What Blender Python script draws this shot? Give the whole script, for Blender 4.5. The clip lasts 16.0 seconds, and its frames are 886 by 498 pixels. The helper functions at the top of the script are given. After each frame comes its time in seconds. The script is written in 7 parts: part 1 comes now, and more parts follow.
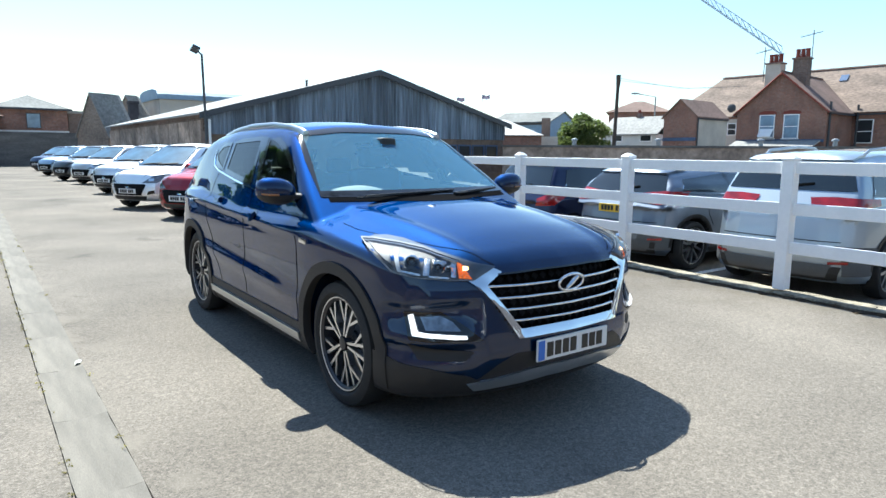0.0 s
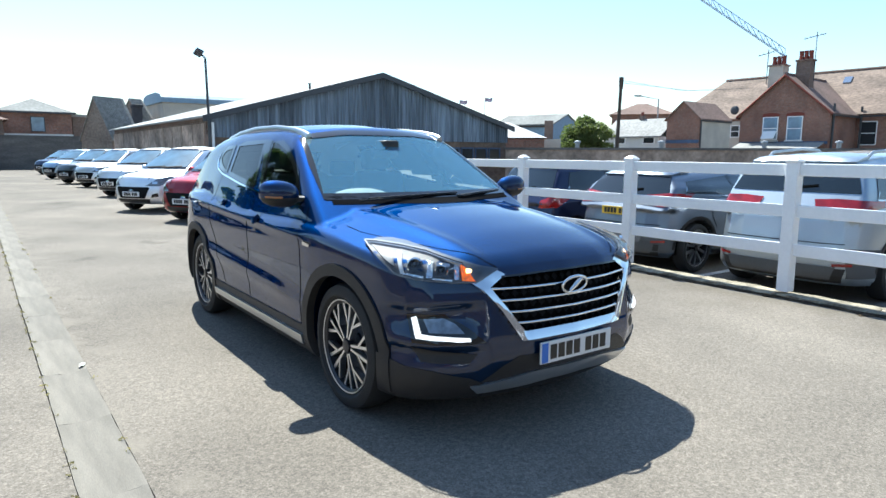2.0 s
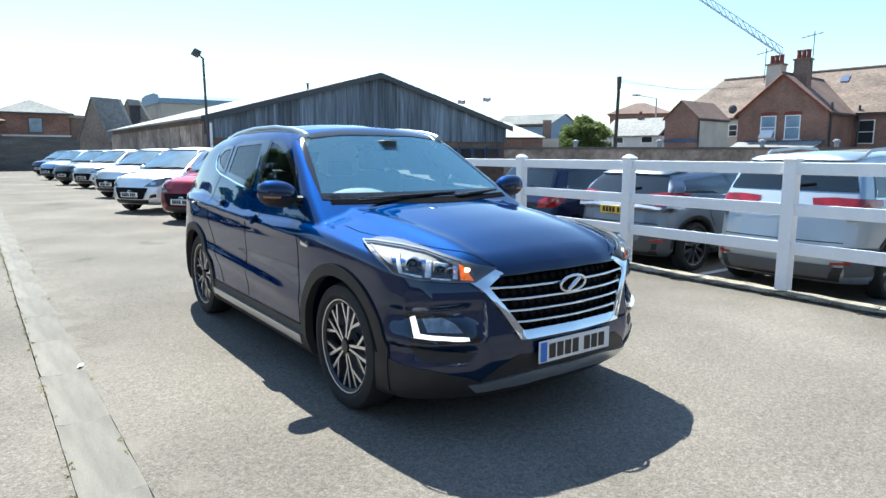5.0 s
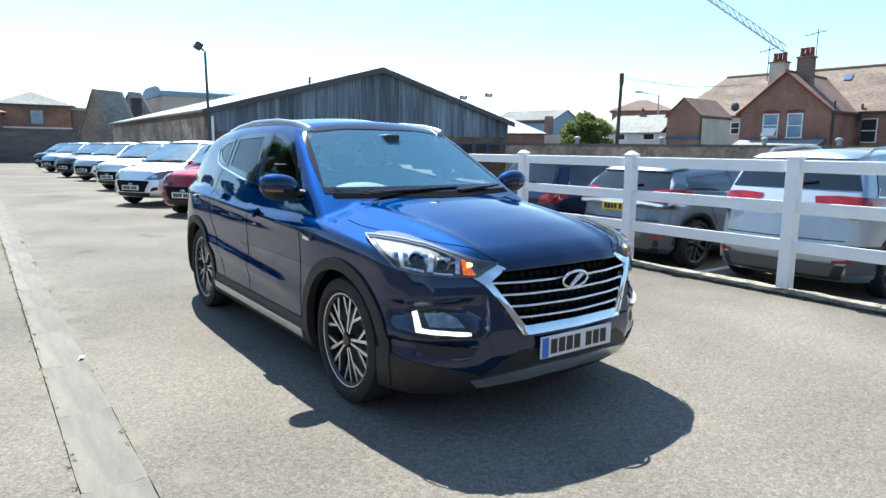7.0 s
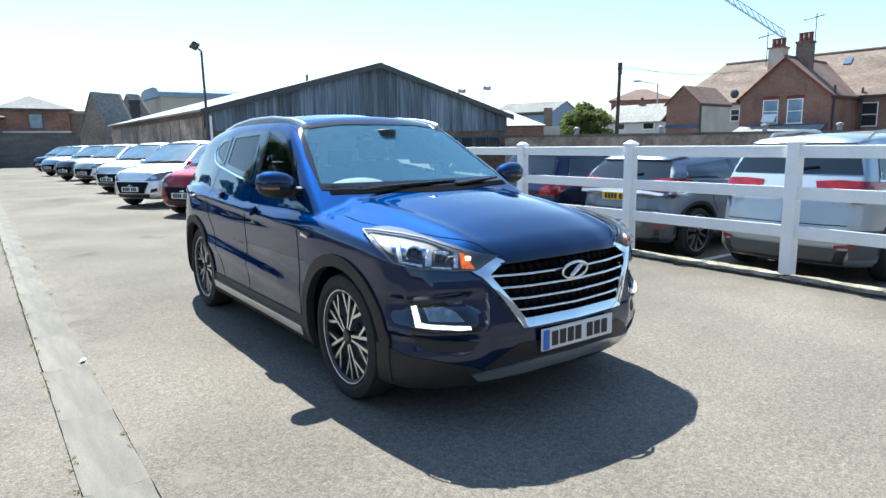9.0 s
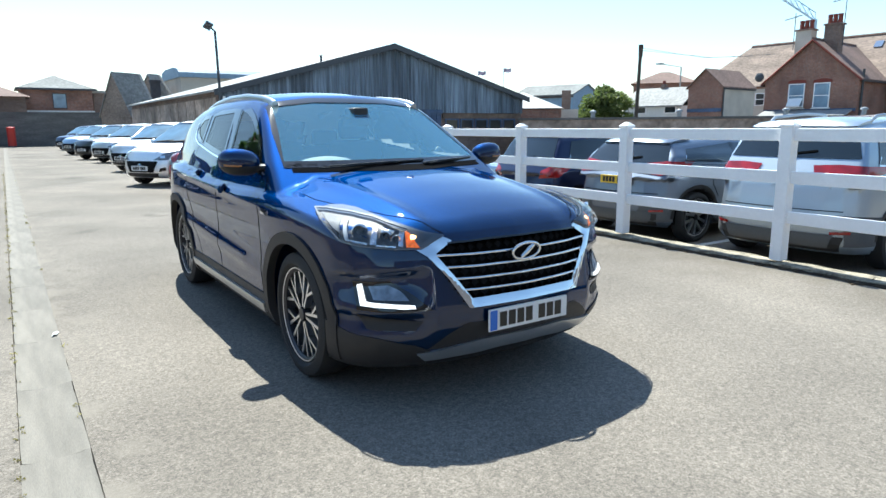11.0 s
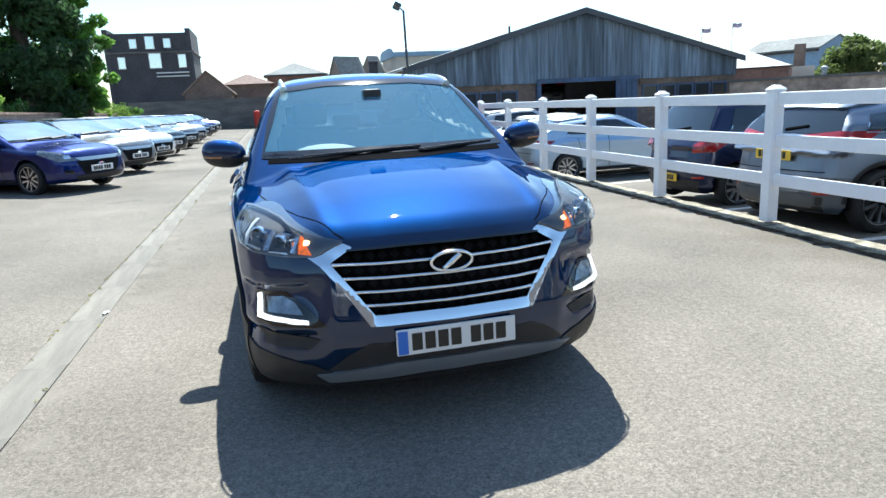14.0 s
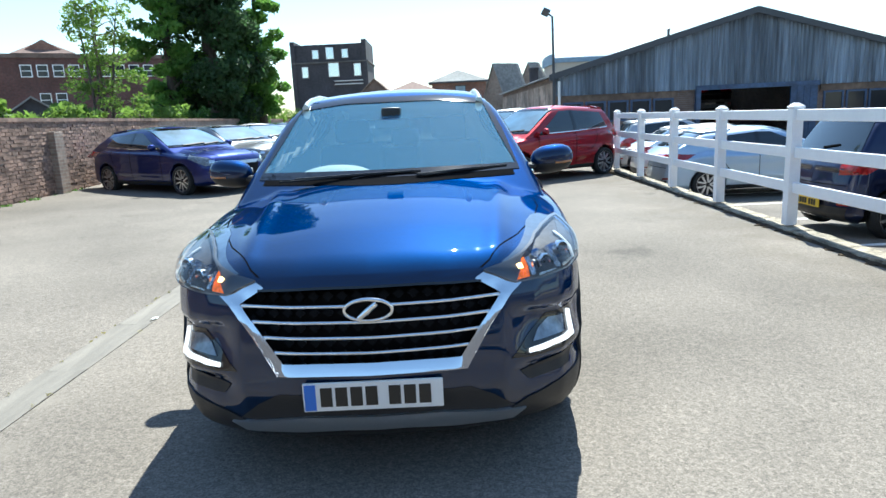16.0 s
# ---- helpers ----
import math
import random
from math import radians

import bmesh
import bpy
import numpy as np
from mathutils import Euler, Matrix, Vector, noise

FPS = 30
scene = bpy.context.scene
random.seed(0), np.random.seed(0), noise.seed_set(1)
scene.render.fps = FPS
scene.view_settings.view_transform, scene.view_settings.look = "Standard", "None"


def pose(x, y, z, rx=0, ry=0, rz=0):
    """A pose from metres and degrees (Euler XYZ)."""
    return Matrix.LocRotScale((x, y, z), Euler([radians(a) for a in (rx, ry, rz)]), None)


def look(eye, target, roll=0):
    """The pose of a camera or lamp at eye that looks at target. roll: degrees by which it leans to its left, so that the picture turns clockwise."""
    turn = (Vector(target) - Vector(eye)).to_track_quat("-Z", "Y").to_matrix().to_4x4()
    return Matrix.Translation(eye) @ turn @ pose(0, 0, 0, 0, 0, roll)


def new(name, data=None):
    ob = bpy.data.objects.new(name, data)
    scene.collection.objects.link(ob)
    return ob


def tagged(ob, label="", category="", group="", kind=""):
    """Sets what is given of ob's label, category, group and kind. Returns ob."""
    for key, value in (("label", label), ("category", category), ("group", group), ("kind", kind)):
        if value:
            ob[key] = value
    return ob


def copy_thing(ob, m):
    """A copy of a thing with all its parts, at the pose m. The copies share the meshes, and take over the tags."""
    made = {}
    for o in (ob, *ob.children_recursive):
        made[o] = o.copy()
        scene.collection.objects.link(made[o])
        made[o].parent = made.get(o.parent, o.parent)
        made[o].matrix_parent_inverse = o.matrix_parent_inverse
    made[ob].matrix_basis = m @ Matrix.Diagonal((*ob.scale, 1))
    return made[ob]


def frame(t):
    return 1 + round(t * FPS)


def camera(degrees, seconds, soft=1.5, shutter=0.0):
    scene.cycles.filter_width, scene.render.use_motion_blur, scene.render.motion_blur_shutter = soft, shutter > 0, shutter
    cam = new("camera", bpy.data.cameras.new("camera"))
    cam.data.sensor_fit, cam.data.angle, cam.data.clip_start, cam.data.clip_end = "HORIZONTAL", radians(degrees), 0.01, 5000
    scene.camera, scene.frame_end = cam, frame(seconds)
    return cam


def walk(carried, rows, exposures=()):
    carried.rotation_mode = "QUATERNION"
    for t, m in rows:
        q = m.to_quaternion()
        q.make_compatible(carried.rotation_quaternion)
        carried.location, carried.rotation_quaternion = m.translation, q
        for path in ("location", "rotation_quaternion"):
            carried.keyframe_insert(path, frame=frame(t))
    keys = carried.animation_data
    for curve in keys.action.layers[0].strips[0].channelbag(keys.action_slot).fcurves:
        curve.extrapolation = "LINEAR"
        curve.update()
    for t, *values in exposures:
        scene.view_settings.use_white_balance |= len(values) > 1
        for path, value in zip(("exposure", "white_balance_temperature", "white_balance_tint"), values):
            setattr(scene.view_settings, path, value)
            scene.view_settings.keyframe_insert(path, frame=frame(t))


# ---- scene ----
cam = camera(69.1, 16.0)
PATH = [
    (0, (-2.448, -3.101, 1.406), (-1.279, -1.506, 1.106), 0.4),
    (0.5, (-2.444, -3.097, 1.403), (-1.275, -1.502, 1.105), -0.0),
    (1, (-2.442, -3.098, 1.406), (-1.275, -1.501, 1.111), 0.2),
    (1.5, (-2.447, -3.099, 1.407), (-1.281, -1.5, 1.112), 0.2),
    (2, (-2.449, -3.1, 1.405), (-1.287, -1.499, 1.113), 0.3),
    (2.5, (-2.452, -3.1, 1.407), (-1.29, -1.498, 1.117), 0.6),
    (3, (-2.455, -3.103, 1.405), (-1.296, -1.498, 1.118), -0.1),
    (3.5, (-2.448, -3.102, 1.405), (-1.286, -1.499, 1.118), 0.1),
    (4, (-2.449, -3.102, 1.403), (-1.283, -1.503, 1.115), 0.1),
    (6.5, (-2.449, -3.1, 1.403), (-1.287, -1.501, 1.099), 0.3),
    (7, (-2.454, -3.093, 1.398), (-1.291, -1.495, 1.092), 0.6),
    (7.5, (-2.446, -3.095, 1.397), (-1.287, -1.496, 1.082), 0.1),
    (8, (-2.45, -3.097, 1.399), (-1.296, -1.495, 1.08), -0.2),
    (8.5, (-2.442, -3.097, 1.398), (-1.295, -1.49, 1.079), -0.5),
    (9, (-2.426, -3.089, 1.392), (-1.27, -1.489, 1.069), -0.8),
    (11.5, (-1.939, -3.299, 1.362), (-0.889, -1.641, 0.974), -0.1),
    (12, (-1.704, -3.292, 1.371), (-0.724, -1.594, 0.975), -0.5),
    (12.5, (-1.451, -3.358, 1.352), (-0.562, -1.612, 0.948), -1.9),
    (12.7, (-1.332, -3.374, 1.349), (-0.518, -1.594, 0.936), -0.3),
    (13, (-1.185, -3.45, 1.372), (-0.458, -1.638, 0.937), -1.1),
    (13.3, (-1.036, -3.423, 1.345), (-0.354, -1.595, 0.903), -1.3),
    (13.5, (-0.936, -3.401, 1.367), (-0.313, -1.553, 0.919), -0.8),
    (13.7, (-0.834, -3.374, 1.368), (-0.274, -1.507, 0.922), -1.6),
    (14, (-0.677, -3.377, 1.388), (-0.192, -1.488, 0.946), -2.9),
    (14.2, (-0.551, -3.385, 1.370), (-0.125, -1.477, 0.949), -1.6),
    (14.5, (-0.37, -3.428, 1.402), (-0.035, -1.503, 0.973), 0.9),
    (14.7, (-0.284, -3.414, 1.379), (0.003, -1.482, 0.946), -0.8),
    (15, (-0.145, -3.36, 1.387), (0.07, -1.424, 0.936), -0.7),
    (15.3, (-0.028, -3.274, 1.399), (0.132, -1.328, 0.965), -1.2),
    (15.5, (0.057, -3.215, 1.428), (0.174, -1.264, 1.003), -2.3),
    (16, (0.287, -3.135, 1.428), (0.284, -1.176, 1.026), -2.7),
]
walk(cam, [(t, look(eye, target, roll)) for t, eye, target, roll in PATH], exposures=[(0, 1.05, 6020, 3), (9, 1.05, 6020, 3), (12, 1.1, 5980, 2), (16, 1.15, 5900, 2)])

# ---- sky, sun, exposure ----
SUN_DIR = Vector((0.16, 0.72, 1.05)).normalized()
SUN_EL = math.asin(SUN_DIR.z)
SUN_AZ = math.atan2(SUN_DIR.x, SUN_DIR.y)
world = bpy.data.worlds.new("sky")
scene.world = world
world.use_nodes = True
wn = world.node_tree.nodes
sky = wn.new("ShaderNodeTexSky")
sky.sky_type = "NISHITA"
sky.sun_disc = False
sky.sun_elevation = SUN_EL
sky.sun_rotation = SUN_AZ
sky.air_density, sky.dust_density, sky.ozone_density = 1.2, 0.3, 2.5
wn["Background"].inputs["Strength"].default_value = 0.10
world.node_tree.links.new(sky.outputs[0], wn["Background"].inputs["Color"])
sun_data = bpy.data.lights.new("sun", "SUN")
sun_data.energy, sun_data.angle, sun_data.color = 5.0, radians(0.53), (1.0, 0.95, 0.87)
sun = new("sun", sun_data)
sun.matrix_world = look(SUN_DIR * 50, (0, 0, 0))


# ---- materials ----
def mat(name, color, rough=0.6, metal=0.0, grain=0.0, grain_size=40.0, stain=0.0, stain_size=1.5, bump=0.0, bump_size=None,
        coat=0.0, stretch=(1, 1, 1), by_object=0.0, use_color=False, spec=0.5, coords="Object", emit=0.0, coat_ior=1.5):
    """A surface with a fine grain and broad stains over its base colour."""
    m = bpy.data.materials.new(name)
    m.use_nodes = True
    n, l = m.node_tree.nodes, m.node_tree.links
    b = n["Principled BSDF"]
    b.inputs["Roughness"].default_value, b.inputs["Metallic"].default_value = rough, metal
    b.inputs["Specular IOR Level"].default_value = spec
    b.inputs["Coat Weight"].default_value, b.inputs["Coat Roughness"].default_value, b.inputs["Coat IOR"].default_value = coat, 0.015, coat_ior
    co = n.new("ShaderNodeTexCoord")
    mp = n.new("ShaderNodeMapping")
    mp.inputs["Scale"].default_value = stretch
    l.new(co.outputs[coords], mp.inputs[0])
    if use_color:
        oi = n.new("ShaderNodeObjectInfo")
        last = oi.outputs["Color"]
    else:
        rgb = n.new("ShaderNodeRGB")
        rgb.outputs[0].default_value = (*color, 1)
        last = rgb.outputs[0]

    def vary(size, amount, detail, last):
        t = n.new("ShaderNodeTexNoise")
        t.inputs["Scale"].default_value, t.inputs["Detail"].default_value = size, detail
        l.new(mp.outputs[0], t.inputs["Vector"])
        r = n.new("ShaderNodeMapRange")
        r.inputs["From Min"].default_value, r.inputs["From Max"].default_value = 0.3, 0.7
        r.inputs["To Min"].default_value, r.inputs["To Max"].default_value = 1 - amount, 1 + amount
        l.new(t.outputs["Fac"], r.inputs["Value"])
        x = n.new("ShaderNodeVectorMath")
        x.operation = "SCALE"
        l.new(last, x.inputs[0])
        l.new(r.outputs[0], x.inputs["Scale"])
        return x.outputs[0], t

    fine = None
    if grain:
        last, fine = vary(grain_size, grain, 3, last)
    if stain:
        last, _ = vary(stain_size, stain, 6, last)
    if by_object:
        oi = n.new("ShaderNodeObjectInfo")
        r = n.new("ShaderNodeMapRange")
        r.inputs["To Min"].default_value, r.inputs["To Max"].default_value = 1 - by_object, 1 + by_object
        l.new(oi.outputs["Random"], r.inputs["Value"])
        x = n.new("ShaderNodeVectorMath")
        x.operation = "SCALE"
        l.new(last, x.inputs[0])
        l.new(r.outputs[0], x.inputs["Scale"])
        last = x.outputs[0]
    l.new(last, b.inputs["Base Color"])
    if bump:
        t = n.new("ShaderNodeTexNoise")
        t.inputs["Scale"].default_value, t.inputs["Detail"].default_value = bump_size or grain_size, 4
        l.new(mp.outputs[0], t.inputs["Vector"])
        bp = n.new("ShaderNodeBump")
        bp.inputs["Strength"].default_value, bp.inputs["Distance"].default_value = bump, 0.01
        l.new(t.outputs["Fac"], bp.inputs["Height"])
        l.new(bp.outputs[0], b.inputs["Normal"])
    if emit:
        b.inputs["Emission Color"].default_value, b.inputs["Emission Strength"].default_value = (*color, 1), emit
    return m


def brick_mat(name, c1, c2, mortar, size=0.225, plane="XZ"):
    """Coursed brickwork for walls that stay far off."""
    m = mat(name, c1, 0.85, grain=0.2, grain_size=6, stain=0.25, stain_size=0.6, bump=0.3, bump_size=30)
    n, l = m.node_tree.nodes, m.node_tree.links
    b = n["Principled BSDF"]
    mp = next(x for x in n if x.bl_idname == "ShaderNodeMapping")
    sep, com = n.new("ShaderNodeSeparateXYZ"), n.new("ShaderNodeCombineXYZ")
    add = n.new("ShaderNodeMath")
    l.new(mp.outputs[0], sep.inputs[0])
    l.new(sep.outputs["X"], add.inputs[0])
    l.new(sep.outputs["Y"], add.inputs[1])
    l.new(add.outputs[0], com.inputs["X"])
    l.new(sep.outputs["Z"], com.inputs["Y"])
    br = n.new("ShaderNodeTexBrick")
    br.inputs["Scale"].default_value = 1.0
    br.inputs["Brick Width"].default_value, br.inputs["Row Height"].default_value = size, size / 3
    br.inputs["Mortar Size"].default_value = size * 0.045
    br.inputs["Color1"].default_value, br.inputs["Color2"].default_value = (*c1, 1), (*c2, 1)
    br.inputs["Mortar"].default_value = (*mortar, 1)
    l.new(com.outputs[0], br.inputs["Vector"])
    rgb = next(x for x in n if x.bl_idname == "ShaderNodeRGB")
    l.new(br.outputs["Color"], rgb.outputs[0].links[0].to_socket)
    return m


def glass_mat(name, tint, rough=0.0, ior=1.5, sky_haze=0.0):
    """A clear pane: it lets light through and reflects by Fresnel; the last argument paints bluish sky haze over it."""
    m = bpy.data.materials.new(name)
    m.use_nodes = True
    n, l = m.node_tree.nodes, m.node_tree.links
    n.remove(n["Principled BSDF"])
    tr, gl, mx, fr = (n.new("ShaderNode" + k) for k in ("BsdfTransparent", "BsdfGlossy", "MixShader", "Fresnel"))
    tr.inputs[0].default_value = (*tint, 1)
    gl.inputs["Roughness"].default_value = rough
    fr.inputs["IOR"].default_value = ior
    l.new(fr.outputs[0], mx.inputs[0])
    l.new(tr.outputs[0], mx.inputs[1])
    l.new(gl.outputs[0], mx.inputs[2])
    # flat blue diffuse mixed in: painted sky sheen and haze on the glass
    if sky_haze:
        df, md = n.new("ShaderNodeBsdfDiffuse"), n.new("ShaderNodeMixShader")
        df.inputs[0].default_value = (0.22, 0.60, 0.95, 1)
        md.inputs[0].default_value = sky_haze
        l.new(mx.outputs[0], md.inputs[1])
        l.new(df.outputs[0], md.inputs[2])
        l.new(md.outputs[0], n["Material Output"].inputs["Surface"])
    else:
        l.new(mx.outputs[0], n["Material Output"].inputs["Surface"])
    return m


def asphalt_mat():
    """Bleached asphalt: stones of mixed greys in a binder, broad stains, oil spots and worn tracks."""
    m = mat("asphalt", (0.184, 0.161, 0.133), 0.9, grain=0.13, grain_size=30, stain=0.24, stain_size=0.5, bump=0.2, bump_size=110, spec=0.3)
    n, l = m.node_tree.nodes, m.node_tree.links
    b = n["Principled BSDF"]
    mp = next(x for x in n if x.bl_idname == "ShaderNodeMapping")
    last = b.inputs["Base Color"].links[0].from_socket

    def scaled(last, node_out, lo, hi, a, c):
        r = n.new("ShaderNodeMapRange")
        r.inputs["From Min"].default_value, r.inputs["From Max"].default_value = lo, hi
        r.inputs["To Min"].default_value, r.inputs["To Max"].default_value = a, c
        l.new(node_out, r.inputs["Value"])
        x = n.new("ShaderNodeVectorMath")
        x.operation = "SCALE"
        l.new(last, x.inputs[0])
        l.new(r.outputs[0], x.inputs["Scale"])
        return x.outputs[0]

    for size, a, c in ((90, 0.8, 1.2), (180, 0.72, 1.28)):
        vo = n.new("ShaderNodeTexVoronoi")
        vo.inputs["Scale"].default_value = size
        sp = n.new("ShaderNodeSeparateXYZ")
        l.new(mp.outputs[0], vo.inputs["Vector"])
        l.new(vo.outputs["Color"], sp.inputs[0])
        last = scaled(last, sp.outputs["X"], 0, 1, a, c)
    for size, lo, hi, a in ((1.1, 0.30, 0.36, 0.72), (4.5, 0.24, 0.31, 0.6), (0.16, 0.36, 0.46, 0.88)):
        t = n.new("ShaderNodeTexNoise")
        t.inputs["Scale"].default_value, t.inputs["Detail"].default_value = size, 5
        l.new(mp.outputs[0], t.inputs["Vector"])
        last = scaled(last, t.outputs["Fac"], lo, hi, a, 1.0)
    # pale sand washed out along the drain, brown soil and moss along the kerb
    where = n.new("ShaderNodeSeparateXYZ")
    l.new(mp.outputs[0], where.inputs[0])
    for middle, reach, size, lo, hi, most, tint in ((-1.95, 0.42, 3.2, 0.47, 0.62, 0.75, (0.235, 0.208, 0.170)), (4.05, 1.25, 2.2, 0.40, 0.62, 0.55, (0.115, 0.094, 0.066))):
        off = n.new("ShaderNodeMath")
        off.operation = "SUBTRACT"
        off.inputs[1].default_value = middle
        l.new(where.outputs["X"], off.inputs[0])
        away = n.new("ShaderNodeMath")
        away.operation = "ABSOLUTE"
        l.new(off.outputs[0], away.inputs[0])
        band = n.new("ShaderNodeMapRange")
        band.inputs["From Min"].default_value, band.inputs["From Max"].default_value = reach, 0.0
        l.new(away.outputs[0], band.inputs["Value"])
        t = n.new("ShaderNodeTexNoise")
        t.inputs["Scale"].default_value, t.inputs["Detail"].default_value = size, 6
        l.new(mp.outputs[0], t.inputs["Vector"])
        patch = n.new("ShaderNodeMapRange")
        patch.inputs["From Min"].default_value, patch.inputs["From Max"].default_value, patch.inputs["To Max"].default_value = lo, hi, most
        l.new(t.outputs["Fac"], patch.inputs["Value"])
        amount = n.new("ShaderNodeMath")
        amount.operation = "MULTIPLY"
        l.new(band.outputs[0], amount.inputs[0])
        l.new(patch.outputs[0], amount.inputs[1])
        mix = n.new("ShaderNodeMix")
        mix.data_type = "RGBA"
        l.new(amount.outputs[0], mix.inputs[0])
        l.new(last, mix.inputs[6])
        mix.inputs[7].default_value = (*tint, 1)
        last = mix.outputs[2]
    l.new(last, b.inputs["Base Color"])
    return m


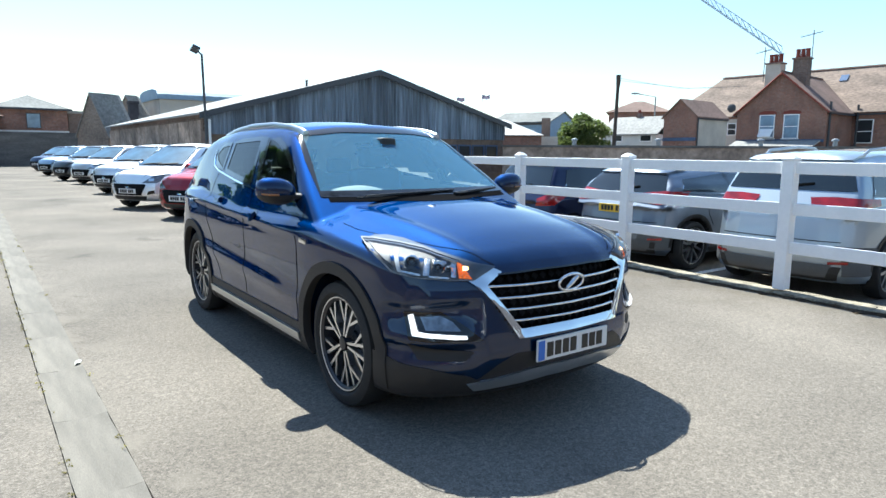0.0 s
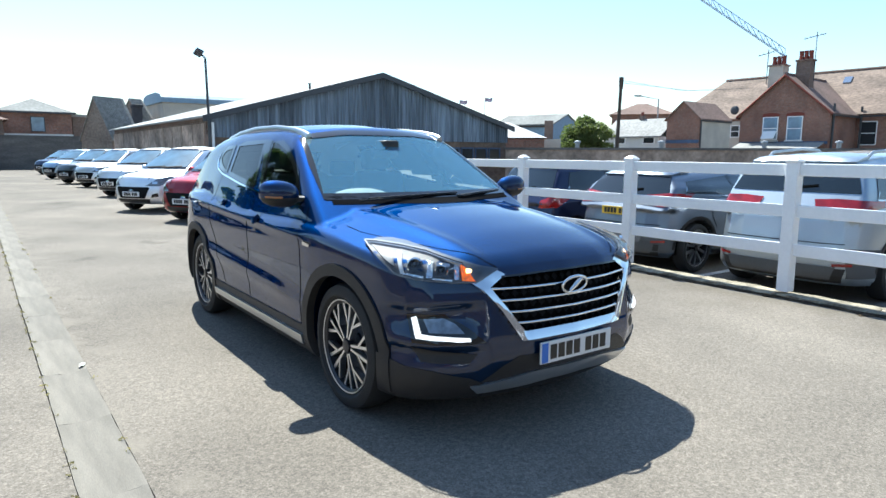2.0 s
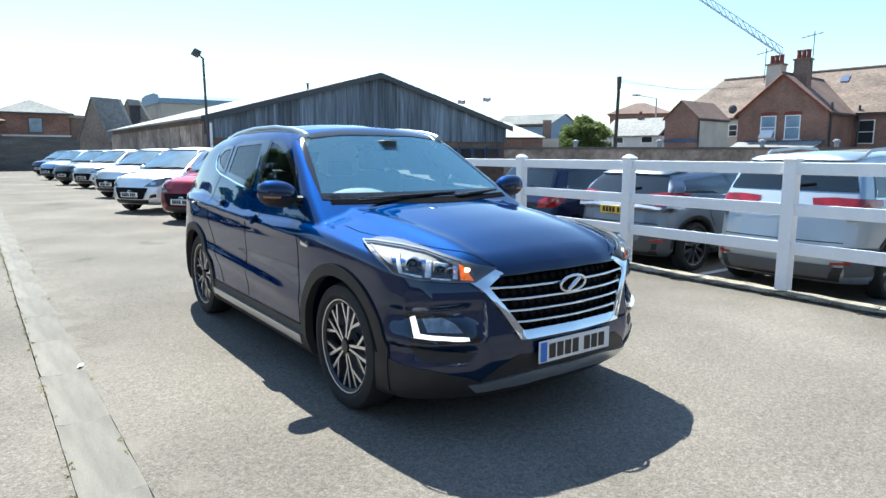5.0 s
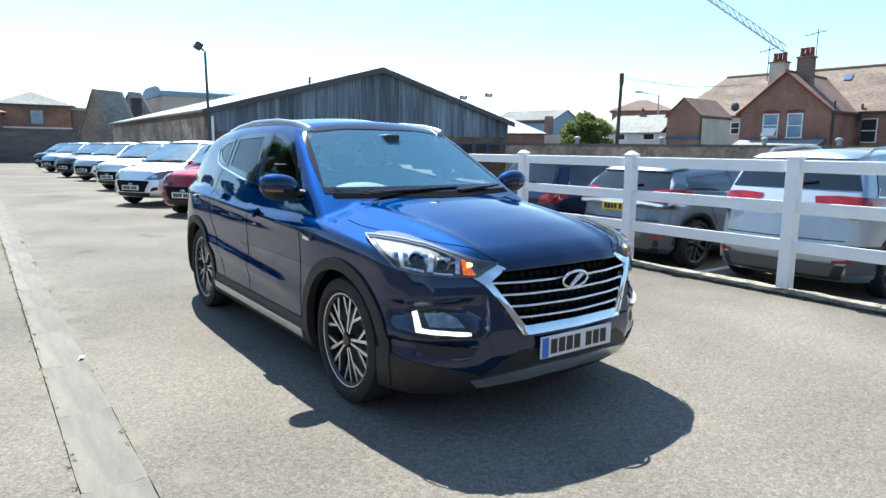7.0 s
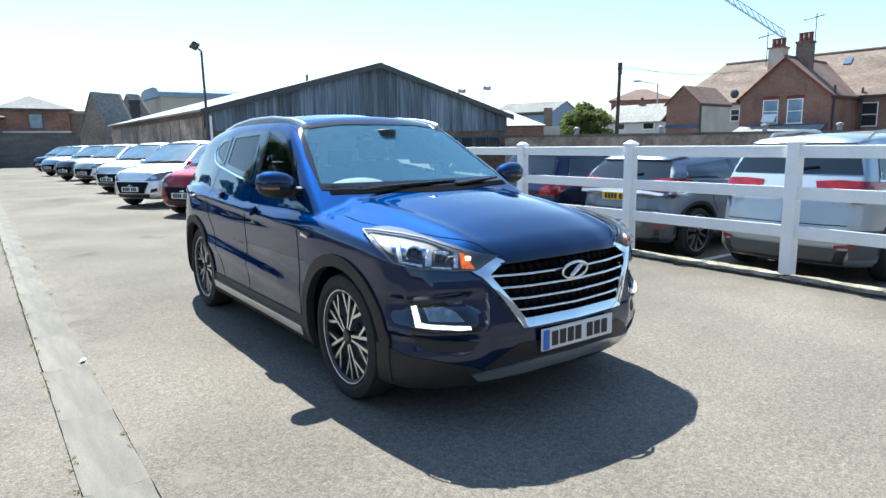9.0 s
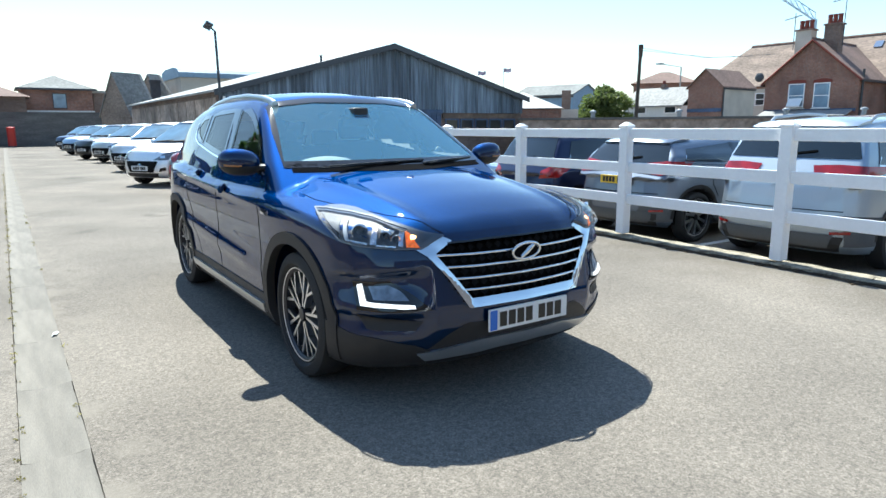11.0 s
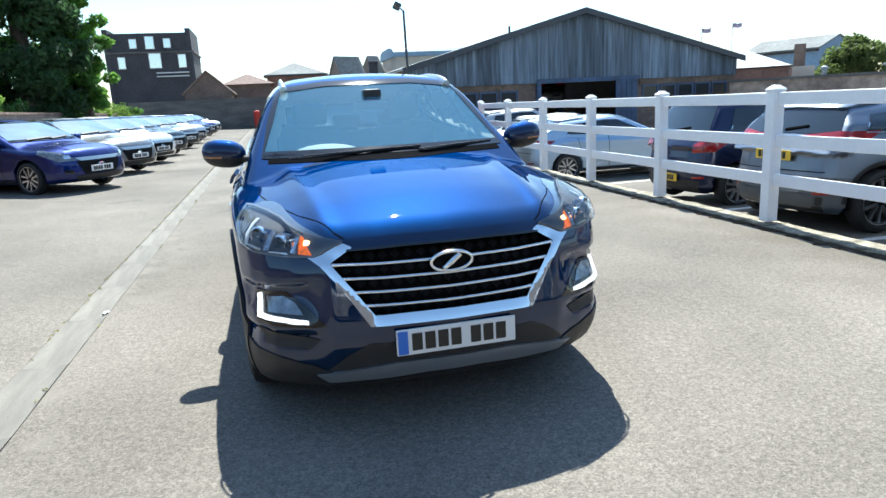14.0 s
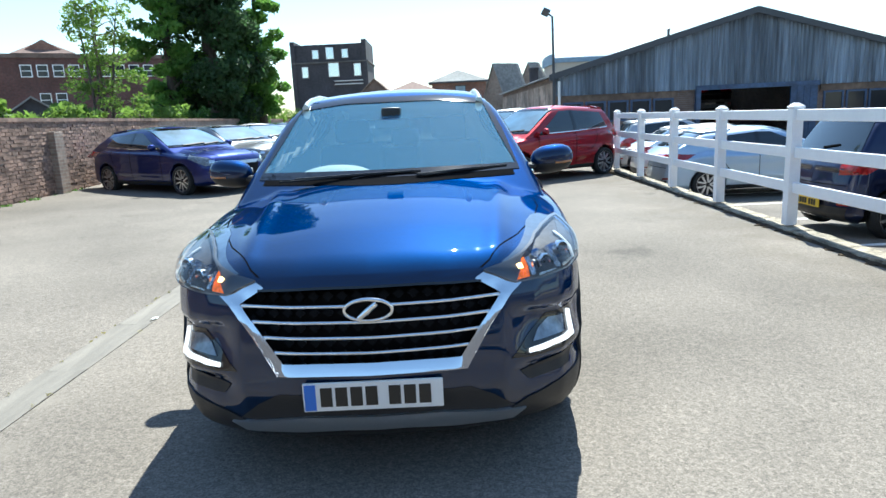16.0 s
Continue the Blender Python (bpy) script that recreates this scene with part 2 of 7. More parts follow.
M = {
    "asphalt": asphalt_mat(),
    "concrete": mat("concrete", (0.185, 0.171, 0.147), 0.85, grain=0.12, grain_size=60, stain=0.12, stain_size=2.5, bump=0.2, bump_size=80, by_object=0.08),
    "drain_concrete": mat("drain_concrete", (0.205, 0.186, 0.156), 0.9, grain=0.12, grain_size=45, stain=0.22, stain_size=1.6, bump=0.2, bump_size=80, stretch=(7, 0.9, 1), by_object=0.07),
    "kerb": mat("kerb", (0.29, 0.25, 0.182), 0.9, grain=0.35, grain_size=38, stain=0.5, stain_size=6, bump=0.5, bump_size=40, by_object=0.1),
    "soil": mat("soil", (0.06, 0.045, 0.03), 1.0, grain=0.5, grain_size=40, stain=0.5, stain_size=4, bump=0.6, bump_size=60, spec=0.1),
    "white_paint": mat("white_paint", (0.9, 0.9, 0.9), 0.4, grain=0.02, grain_size=30, stain=0.03, stain_size=3, bump=0.05, bump_size=60),
    "line_paint": mat("line_paint", (0.7, 0.69, 0.66), 0.8, grain=0.25, grain_size=50, stain=0.2, stain_size=4),
    "car_paint": mat("car_paint", (1, 1, 1), 0.45, use_color=True, coat=1.0, grain=0.04, grain_size=900, spec=0.1, coat_ior=1.5),
    "car_metallic": mat("car_metallic", (1, 1, 1), 0.42, use_color=True, coat=1.0, grain=0.12, grain_size=900, coat_ior=1.5, metal=0.85, spec=0.1),
    "screen_glass": mat("screen_glass", (0.06, 0.15, 0.23), 0.5, coat=1.0, spec=0.1, coat_ior=1.8, stain=0.35, stain_size=2.5),
    "pearl_blue": mat("pearl_blue", (0.0014, 0.0162, 0.060), 0.53, metal=0.85, coat=1.0, grain=0.25, grain_size=1500, coat_ior=1.6, spec=0.0),
    "lamp_silver": mat("lamp_silver", (0.16, 0.19, 0.23), 0.4, coat=1.0, spec=0.2, grain=0.5, grain_size=30),
    "lamp_grey": mat("lamp_grey", (0.10, 0.12, 0.15), 0.45, spec=0.2, coat=0.5),
    "pane_dark": mat("pane_dark", (0.03, 0.035, 0.04), 0.15, spec=0.4),
    "crane_paint": mat("crane_paint", (0.42, 0.55, 0.66), 0.6),
    "grille_black": mat("grille_black", (0.006, 0.006, 0.007), 0.7, spec=0.15),
    "black_plastic": mat("black_plastic", (0.028, 0.027, 0.027), 0.5, grain=0.15, grain_size=300, bump=0.1, bump_size=500, spec=0.3),
    "gloss_black": mat("gloss_black", (0.008, 0.008, 0.009), 0.08, coat=0.5),
    "well_black": mat("well_black", (0.008, 0.008, 0.008), 1.0, grain=0.2, grain_size=20, spec=0.0),
    "chrome": mat("chrome", (0.86, 0.87, 0.88), 0.06, metal=1.0),
    "satin_silver": mat("satin_silver", (0.55, 0.56, 0.57), 0.32, metal=0.9, grain=0.05, grain_size=200),
    "alloy": mat("alloy", (0.62, 0.63, 0.65), 0.28, metal=0.95, grain=0.05, grain_size=200),
    "alloy_dark": mat("alloy_dark", (0.05, 0.05, 0.055), 0.35, metal=0.6),
    "rubber": mat("rubber", (0.018, 0.018, 0.018), 0.75, grain=0.25, grain_size=120, bump=0.2, bump_size=200),
    "dark_glass": mat("dark_glass", (0.012, 0.017, 0.02), 0.03, coat=1.0, spec=0.5, coat_ior=1.5),
    # windscreen pane, its bluish sky glare put in as colour
    "glass": glass_mat("glass", (0.74, 0.92, 0.95), ior=1.7, sky_haze=0.19),
    "tint_glass": glass_mat("tint_glass", (0.07, 0.085, 0.09), ior=1.5),
    "clear_glass": glass_mat("clear_glass", (0.55, 0.66, 0.66), ior=1.5),
    "bezel": mat("bezel", (0.045, 0.085, 0.15), 0.5, spec=0.1, coat=1.0, coat_ior=1.6, grain=0.15, grain_size=40),
    "cowl_black": mat("cowl_black", (0.012, 0.012, 0.013), 1.0, grain=0.2, grain_size=60, spec=0.0),
    "lamp_glass": glass_mat("lamp_glass", (0.95, 0.96, 0.97), ior=1.6),
    "lamp_dark": mat("lamp_dark", (0.05, 0.055, 0.065), 0.5, grain=0.6, grain_size=45, spec=0.3),
    "tail_red": mat("tail_red", (0.3, 0.008, 0.01), 0.15, coat=1.0, stain=0.4, stain_size=6),
    "indicator": mat("indicator", (0.85, 0.17, 0.015), 0.25, emit=0.2, grain=0.5, grain_size=70, bump=0.5, bump_size=120),
    "lit_bulb": mat("lit_bulb", (1.0, 0.62, 0.25), 0.3, emit=3.0),
    "fog_glass": mat("fog_glass", (0.20, 0.23, 0.27), 0.2, metal=0.5, coat=1.0, grain=0.4, grain_size=25),
    "light_guide": mat("light_guide", (0.62, 0.67, 0.72), 0.35, coat=0.6, grain=0.1, grain_size=90),
    "reflector": mat("reflector", (0.8, 0.82, 0.85), 0.1, metal=1.0, grain=0.3, grain_size=60, bump=0.6, bump_size=70),
    "amber": mat("amber", (0.4, 0.17, 0.06), 0.2, coat=0.6),
    "led": mat("led", (1.0, 0.98, 0.95), 0.3, emit=0.55),
    "plate_white": mat("plate_white", (0.8, 0.8, 0.78), 0.35),
    "plate_yellow": mat("plate_yellow", (0.75, 0.5, 0.03), 0.35),
    "plate_blue": mat("plate_blue", (0.03, 0.16, 0.6), 0.35),
    "plate_black": mat("plate_black", (0.012, 0.012, 0.012), 0.4),
    "trim_grey": mat("trim_grey", (0.09, 0.095, 0.1), 0.7, grain=0.1, grain_size=80),
    "dash_grey": mat("dash_grey", (0.34, 0.36, 0.33), 0.75, grain=0.08, grain_size=300, bump=0.15, bump_size=400),
    "trim_black": mat("trim_black", (0.02, 0.02, 0.02), 0.5, grain=0.1, grain_size=200),
    "seat_cloth": mat("seat_cloth", (0.06, 0.06, 0.063), 0.9, grain=0.2, grain_size=200, bump=0.2, bump_size=300),
    "paper": mat("paper", (0.72, 0.74, 0.68), 0.7, grain=0.03, grain_size=10),
    "headlining": mat("headlining", (0.42, 0.41, 0.38), 0.9, grain=0.05, grain_size=60),
    "galvanised": mat("galvanised", (0.33, 0.34, 0.35), 0.5, metal=0.6, grain=0.15, grain_size=20),
    "sheet": mat("sheet", (0.165, 0.20, 0.245), 0.7, grain=0.35, grain_size=2.2, stain=0.5, stain_size=0.8, stretch=(5, 5, 0.3), by_object=0.3),
    "roof_white": mat("roof_white", (0.48, 0.48, 0.47), 0.8, grain=0.08, grain_size=8, stain=0.12, stain_size=0.8),
    "roof_sheet": mat("roof_sheet", (0.34, 0.34, 0.33), 0.8, grain=0.1, grain_size=8, stain=0.2, stain_size=0.5),
    "blue_frame": mat("blue_frame", (0.05, 0.085, 0.16), 0.5, grain=0.2, grain_size=8, stain=0.3, stain_size=1),
    "slate": mat("slate", (0.25, 0.185, 0.145), 0.85, grain=0.3, grain_size=4, stain=0.3, stain_size=0.4, stretch=(1, 1, 3), bump=0.4, bump_size=5),
    "slate_pale": mat("slate_pale", (0.30, 0.295, 0.28), 0.8, grain=0.25, grain_size=5, stain=0.2, stain_size=0.4, bump=0.4, bump_size=5),
    "slate_grey": mat("slate_grey", (0.19, 0.195, 0.185), 0.85, grain=0.25, grain_size=4, stain=0.25, stain_size=0.4, bump=0.4, bump_size=5),
    "slate_ribbed": mat("slate_ribbed", (0.30, 0.285, 0.26), 0.85, grain=0.25, grain_size=5, stain=0.3, stain_size=0.6, bump=0.3, bump_size=8),
    "tile_brown": mat("tile_brown", (0.20, 0.13, 0.105), 0.85, grain=0.25, grain_size=6, stain=0.25, stain_size=0.4, bump=0.4, bump_size=6),
    "render_cream": mat("render_cream", (0.52, 0.48, 0.42), 0.9, grain=0.06, grain_size=15, stain=0.15, stain_size=0.7),
    "render_white": mat("render_white", (0.68, 0.68, 0.66), 0.9, grain=0.05, grain_size=15, stain=0.12, stain_size=0.7),
    "dark_clad": mat("dark_clad", (0.058, 0.056, 0.064), 0.8, grain=0.2, grain_size=4, stain=0.2, stain_size=0.5),
    "timber_grey": mat("timber_grey", (0.13, 0.125, 0.12), 0.9, grain=0.25, grain_size=6, stain=0.3, stain_size=0.6, stretch=(1, 1, 4)),
    "side_board": mat("side_board", (0.36, 0.28, 0.23), 0.9, grain=0.3, grain_size=5, stain=0.5, stain_size=0.7, by_object=0.25),
    "pole_wood": mat("pole_wood", (0.07, 0.055, 0.045), 0.9, grain=0.2, grain_size=10, stretch=(1, 1, 0.2)),
    "steel_dark": mat("steel_dark", (0.07, 0.075, 0.085), 0.5, metal=0.4, grain=0.1, grain_size=20),
    "steel_blue": mat("steel_blue", (0.22, 0.33, 0.45), 0.6, grain=0.1, grain_size=3),
    "flag_cloth": mat("flag_cloth", (0.4, 0.33, 0.42), 0.8, stain=0.5, stain_size=2),
    "red_paint": mat("red_paint", (0.45, 0.03, 0.025), 0.4, stain=0.1),
    "wall_brick": brick_mat("wall_brick", (0.24, 0.17, 0.13), (0.32, 0.24, 0.19), (0.3, 0.26, 0.22)),
    "house_brick": brick_mat("house_brick", (0.23, 0.10, 0.07), (0.29, 0.135, 0.09), (0.25, 0.2, 0.17)),
    "brown_brick": brick_mat("brown_brick", (0.15, 0.095, 0.075), (0.2, 0.13, 0.1), (0.2, 0.17, 0.15)),
    "school_brick": brick_mat("school_brick", (0.125, 0.055, 0.05), (0.15, 0.068, 0.055), (0.11, 0.08, 0.07)),
    "old_brick": mat("old_brick", (0.25, 0.165, 0.125), 0.9, grain=0.3, grain_size=40, stain=0.45, stain_size=1.0, bump=0.4, bump_size=60, by_object=0.45),
    "old_brick_far": mat("old_brick_far", (0.25, 0.165, 0.125), 0.9, grain=0.4, grain_size=5, stain=0.45, stain_size=1.0, bump=0.4, bump_size=60),
    "pane_blue": mat("pane_blue", (0.2, 0.3, 0.4), 0.3, spec=0.5, coat=0.6, stain=0.3, stain_size=1.5),
    "pane_mirror": mat("pane_mirror", (0.55, 0.6, 0.65), 0.06, metal=0.9),
    "rust_board": mat("rust_board", (0.16, 0.11, 0.08), 0.85, grain=0.25, grain_size=6, stain=0.4, stain_size=1.0),
    "pot_red": mat("pot_red", (0.2, 0.045, 0.03), 0.8, grain=0.2, grain_size=8),
    "bark": mat("bark", (0.09, 0.07, 0.055), 0.95, grain=0.3, grain_size=12, stain=0.2, bump=0.5, bump_size=15, stretch=(1, 1, 0.3)),
}
# the flakes stay blue at a low angle
M["pearl_blue"].node_tree.nodes["Principled BSDF"].inputs["Specular Tint"].default_value = (0.36, 0.54, 1.0, 1)


def leaf_mat(name, color):
    m = mat(name, color, 0.6, grain=0.35, grain_size=1.3, stain=0.3, stain_size=0.4)
    b = m.node_tree.nodes["Principled BSDF"]
    n, l = m.node_tree.nodes, m.node_tree.links
    tl = n.new("ShaderNodeBsdfTranslucent")
    mx = n.new("ShaderNodeMixShader")
    mx.inputs[0].default_value = 0.6
    l.new(b.inputs["Base Color"].links[0].from_socket, tl.inputs[0])
    l.new(b.outputs[0], mx.inputs[1])
    l.new(tl.outputs[0], mx.inputs[2])
    l.new(mx.outputs[0], n["Material Output"].inputs["Surface"])
    return m


M["leaf_dark"] = leaf_mat("leaf_dark", (0.055, 0.11, 0.04))
M["leaf_mid"] = leaf_mat("leaf_mid", (0.09, 0.18, 0.035))
M["leaf_light"] = leaf_mat("leaf_light", (0.17, 0.27, 0.05))
M["leaf_green"] = leaf_mat("leaf_green", (0.14, 0.28, 0.05))
M["leaf_olive"] = leaf_mat("leaf_olive", (0.13, 0.17, 0.05))
M["leaf_dry"] = leaf_mat("leaf_dry", (0.30, 0.27, 0.11))
M["leaf_rust"] = leaf_mat("leaf_rust", (0.2, 0.07, 0.03))


# ---- mesh tools ----
def thing(name, label, category, group="", at=None):
    e = new(name)
    e.empty_display_size = 0.2
    if at is not None:
        e.matrix_world = at
    return tagged(e, label, category, group)


def part(name, bm, material, parent=None, label="", smooth=None):
    """Links a bmesh as one mesh object under a thing or a part. smooth: the angle under which edges are shaded smooth."""
    me = bpy.data.meshes.new(name)
    if smooth is not None:
        bm.normal_update()
        for f in bm.faces:
            f.smooth = True
        lim = radians(smooth)
        for e in bm.edges:
            if len(e.link_faces) == 2:
                e.smooth = e.calc_face_angle(0) < lim
    bm.to_mesh(me)
    bm.free()
    for m in material if isinstance(material, (list, tuple)) else [material]:
        me.materials.append(M[m] if isinstance(m, str) else m)
    ob = new(name, me)
    if parent is not None:
        ob.parent = parent
    if label:
        ob["label"] = label
    return ob


def box(bm, x0, x1, y0, y1, z0, z1, bevel=0.0, m=None):
    b = bmesh.new() if bevel else bm
    vs = [b.verts.new(c) for c in ((x0, y0, z0), (x1, y0, z0), (x1, y1, z0), (x0, y1, z0), (x0, y0, z1), (x1, y0, z1), (x1, y1, z1), (x0, y1, z1))]
    for q in ((0, 3, 2, 1), (4, 5, 6, 7), (0, 1, 5, 4), (1, 2, 6, 5), (2, 3, 7, 6), (3, 0, 4, 7)):
        b.faces.new([vs[i] for i in q])
    if bevel:
        bmesh.ops.bevel(b, geom=b.edges[:], offset=bevel, segments=2, affect="EDGES", profile=0.5)
        join(bm, b, m)
    elif m is not None:
        for v in vs:
            v.co = m @ v.co
    return bm


def join(bm, other, m=None):
    if m is not None:
        bmesh.ops.transform(other, matrix=m, verts=other.verts)
    me = bpy.data.meshes.new("scratch")
    other.to_mesh(me)
    other.free()
    bm.from_mesh(me)
    bpy.data.meshes.remove(me)
    return bm


def boxed(*a, bevel=0.0):
    return box(bmesh.new(), *a, bevel=bevel)


def prism(bm, poly, axis, a, b):
    """A flat outline pushed along an axis from a to b. axis x: poly of (y, z); y: (x, z); z: (x, y)."""
    put = {"x": lambda p, t: (t, p[0], p[1]), "y": lambda p, t: (p[0], t, p[1]), "z": lambda p, t: (p[0], p[1], t)}[axis]
    lo, hi = [bm.verts.new(put(p, a)) for p in poly], [bm.verts.new(put(p, b)) for p in poly]
    bm.faces.new(lo)
    bm.faces.new(hi[::-1])
    for i in range(len(poly)):
        j = (i + 1) % len(poly)
        bm.faces.new((lo[i], hi[i], hi[j], lo[j]))
    bmesh.ops.recalc_face_normals(bm, faces=bm.faces)
    return bm


def tube(bm, pts, radius, sides=8, flat=1.0, cap=True):
    """A round bar along points; radius is a number or one number a point."""
    pts = [Vector(p) for p in pts]
    rs = radius if isinstance(radius, (list, tuple)) else [radius] * len(pts)
    rings, side = [], None
    for i, p in enumerate(pts):
        d = (pts[min(i + 1, len(pts) - 1)] - pts[max(i - 1, 0)]).normalized()
        if side is None:
            side = d.orthogonal().normalized() if abs(d.z) > 0.9 else Vector((0, 0, 1)).cross(d).normalized()
        side = (side - d * side.dot(d)).normalized()
        up = d.cross(side)
        rings.append([bm.verts.new(p + side * (math.cos(a) * rs[i]) + up * (math.sin(a) * rs[i] * flat)) for a in (2 * math.pi * k / sides for k in range(sides))])
    for r, s in zip(rings, rings[1:]):
        for k in range(sides):
            bm.faces.new((r[k], r[(k + 1) % sides], s[(k + 1) % sides], s[k]))
    if cap:
        bm.faces.new(rings[0][::-1])
        bm.faces.new(rings[-1])
    return bm


def lathe(bm, profile, steps=32, axis="x"):
    """Turns a profile of (along, radius) round an axis through the origin."""
    rings = []
    for k in range(steps):
        a = 2 * math.pi * k / steps
        c, s = math.cos(a), math.sin(a)
        rings.append([bm.verts.new((p, r * c, r * s) if axis == "x" else (r * c, p, r * s) if axis == "y" else (r * c, r * s, p)) for p, r in profile])
    for k in range(steps):
        u, v = rings[k], rings[(k + 1) % steps]
        for i in range(len(profile) - 1):
            bm.faces.new((u[i], v[i], v[i + 1], u[i + 1]))
    bmesh.ops.remove_doubles(bm, verts=bm.verts, dist=1e-5)
    bmesh.ops.recalc_face_normals(bm, faces=bm.faces)
    return bm


def curve(points, blur=0.03):
    """A softened piecewise curve through a few points, as a function of arrays."""
    xs, ys = np.array(points, float).T
    pad = (xs[-1] - xs[0]) * 0.3
    t = np.linspace(xs[0] - pad, xs[-1] + pad, 1200)
    lo, hi = (ys[1] - ys[0]) / (xs[1] - xs[0]), (ys[-1] - ys[-2]) / (xs[-1] - xs[-2])
    v = np.interp(t, xs, ys) + np.where(t < xs[0], (t - xs[0]) * lo, 0) + np.where(t > xs[-1], (t - xs[-1]) * hi, 0)
    w = max(1, int(blur * (xs[-1] - xs[0]) / (t[1] - t[0])))
    k = np.hanning(2 * w + 3)
    k /= k.sum()
    v = np.convolve(np.pad(v, w + 1, mode="edge"), k, mode="valid")
    return lambda x: np.interp(x, t, v)


def smax(a, b, k):
    h = np.clip(0.5 + 0.5 * (a - b) / k, 0, 1)
    return b + (a - b) * h + k * h * (1 - h)


def smin(a, b, k):
    return -smax(-a, -b, k)


def skin(field, lo, hi, step):
    """The zero surface of a field, as vertices and quads (surface nets), drawn onto the surface."""
    ax = [np.arange(a, b + step, step) for a, b in zip(lo, hi)]
    g = field(ax[0][:, None, None], ax[1][None, :, None], ax[2][None, None, :])
    inside = g < 0
    n = [len(a) - 1 for a in ax]
    corners = [(i, j, k) for i in (0, 1) for j in (0, 1) for k in (0, 1)]
    count = sum(inside[i:n[0] + i, j:n[1] + j, k:n[2] + k].astype(np.int8) for i, j, k in corners)
    cell = (count > 0) & (count < 8)
    idx = -np.ones(cell.shape, int)
    cells = np.argwhere(cell)
    idx[cell] = np.arange(len(cells))
    total, hits = np.zeros((len(cells), 3)), np.zeros(len(cells))
    for a in corners:
        for d in range(3):
            if a[d]:
                continue
            b = tuple(v + (1 if q == d else 0) for q, v in enumerate(a))
            ga, gb = (g[tuple((cells + c).T)] for c in (a, b))
            cross = (ga < 0) != (gb < 0)
            t = ga / np.where(cross, ga - gb, 1)
            p = np.array(a, float)[None] + np.eye(3)[d][None] * t[:, None]
            total[cross] += p[cross]
            hits[cross] += 1
    pts = np.array([a[0] for a in ax]) + (cells + total / hits[:, None]) * step
    e = 1e-3
    for _ in range(2):
        f0 = field(*pts.T)
        gr = np.stack([(field(*(pts + e * np.eye(3)[d]).T) - f0) / e for d in range(3)], 1)
        move = f0[:, None] * gr / np.maximum((gr ** 2).sum(1), 0.05)[:, None]
        pts = pts - np.clip(move, -step * 0.4, step * 0.4)
    quads = []
    for d in range(3):
        u, v = [q for q in range(3) if q != d]
        s = [slice(1, n[0]), slice(1, n[1]), slice(1, n[2])]
        sa, sb = list(s), list(s)
        sa[d], sb[d] = slice(0, n[d]), slice(1, n[d] + 1)
        ia, ib = inside[tuple(sa)], inside[tuple(sb)]
        for first in (True, False):
            w = np.argwhere(ia & ~ib) if first else np.argwhere(~ia & ib)
            if not len(w):
                continue
            w = w + np.array([0 if q == d else 1 for q in range(3)])
            eu, ev = np.eye(3, dtype=int)[u], np.eye(3, dtype=int)[v]
            q = np.stack([idx[tuple((w - o).T)] for o in (0 * eu, eu, eu + ev, ev)], 1)
            quads.append(q[:, ::-1] if first ^ (d == 1) else q)
    q = np.concatenate(quads)
    return pts, q[:, ::-1]


# ---- cars: shared tools ----
from mathutils.bvhtree import BVHTree


def slope(c, x):
    return (c(x + 0.01) - c(x - 0.01)) / 0.02


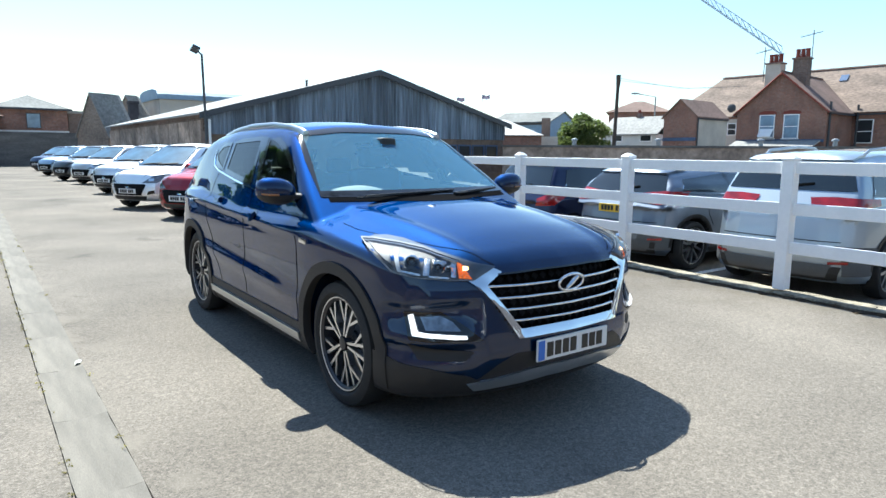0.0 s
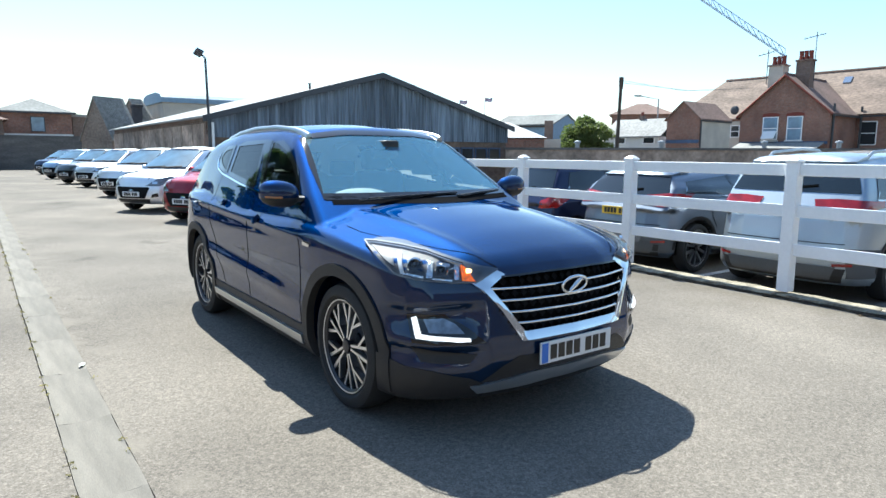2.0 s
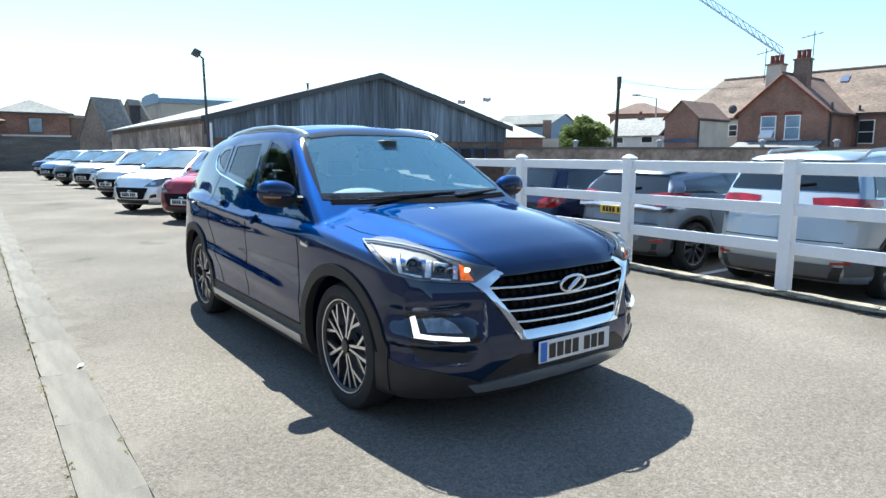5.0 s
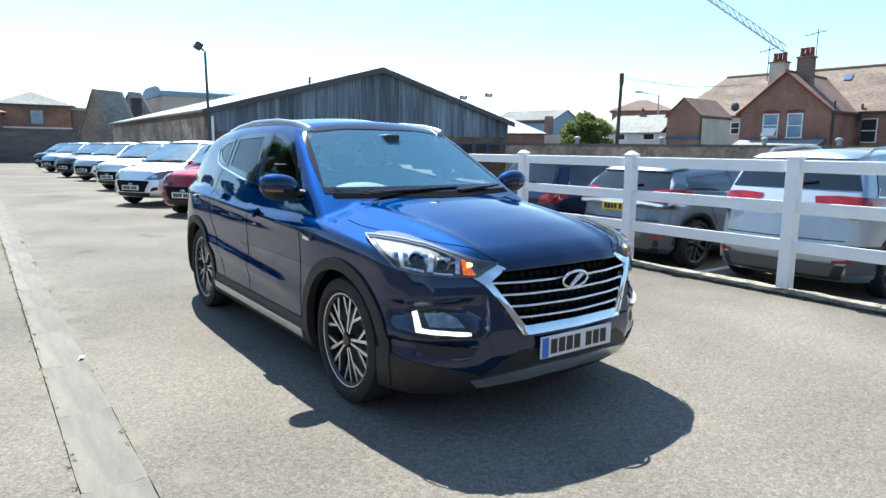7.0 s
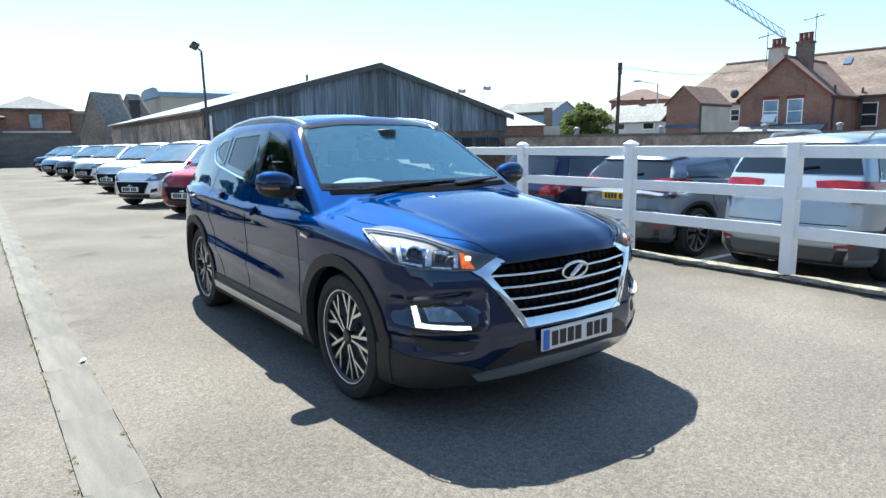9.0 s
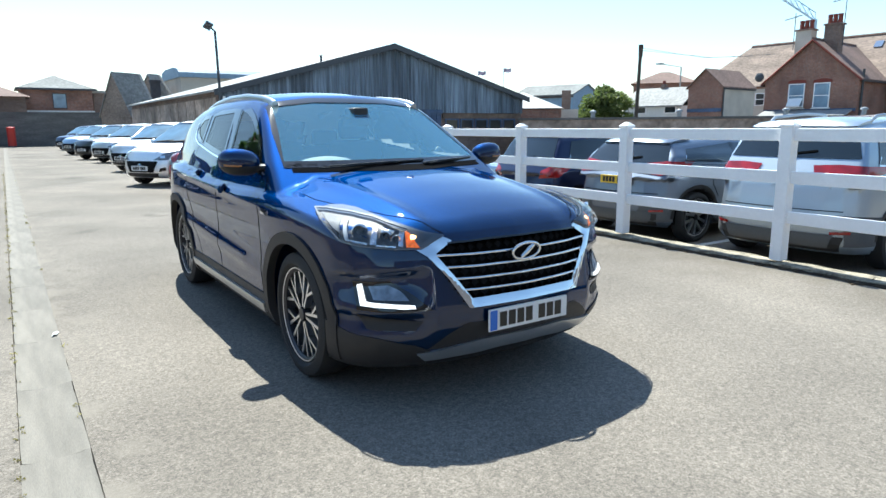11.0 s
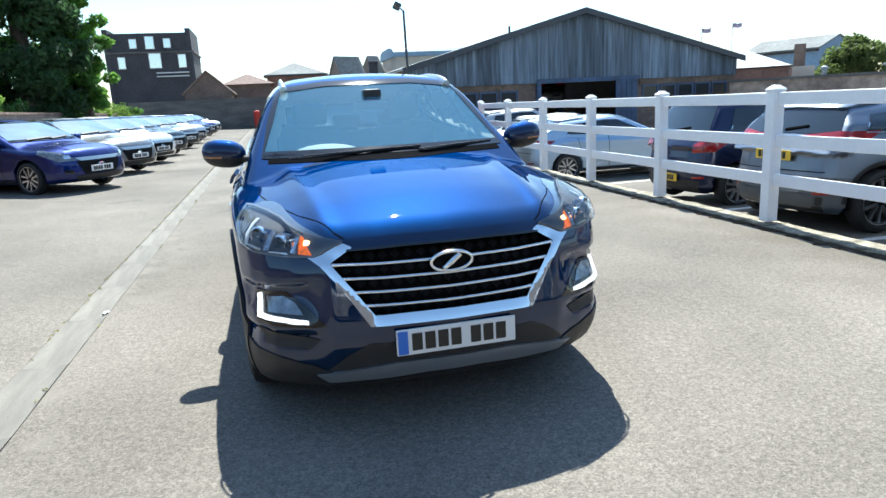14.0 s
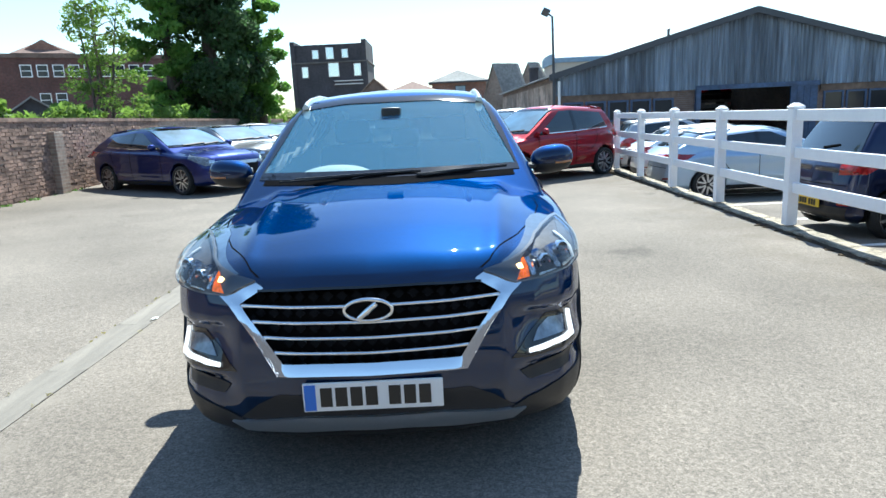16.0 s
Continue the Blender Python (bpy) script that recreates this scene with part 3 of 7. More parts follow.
def car_field(S):
    """A car's body as a field: lower body and cabin, blended, less the wheel arches. y runs backwards from the front axle."""
    front, nose, rear, tail = (curve(S[k], b) for k, b in (("front", 0.06), ("nose", 0.03), ("rear", 0.06), ("tail", 0.03)))
    side, hood, green, roof = (curve(S[k], b) for k, b in (("side", 0.05), ("hood", 0.04), ("green", 0.04), ("roof", 0.05)))
    (wy0, wz0), (wy1, wz1) = S["screen"]
    (ry1, rz1), (ry0, rz0) = S["back"]
    ws, rs = math.hypot(wy1 - wy0, wz1 - wz0), math.hypot(ry1 - ry0, rz1 - rz0)
    taper = curve(S["taper"], 0.08)

    def field(x, y, z):
        ax = np.abs(x)
        fs = ax - side(z) * S["hw"]
        for zl, rise, amp, width in S["lines"]:
            fs = fs - amp * np.exp(-((z - zl - rise * y) / width) ** 2) * np.clip((y - 0.3) * 2, 0, 1) * np.clip((S["wb"] + 0.3 - y) * 2, 0, 1)
        ff = (front(z) + nose(ax / S["hw"]) - y) / np.sqrt(1 + slope(nose, ax / S["hw"]) ** 2)
        fr = (y - rear(z) + tail(ax / S["hw"])) / np.sqrt(1 + slope(tail, ax / S["hw"]) ** 2)
        crown = S["crown"] * (ax / S["hw"]) ** 2.3
        ft = z - hood(y) + crown
        for at, amp, width in S["ridges"]:
            ft = ft - amp * np.exp(-((ax - at - 0.10 * (y + 0.6)) / width) ** 2)
        low = smax(smax(fs, smax(ff, fr, 0.05), 0.07), ft, S["edge"])
        low = smax(low, S["floor"] - z, 0.05)
        fw = (wy0 + (z - wz0) * (wy1 - wy0) / (wz1 - wz0) + S["bow"] * ax ** 2 - y) * (wz1 - wz0) / ws
        fb = (y - ry0 - (z - rz0) * (ry1 - ry0) / (rz1 - rz0) + 0.10 * ax ** 2) * (rz1 - rz0) / rs
        fg = (ax - green(z) * S["hw"] * taper(y)) * 0.9
        fo = z - roof(y) + S["crown_roof"] * (ax / 0.6) ** 2
        cab = smax(smax(fg, fo, 0.11), smax(fw, fb, 0.02), 0.045)
        cab = smax(cab, S["belt"] - 0.15 - z, 0.02)
        f = smin(low, cab, S["blend"])
        for yc in (0.0, S["wb"]):
            r = np.sqrt((y - yc) ** 2 + (z - S["wheel"]) ** 2)
            f = np.maximum(f, np.minimum(S["arch"] - r, ax - 0.58))
        return f
    return field


def inside(poly, a, b):
    hit = False
    for (a0, b0), (a1, b1) in zip(poly, poly[1:] + poly[:1]):
        if (b0 > b) != (b1 > b) and a < (a1 - a0) * (b - b0) / (b1 - b0) + a0:
            hit = not hit
    return hit


VIEWS = {  # side across, side up, way of looking
    "right": ((0, 1, 0), (0, 0, 1), (1, 0, 0)), "left": ((0, 1, 0), (0, 0, 1), (-1, 0, 0)),
    "front": ((1, 0, 0), (0, 0, 1), (0, 1, 0)), "rear": ((1, 0, 0), (0, 0, 1), (0, -1, 0)), "top": ((1, 0, 0), (0, 1, 0), (0, 0, -1)),
}


class Body:
    """A car body's skin, onto which outlines drawn in a plan or a view are laid."""

    def __init__(self, S, step, field=None):
        self.S, self.field = S, field or car_field(S)
        hw, lo = S["hw"], -S["fo"] - 0.1
        self.pts, self.quads = skin(self.field, (-hw - 3 * step, lo, S["floor"] - 0.1), (hw + 3 * step, S["wb"] + S["ro"] + 0.1, S["height"] + 0.1), step)
        self.bvh = BVHTree.FromPolygons(self.pts.tolist(), self.quads.tolist())
        self.holes = []

    def normals(self, ob):
        """Shades a part by the body's own curvature."""
        co = np.empty(len(ob.data.vertices) * 3)
        ob.data.vertices.foreach_get("co", co)
        p, e = co.reshape(-1, 3), 2e-3
        g = np.stack([self.field(*(p + e * np.eye(3)[d]).T) - self.field(*(p - e * np.eye(3)[d]).T) for d in range(3)], 1)
        g /= np.maximum(np.linalg.norm(g, axis=1), 1e-9)[:, None]
        for f in ob.data.polygons:
            f.use_smooth = True
        ob.data.normals_split_custom_set_from_vertices(g.tolist())
        return ob

    def pieces(self, regions):
        """The skin split into named pieces; regions are (name, outline, view)."""
        made = {}
        for q in self.quads:
            c = self.pts[q]
            if self.is_cut(c):
                continue
            n, mid, key = np.cross(c[1] - c[0], c[3] - c[0]), c.mean(0), "body"
            for name, poly, view in regions:
                u, v, d = (np.array(k) for k in VIEWS[view])
                if n @ d < 0 and inside(poly, mid @ u, mid @ v):
                    key = (name, view)
                    break
            bm, vs = made.setdefault(key, (bmesh.new(), {}))
            for i in q:
                if i not in vs:
                    vs[i] = bm.verts.new(self.pts[i])
            try:
                bm.faces.new([vs[i] for i in q])
            except ValueError:
                pass
        return {k: b for k, (b, _) in made.items()}

    def hole(self, poly, view):
        self.holes.append((poly, view))

    def mesh(self, cut=True):
        bm = bmesh.new()
        vs = [bm.verts.new(p) for p in self.pts]
        for q in self.quads:
            c = self.pts[q]
            if cut and self.is_cut(c):
                continue
            try:
                bm.faces.new([vs[i] for i in q])
            except ValueError:
                pass
        loose = [v for v in bm.verts if not v.link_faces]
        bmesh.ops.delete(bm, geom=loose, context="VERTS")
        return bm

    def is_cut(self, c):
        n = np.cross(c[1] - c[0], c[3] - c[0])
        for poly, view in self.holes:
            u, v, d = (np.array(k) for k in VIEWS[view])
            if n @ d < 0 and all(inside(poly, p @ u, p @ v) for p in c):
                return True
        return False

    def patch(self, poly, view, off=0.004, thick=0.0, step=0.04, turn=0.0):
        """An outline laid on the skin. turn: degrees by which the view is turned about the vertical."""
        r = Matrix.Rotation(radians(turn), 3, "Z")
        u, v, d = (r @ Vector(k) for k in VIEWS[view])
        bm = bmesh.new()
        bm.faces.new([bm.verts.new((a, b, 0)) for a, b in poly])
        bmesh.ops.triangulate(bm, faces=bm.faces)
        for k, no in ((0, (1, 0, 0)), (1, (0, 1, 0))):
            lo, hi = min(p[k] for p in poly), max(p[k] for p in poly)
            for i in range(math.ceil(lo / step + 0.01), math.floor(hi / step - 0.01) + 1):
                co = [0, 0, 0]
                co[k] = i * step
                bmesh.ops.bisect_plane(bm, geom=bm.verts[:] + bm.edges[:] + bm.faces[:], plane_co=co, plane_no=no)
        return self.settle(bm, u, v, d, off, thick)

    def ring(self, view, yc, zc, r0, r1, a0, a1, off, thick):
        """Part of a ring round a wheel, laid on the skin."""
        u, v, d = (Vector(k) for k in VIEWS[view])
        bm = bmesh.new()
        rows = []
        n = int((a1 - a0) / 4)
        for i in range(n + 1):
            a = radians(a0 + (a1 - a0) * i / n)
            rows.append([bm.verts.new((yc + r * math.cos(a), zc + r * math.sin(a), 0)) for r in np.linspace(r0, r1, 5)])
        for a, b in zip(rows, rows[1:]):
            for k in range(4):
                bm.faces.new((a[k], a[k + 1], b[k + 1], b[k]))
        return self.settle(bm, u, v, d, off, thick)

    def settle(self, bm, u, v, d, off, thick):
        """Throws a flat mesh onto the skin and gives it thickness."""
        lost, out = [], {}
        for w in bm.verts:
            loc, nor, _, _ = self.bvh.ray_cast(u * w.co.x + v * w.co.y - d * 6, d)
            if loc is None or nor.dot(d) > 0.1:
                lost.append(w)
            else:
                w.co = loc + nor * off
                out[w] = nor.copy()
        bmesh.ops.delete(bm, geom=lost, context="VERTS")
        for f in bm.faces:
            f.normal_update()
        if bm.faces and sum((f.normal.dot(d) for f in bm.faces)) > 0:
            bmesh.ops.reverse_faces(bm, faces=bm.faces)
        if thick:
            faces, edges = bm.faces[:], [e for e in bm.edges if len(e.link_faces) == 1]
            under = {w: bm.verts.new(w.co - out[w] * thick) for w in bm.verts[:]}
            for e in edges:
                a, b = (l.vert for l in (e.link_loops[0], e.link_loops[0].link_loop_next))
                bm.faces.new((b, a, under[a], under[b]))
            for f in faces:
                bm.faces.new([under[w] for w in reversed(f.verts)])
        return bm

    def strip(self, line, view, width, off=0.003, thick=0.0, step=0.03, turn=0.0):
        """A band of even width along a line drawn in a view."""
        p = [Vector(q).to_3d() for q in line]
        left, right = [], []
        for i, q in enumerate(p):
            d = (p[min(i + 1, len(p) - 1)] - p[max(i - 1, 0)]).normalized()
            s = Vector((-d.y, d.x, 0)) * (width / 2)
            left.append((q + s).to_2d()[:])
            right.append((q - s).to_2d()[:])
        return self.patch(left + right[::-1], view, off, thick, step, turn)


    def patch3(self, points, turn, off=0.004, thick=0.0, step=0.03, view="front"):
        """An outline given by points in space near the skin, laid on it in a front or rear view turned by some degrees."""
        r = Matrix.Rotation(radians(turn), 3, "Z")
        u = r @ Vector((1, 0, 0))
        return self.patch([(Vector(p).dot(u), p[2]) for p in points], view, off, thick, step, turn)


def mirrored(poly):
    return [(-a, b) for a, b in poly]


def grown(poly, by):
    c = Vector((sum(p[0] for p in poly) / len(poly), sum(p[1] for p in poly) / len(poly)))
    return [tuple(c + (Vector(p) - c) * (1 + by / max(0.05, (Vector(p) - c).length))) for p in poly]


def wheel(parent, at, r, w, outer, spokes, metal="alloy", face="alloy_dark", fan=None, thin=1.0):
    """A road wheel with tyre, rim and spokes; outer is the side (+1 or -1 in x) that shows."""
    wh = part("wheel", lathe(bmesh.new(), [(-0.02, 0.06), (0.02, 0.06), (0.02, 0.0)], 16), "steel_dark", parent)
    wh.matrix_basis = Matrix.Translation(at) @ (Matrix.Rotation(math.pi, 4, "Z") if outer < 0 else Matrix.Identity(4))
    h, rr = w / 2, r * 0.74
    prof = [(-h * 0.7, rr), (-h, rr + 0.02), (-h, r - 0.05), (-h * 0.86, r - 0.012), (-h * 0.5, r), (h * 0.5, r), (h * 0.86, r - 0.012), (h, r - 0.05), (h * 0.98, rr + 0.025), (h * 0.72, rr)]
    part("tyre", lathe(bmesh.new(), prof, 40), "rubber", wh, "black rubber tyre", 40)
    part("rim", lathe(bmesh.new(), [(h * 0.78, rr + 0.004), (h * 0.83, rr - 0.006), (h * 0.72, rr - 0.02), (-h * 0.6, rr - 0.035), (-h * 0.6, 0.03), (-h * 0.55, 0.0)], 40), face, wh, smooth=40)
    bm = bmesh.new()
    n, x0 = spokes, h * 0.66
    for k in range(n):
        for a0, a1, *at in fan or ((-0.08, -0.35), (0.08, 0.35)):
            a0, a1 = a0 + 2 * math.pi * k / n, a1 + 2 * math.pi * k / n
            r0 = at[0] * rr if at else 0.045
            p0, p1 = Vector((x0 + 0.005, r0 * math.cos(a0), r0 * math.sin(a0))), Vector((x0, (rr - 0.006) * math.cos(a1), (rr - 0.006) * math.sin(a1)))
            d = (p1 - p0).normalized()
            s = Vector((1, 0, 0)).cross(d)
            q = []
            for p, wd in ((p0, 0.013 * thin), (p1, 0.019 * thin)):
                q.append([bm.verts.new(p + s * wd), bm.verts.new(p - s * wd), bm.verts.new(p - s * wd * 0.7 - Vector((0.04, 0, 0))), bm.verts.new(p + s * wd * 0.7 - Vector((0.04, 0, 0)))])
            for i in range(4):
                bm.faces.new((q[0][i], q[0][(i + 1) % 4], q[1][(i + 1) % 4], q[1][i]))
            bm.faces.new(q[0][::-1])
            bm.faces.new(q[1])
    bmesh.ops.recalc_face_normals(bm, faces=bm.faces)
    part("spokes", bm, metal, wh, "diamond-cut alloy spokes")
    part("rim_edge", lathe(bmesh.new(), [(h * 0.76, rr - 0.007), (h * 0.84, rr - 0.005), (h * 0.85, rr + 0.001), (h * 0.80, rr + 0.003)], 40), metal, wh, "bright rim edge", 40)
    part("hub_cap", lathe(bmesh.new(), [(x0 - 0.03, 0.042), (x0 + 0.012, 0.036), (x0 + 0.016, 0.022), (x0 + 0.016, 0.0)], 20), face, wh, smooth=40)
    part("brake_disc", lathe(bmesh.new(), [(-0.01, 0.07), (-0.01, 0.15), (0.01, 0.15), (0.01, 0.07)], 24), "steel_dark", wh)
    return wh


plate_bar_mesh = bpy.data.meshes.new("plate_bar")
bar_bm = boxed(0, 0.044, -0.0085, -0.004, -0.037, 0.037)
bar_bm.to_mesh(plate_bar_mesh)
bar_bm.free()
plate_bar_mesh.materials.append(M["plate_black"])


def number_plate(parent, at, rz, back, mark=True):
    """A plate whose characters are plain bars."""
    p = part("number_plate", boxed(-0.26, 0.26, -0.006, 0.006, -0.056, 0.056, bevel=0.004), back, parent, "rectangular number plate")
    p.matrix_basis = Matrix.Translation(at) @ Matrix.Rotation(rz, 4, "Z")
    x = -0.195 if mark else -0.215
    for k in range(7):
        o = new("plate_bar", plate_bar_mesh)
        o.parent, o.location = p, (x, 0, 0)
        x += 0.056 + (0.03 if k == 3 else 0)
    if mark:
        part("plate_band", boxed(-0.254, -0.212, -0.0085, -0.004, -0.05, 0.05), "plate_blue", p)
    return p


def trim_below(bm, z):
    bmesh.ops.bisect_plane(bm, geom=bm.verts[:] + bm.edges[:] + bm.faces[:], plane_co=(0, 0, z), plane_no=(0, 0, 1), clear_inner=True)


# ---- the parked cars round the yard ----
def spec(fo, wb, ro, hw, height, nose_z, belt, screen, back, bow=0.26, wheel=0.31):
    (wy0, wz0), (wy1, wz1) = screen
    (ry1, rz1), (ry0, rz0) = back
    end = wb + ro
    return dict(
        fo=fo, wb=wb, ro=ro, hw=hw, height=height, belt=belt, screen=screen, back=back, bow=bow, wheel=wheel, arch=wheel + 0.045, floor=0.2,
        front=[(0.15, -fo + 0.2), (0.25, -fo + 0.05), (0.38, -fo), (0.55, -fo + 0.01), (0.7, -fo + 0.05), (nose_z, -fo + 0.13), (nose_z + 0.15, -fo + 0.4)],
        nose=[(0, 0), (0.33, 0.015), (0.55, 0.045), (0.7, 0.09), (0.81, 0.16), (0.89, 0.26), (0.94, 0.39), (1.0, 0.72)],
        rear=[(0.2, end - 0.12), (0.3, end - 0.01), (0.5, end), (0.7, end - 0.03), (0.95, end - 0.08), (1.2, end - 0.2)],
        tail=[(0, 0), (0.5, 0.03), (0.7, 0.08), (0.82, 0.16), (0.9, 0.27), (1.0, 0.6)],
        side=[(0.15, 0.9), (0.28, 0.965), (0.5, 0.985), (0.72, 1.0), (belt - 0.08, 0.985), (belt + 0.08, 0.945), (belt + 0.3, 0.8)],
        hood=[(-fo - 0.1, nose_z - 0.08), (-fo + 0.15, nose_z), (-fo + 0.45, nose_z + 0.09), (wy0 - 0.3, wz0 - 0.05), (wy0 + 0.1, wz0 + 0.01), (wy0 + 0.6, belt + 0.06), (wb, belt + 0.1), (end, belt - 0.08)],
        green=[(belt - 0.2, 0.97), (belt, 0.95), (belt + 0.15, 0.9), (height - 0.2, 0.79), (height - 0.08, 0.72), (height + 0.05, 0.6)],
        roof=[(wy1 - 0.5, height - 0.08), (wy1, height - 0.03), (wy1 + 0.5, height), (ry1 - 0.6, height - 0.03), (ry1, rz1 + 0.02), (ry1 + 0.3, rz1 - 0.08)],
        taper=[(wy0, 0.97), (wy1, 1.0), (ry1 - 0.5, 0.99), (ry1, 0.93), (end, 0.85)],
        lines=[(belt - 0.13, 0.02, 0.012, 0.05), (0.42, 0.03, 0.012, 0.06)], crown=0.12, crown_roof=0.05, edge=0.06, blend=0.02, ridges=[(0.45, 0.008, 0.05)])


def parked_car(name, label, S, group, lamps, rear_lamps, grille, step=0.04, clad=False, rails=True, band=None):
    body = Body(S, step)
    car = thing(name, label, "car", group)
    fo, wb, hw, belt, H = S["fo"], S["wb"], S["hw"], S["belt"], S["height"]
    (wy0, wz0), (wy1, wz1) = S["screen"]
    (ry1, rz1), (ry0, rz0) = S["back"]
    body.normals(part("body", body.mesh(False), "car_paint", car))
    half = hw * 0.74
    part("windscreen", body.patch([(-half * 1.12, wz0 + 0.04), (half * 1.12, wz0 + 0.04), (half * 0.93, wz1 - 0.03), (-half * 0.93, wz1 - 0.03)], "front", 0.006), "screen_glass", car, "dark reflecting windscreen", 60)
    part("rear_window", body.patch([(-half * 1.05, rz0 + 0.03), (half * 1.05, rz0 + 0.03), (half * 0.88, rz1 - 0.05), (-half * 0.88, rz1 - 0.05)], "rear", 0.006), "dark_glass", car, smooth=60)
    rim = [(-half * 1.12, wz0 + 0.04), (half * 1.12, wz0 + 0.04), (half * 0.93, wz1 - 0.03), (-half * 0.93, wz1 - 0.03)]
    part("windscreen_border", body.strip(rim + rim[:2], "front", 0.045, 0.009), "gloss_black", car, smooth=60)
    for x0, x1 in ((-0.45, 0.1), (0.05, 0.55)):
        part("wiper", body.strip([(x0, wz0 + 0.045), (x1, wz0 + 0.075)], "front", 0.016, 0.025, 0.012), "black_plastic", car)
    for s in (-1, 1):
        part("bonnet_gap", body.strip([(s * hw * 0.78, wy0 - 0.05), (s * hw * 0.76, 0.0), (s * hw * 0.66, -fo * 0.5), (s * hw * 0.5, -fo * 0.82)], "top", 0.012, 0.002), "well_black", car)
        part("fog_lamp", body.patch([(s * hw * 0.62, 0.36), (s * hw * 0.80, 0.39), (s * hw * 0.79, 0.47), (s * hw * 0.66, 0.44)], "front", 0.006), "gloss_black", car)
        part("rear_reflector", body.patch([(s * hw * 0.62, 0.42), (s * hw * 0.8, 0.43), (s * hw * 0.8, 0.46), (s * hw * 0.62, 0.45)], "rear", 0.012), "tail_red", car)
    lamps3 = [(a, -fo + 0.02 + 1.1 * max(0, a - 0.38), b) for a, b in lamps]
    ya, yb, top = wy0 + 0.42, wy1 + 0.12, H - 0.13
    mid, end = wb * 0.62, ry1 - 0.02
    for view in ("right", "left"):
        part("side_window", body.patch([(ya, belt + 0.02), (mid, belt + 0.04), (mid, top), (yb + 0.1, top - 0.005)], view, 0.006), "dark_glass", car, smooth=60)
        part("side_window", body.patch([(mid + 0.06, belt + 0.04), (end - 0.05, belt + 0.09), (end - 0.18, top - 0.07), (mid + 0.06, top)], view, 0.006), "dark_glass", car, smooth=60)
        part("pillar_trim", body.patch([(mid - 0.01, belt + 0.04), (mid + 0.07, belt + 0.04), (mid + 0.07, top), (mid - 0.01, top)], view, 0.009), "gloss_black", car)
        part("window_strip", body.strip([(ya - 0.06, belt + 0.005), (mid, belt + 0.022), (end - 0.04, belt + 0.07), (end - 0.1, belt + 0.16)], view, 0.014, 0.01, 0.006), "chrome", car, "chrome window trim strip")
        for line in ([(ya - 0.05, 0.3), (ya - 0.08, belt)], [(mid + 0.02, 0.3), (mid + 0.03, belt + 0.02)], [(wb - 0.25, belt), (wb - 0.3, 0.75), (wb - 0.42, 0.6)]):
            part("door_gap", body.strip(line, view, 0.012), "well_black", car)
        for yh in (mid - 0.2, wb - 0.22):
            part("door_handle", body.strip([(yh, belt - 0.1), (yh + 0.16, belt - 0.09)], view, 0.03, 0.012, 0.02), "car_paint", car)
        part("sill", body.patch([(S["arch"] + 0.01, 0.2), (wb - S["arch"] - 0.01, 0.2), (wb - S["arch"] - 0.01, 0.29), (S["arch"] + 0.01, 0.29)], view, 0.006), "black_plastic", car, smooth=60)
    for s in (1, -1):
        flip = (lambda p: p) if s > 0 else mirrored
        flip3 = [lambda p: p, lambda p: [(-x, y, z) for x, y, z in p]][s < 0]
        part("headlamp", body.patch3(flip3(lamps3), 38 * s, 0.006), "lamp_silver", car, "clear headlamp in a dark housing", 60)
        bulb = [(lamps[0][0] * 0.55 + lamps[2][0] * 0.45 + dx, lamps[0][1] * 0.5 + lamps[2][1] * 0.5 + dz) for dx, dz in ((-0.05, -0.03), (0.05, -0.03), (0.05, 0.03), (-0.05, 0.03))]
        part("lamp_reflector", body.patch(flip(bulb), "front", 0.011), "chrome", car)
        part("tail_lamp", body.patch3(flip3(rear_lamps), -38 * s, 0.008, view="rear"), "tail_red", car, "red tail lamp", 60)
        m = bmesh.new()
        bmesh.ops.create_icosphere(m, subdivisions=2, radius=1)
        bmesh.ops.transform(m, matrix=Matrix.Translation((s * (hw + 0.09), ya + 0.03, belt + 0.05)) @ Matrix.Diagonal((0.10, 0.06, 0.075, 1)), verts=m.verts)
        part("mirror", m, "car_paint", car, smooth=60)
        part("mirror_arm", tube(bmesh.new(), [(s * (hw - 0.06), ya + 0.03, belt), (s * (hw + 0.05), ya + 0.03, belt + 0.02)], 0.02), "black_plastic", car)
        for yc in (0.0, wb):
            wheel(car, (s * (hw - 0.11), yc, S["wheel"]), S["wheel"], 0.2, s, 5)
            liner = lathe(bmesh.new(), [(0.30 * -s, 0.0), (0.30 * -s, S["arch"] + 0.01), (-0.02 * s, S["arch"] + 0.005)], 28)
            bmesh.ops.translate(liner, vec=(s * (hw - 0.06), yc, S["wheel"]), verts=liner.verts)
            trim_below(liner, 0.26)
            part("wheel_arch", liner, "well_black", car)
    part("grille", body.patch(grille, "front", 0.008), "grille_black", car, "black grille", 60)
    part("air_intake", body.patch([(-hw * 0.55, 0.24), (hw * 0.55, 0.24), (hw * 0.6, 0.33), (-hw * 0.6, 0.33)], "front", 0.006), "black_plastic", car)
    part("rear_valance", body.patch([(-hw * 0.7, 0.24), (hw * 0.7, 0.24), (hw * 0.75, 0.4), (-hw * 0.75, 0.4)], "rear", 0.006), "black_plastic", car)
    em = body.patch([(0.07 * math.cos(a), grille[0][1] * 0.3 + grille[2][1] * 0.7 + 0.035 * math.sin(a)) for a in (2 * math.pi * k / 14 for k in range(14))], "front", 0.016)
    part("emblem", em, "chrome", car)
    number_plate(car, (0, -fo - 0.014, 0.44), 0, "plate_white", False)
    if band:
        part("nose_band", body.patch(band, "front", 0.014, 0.01), "satin_silver", car, "pale satin nose panel", 60)
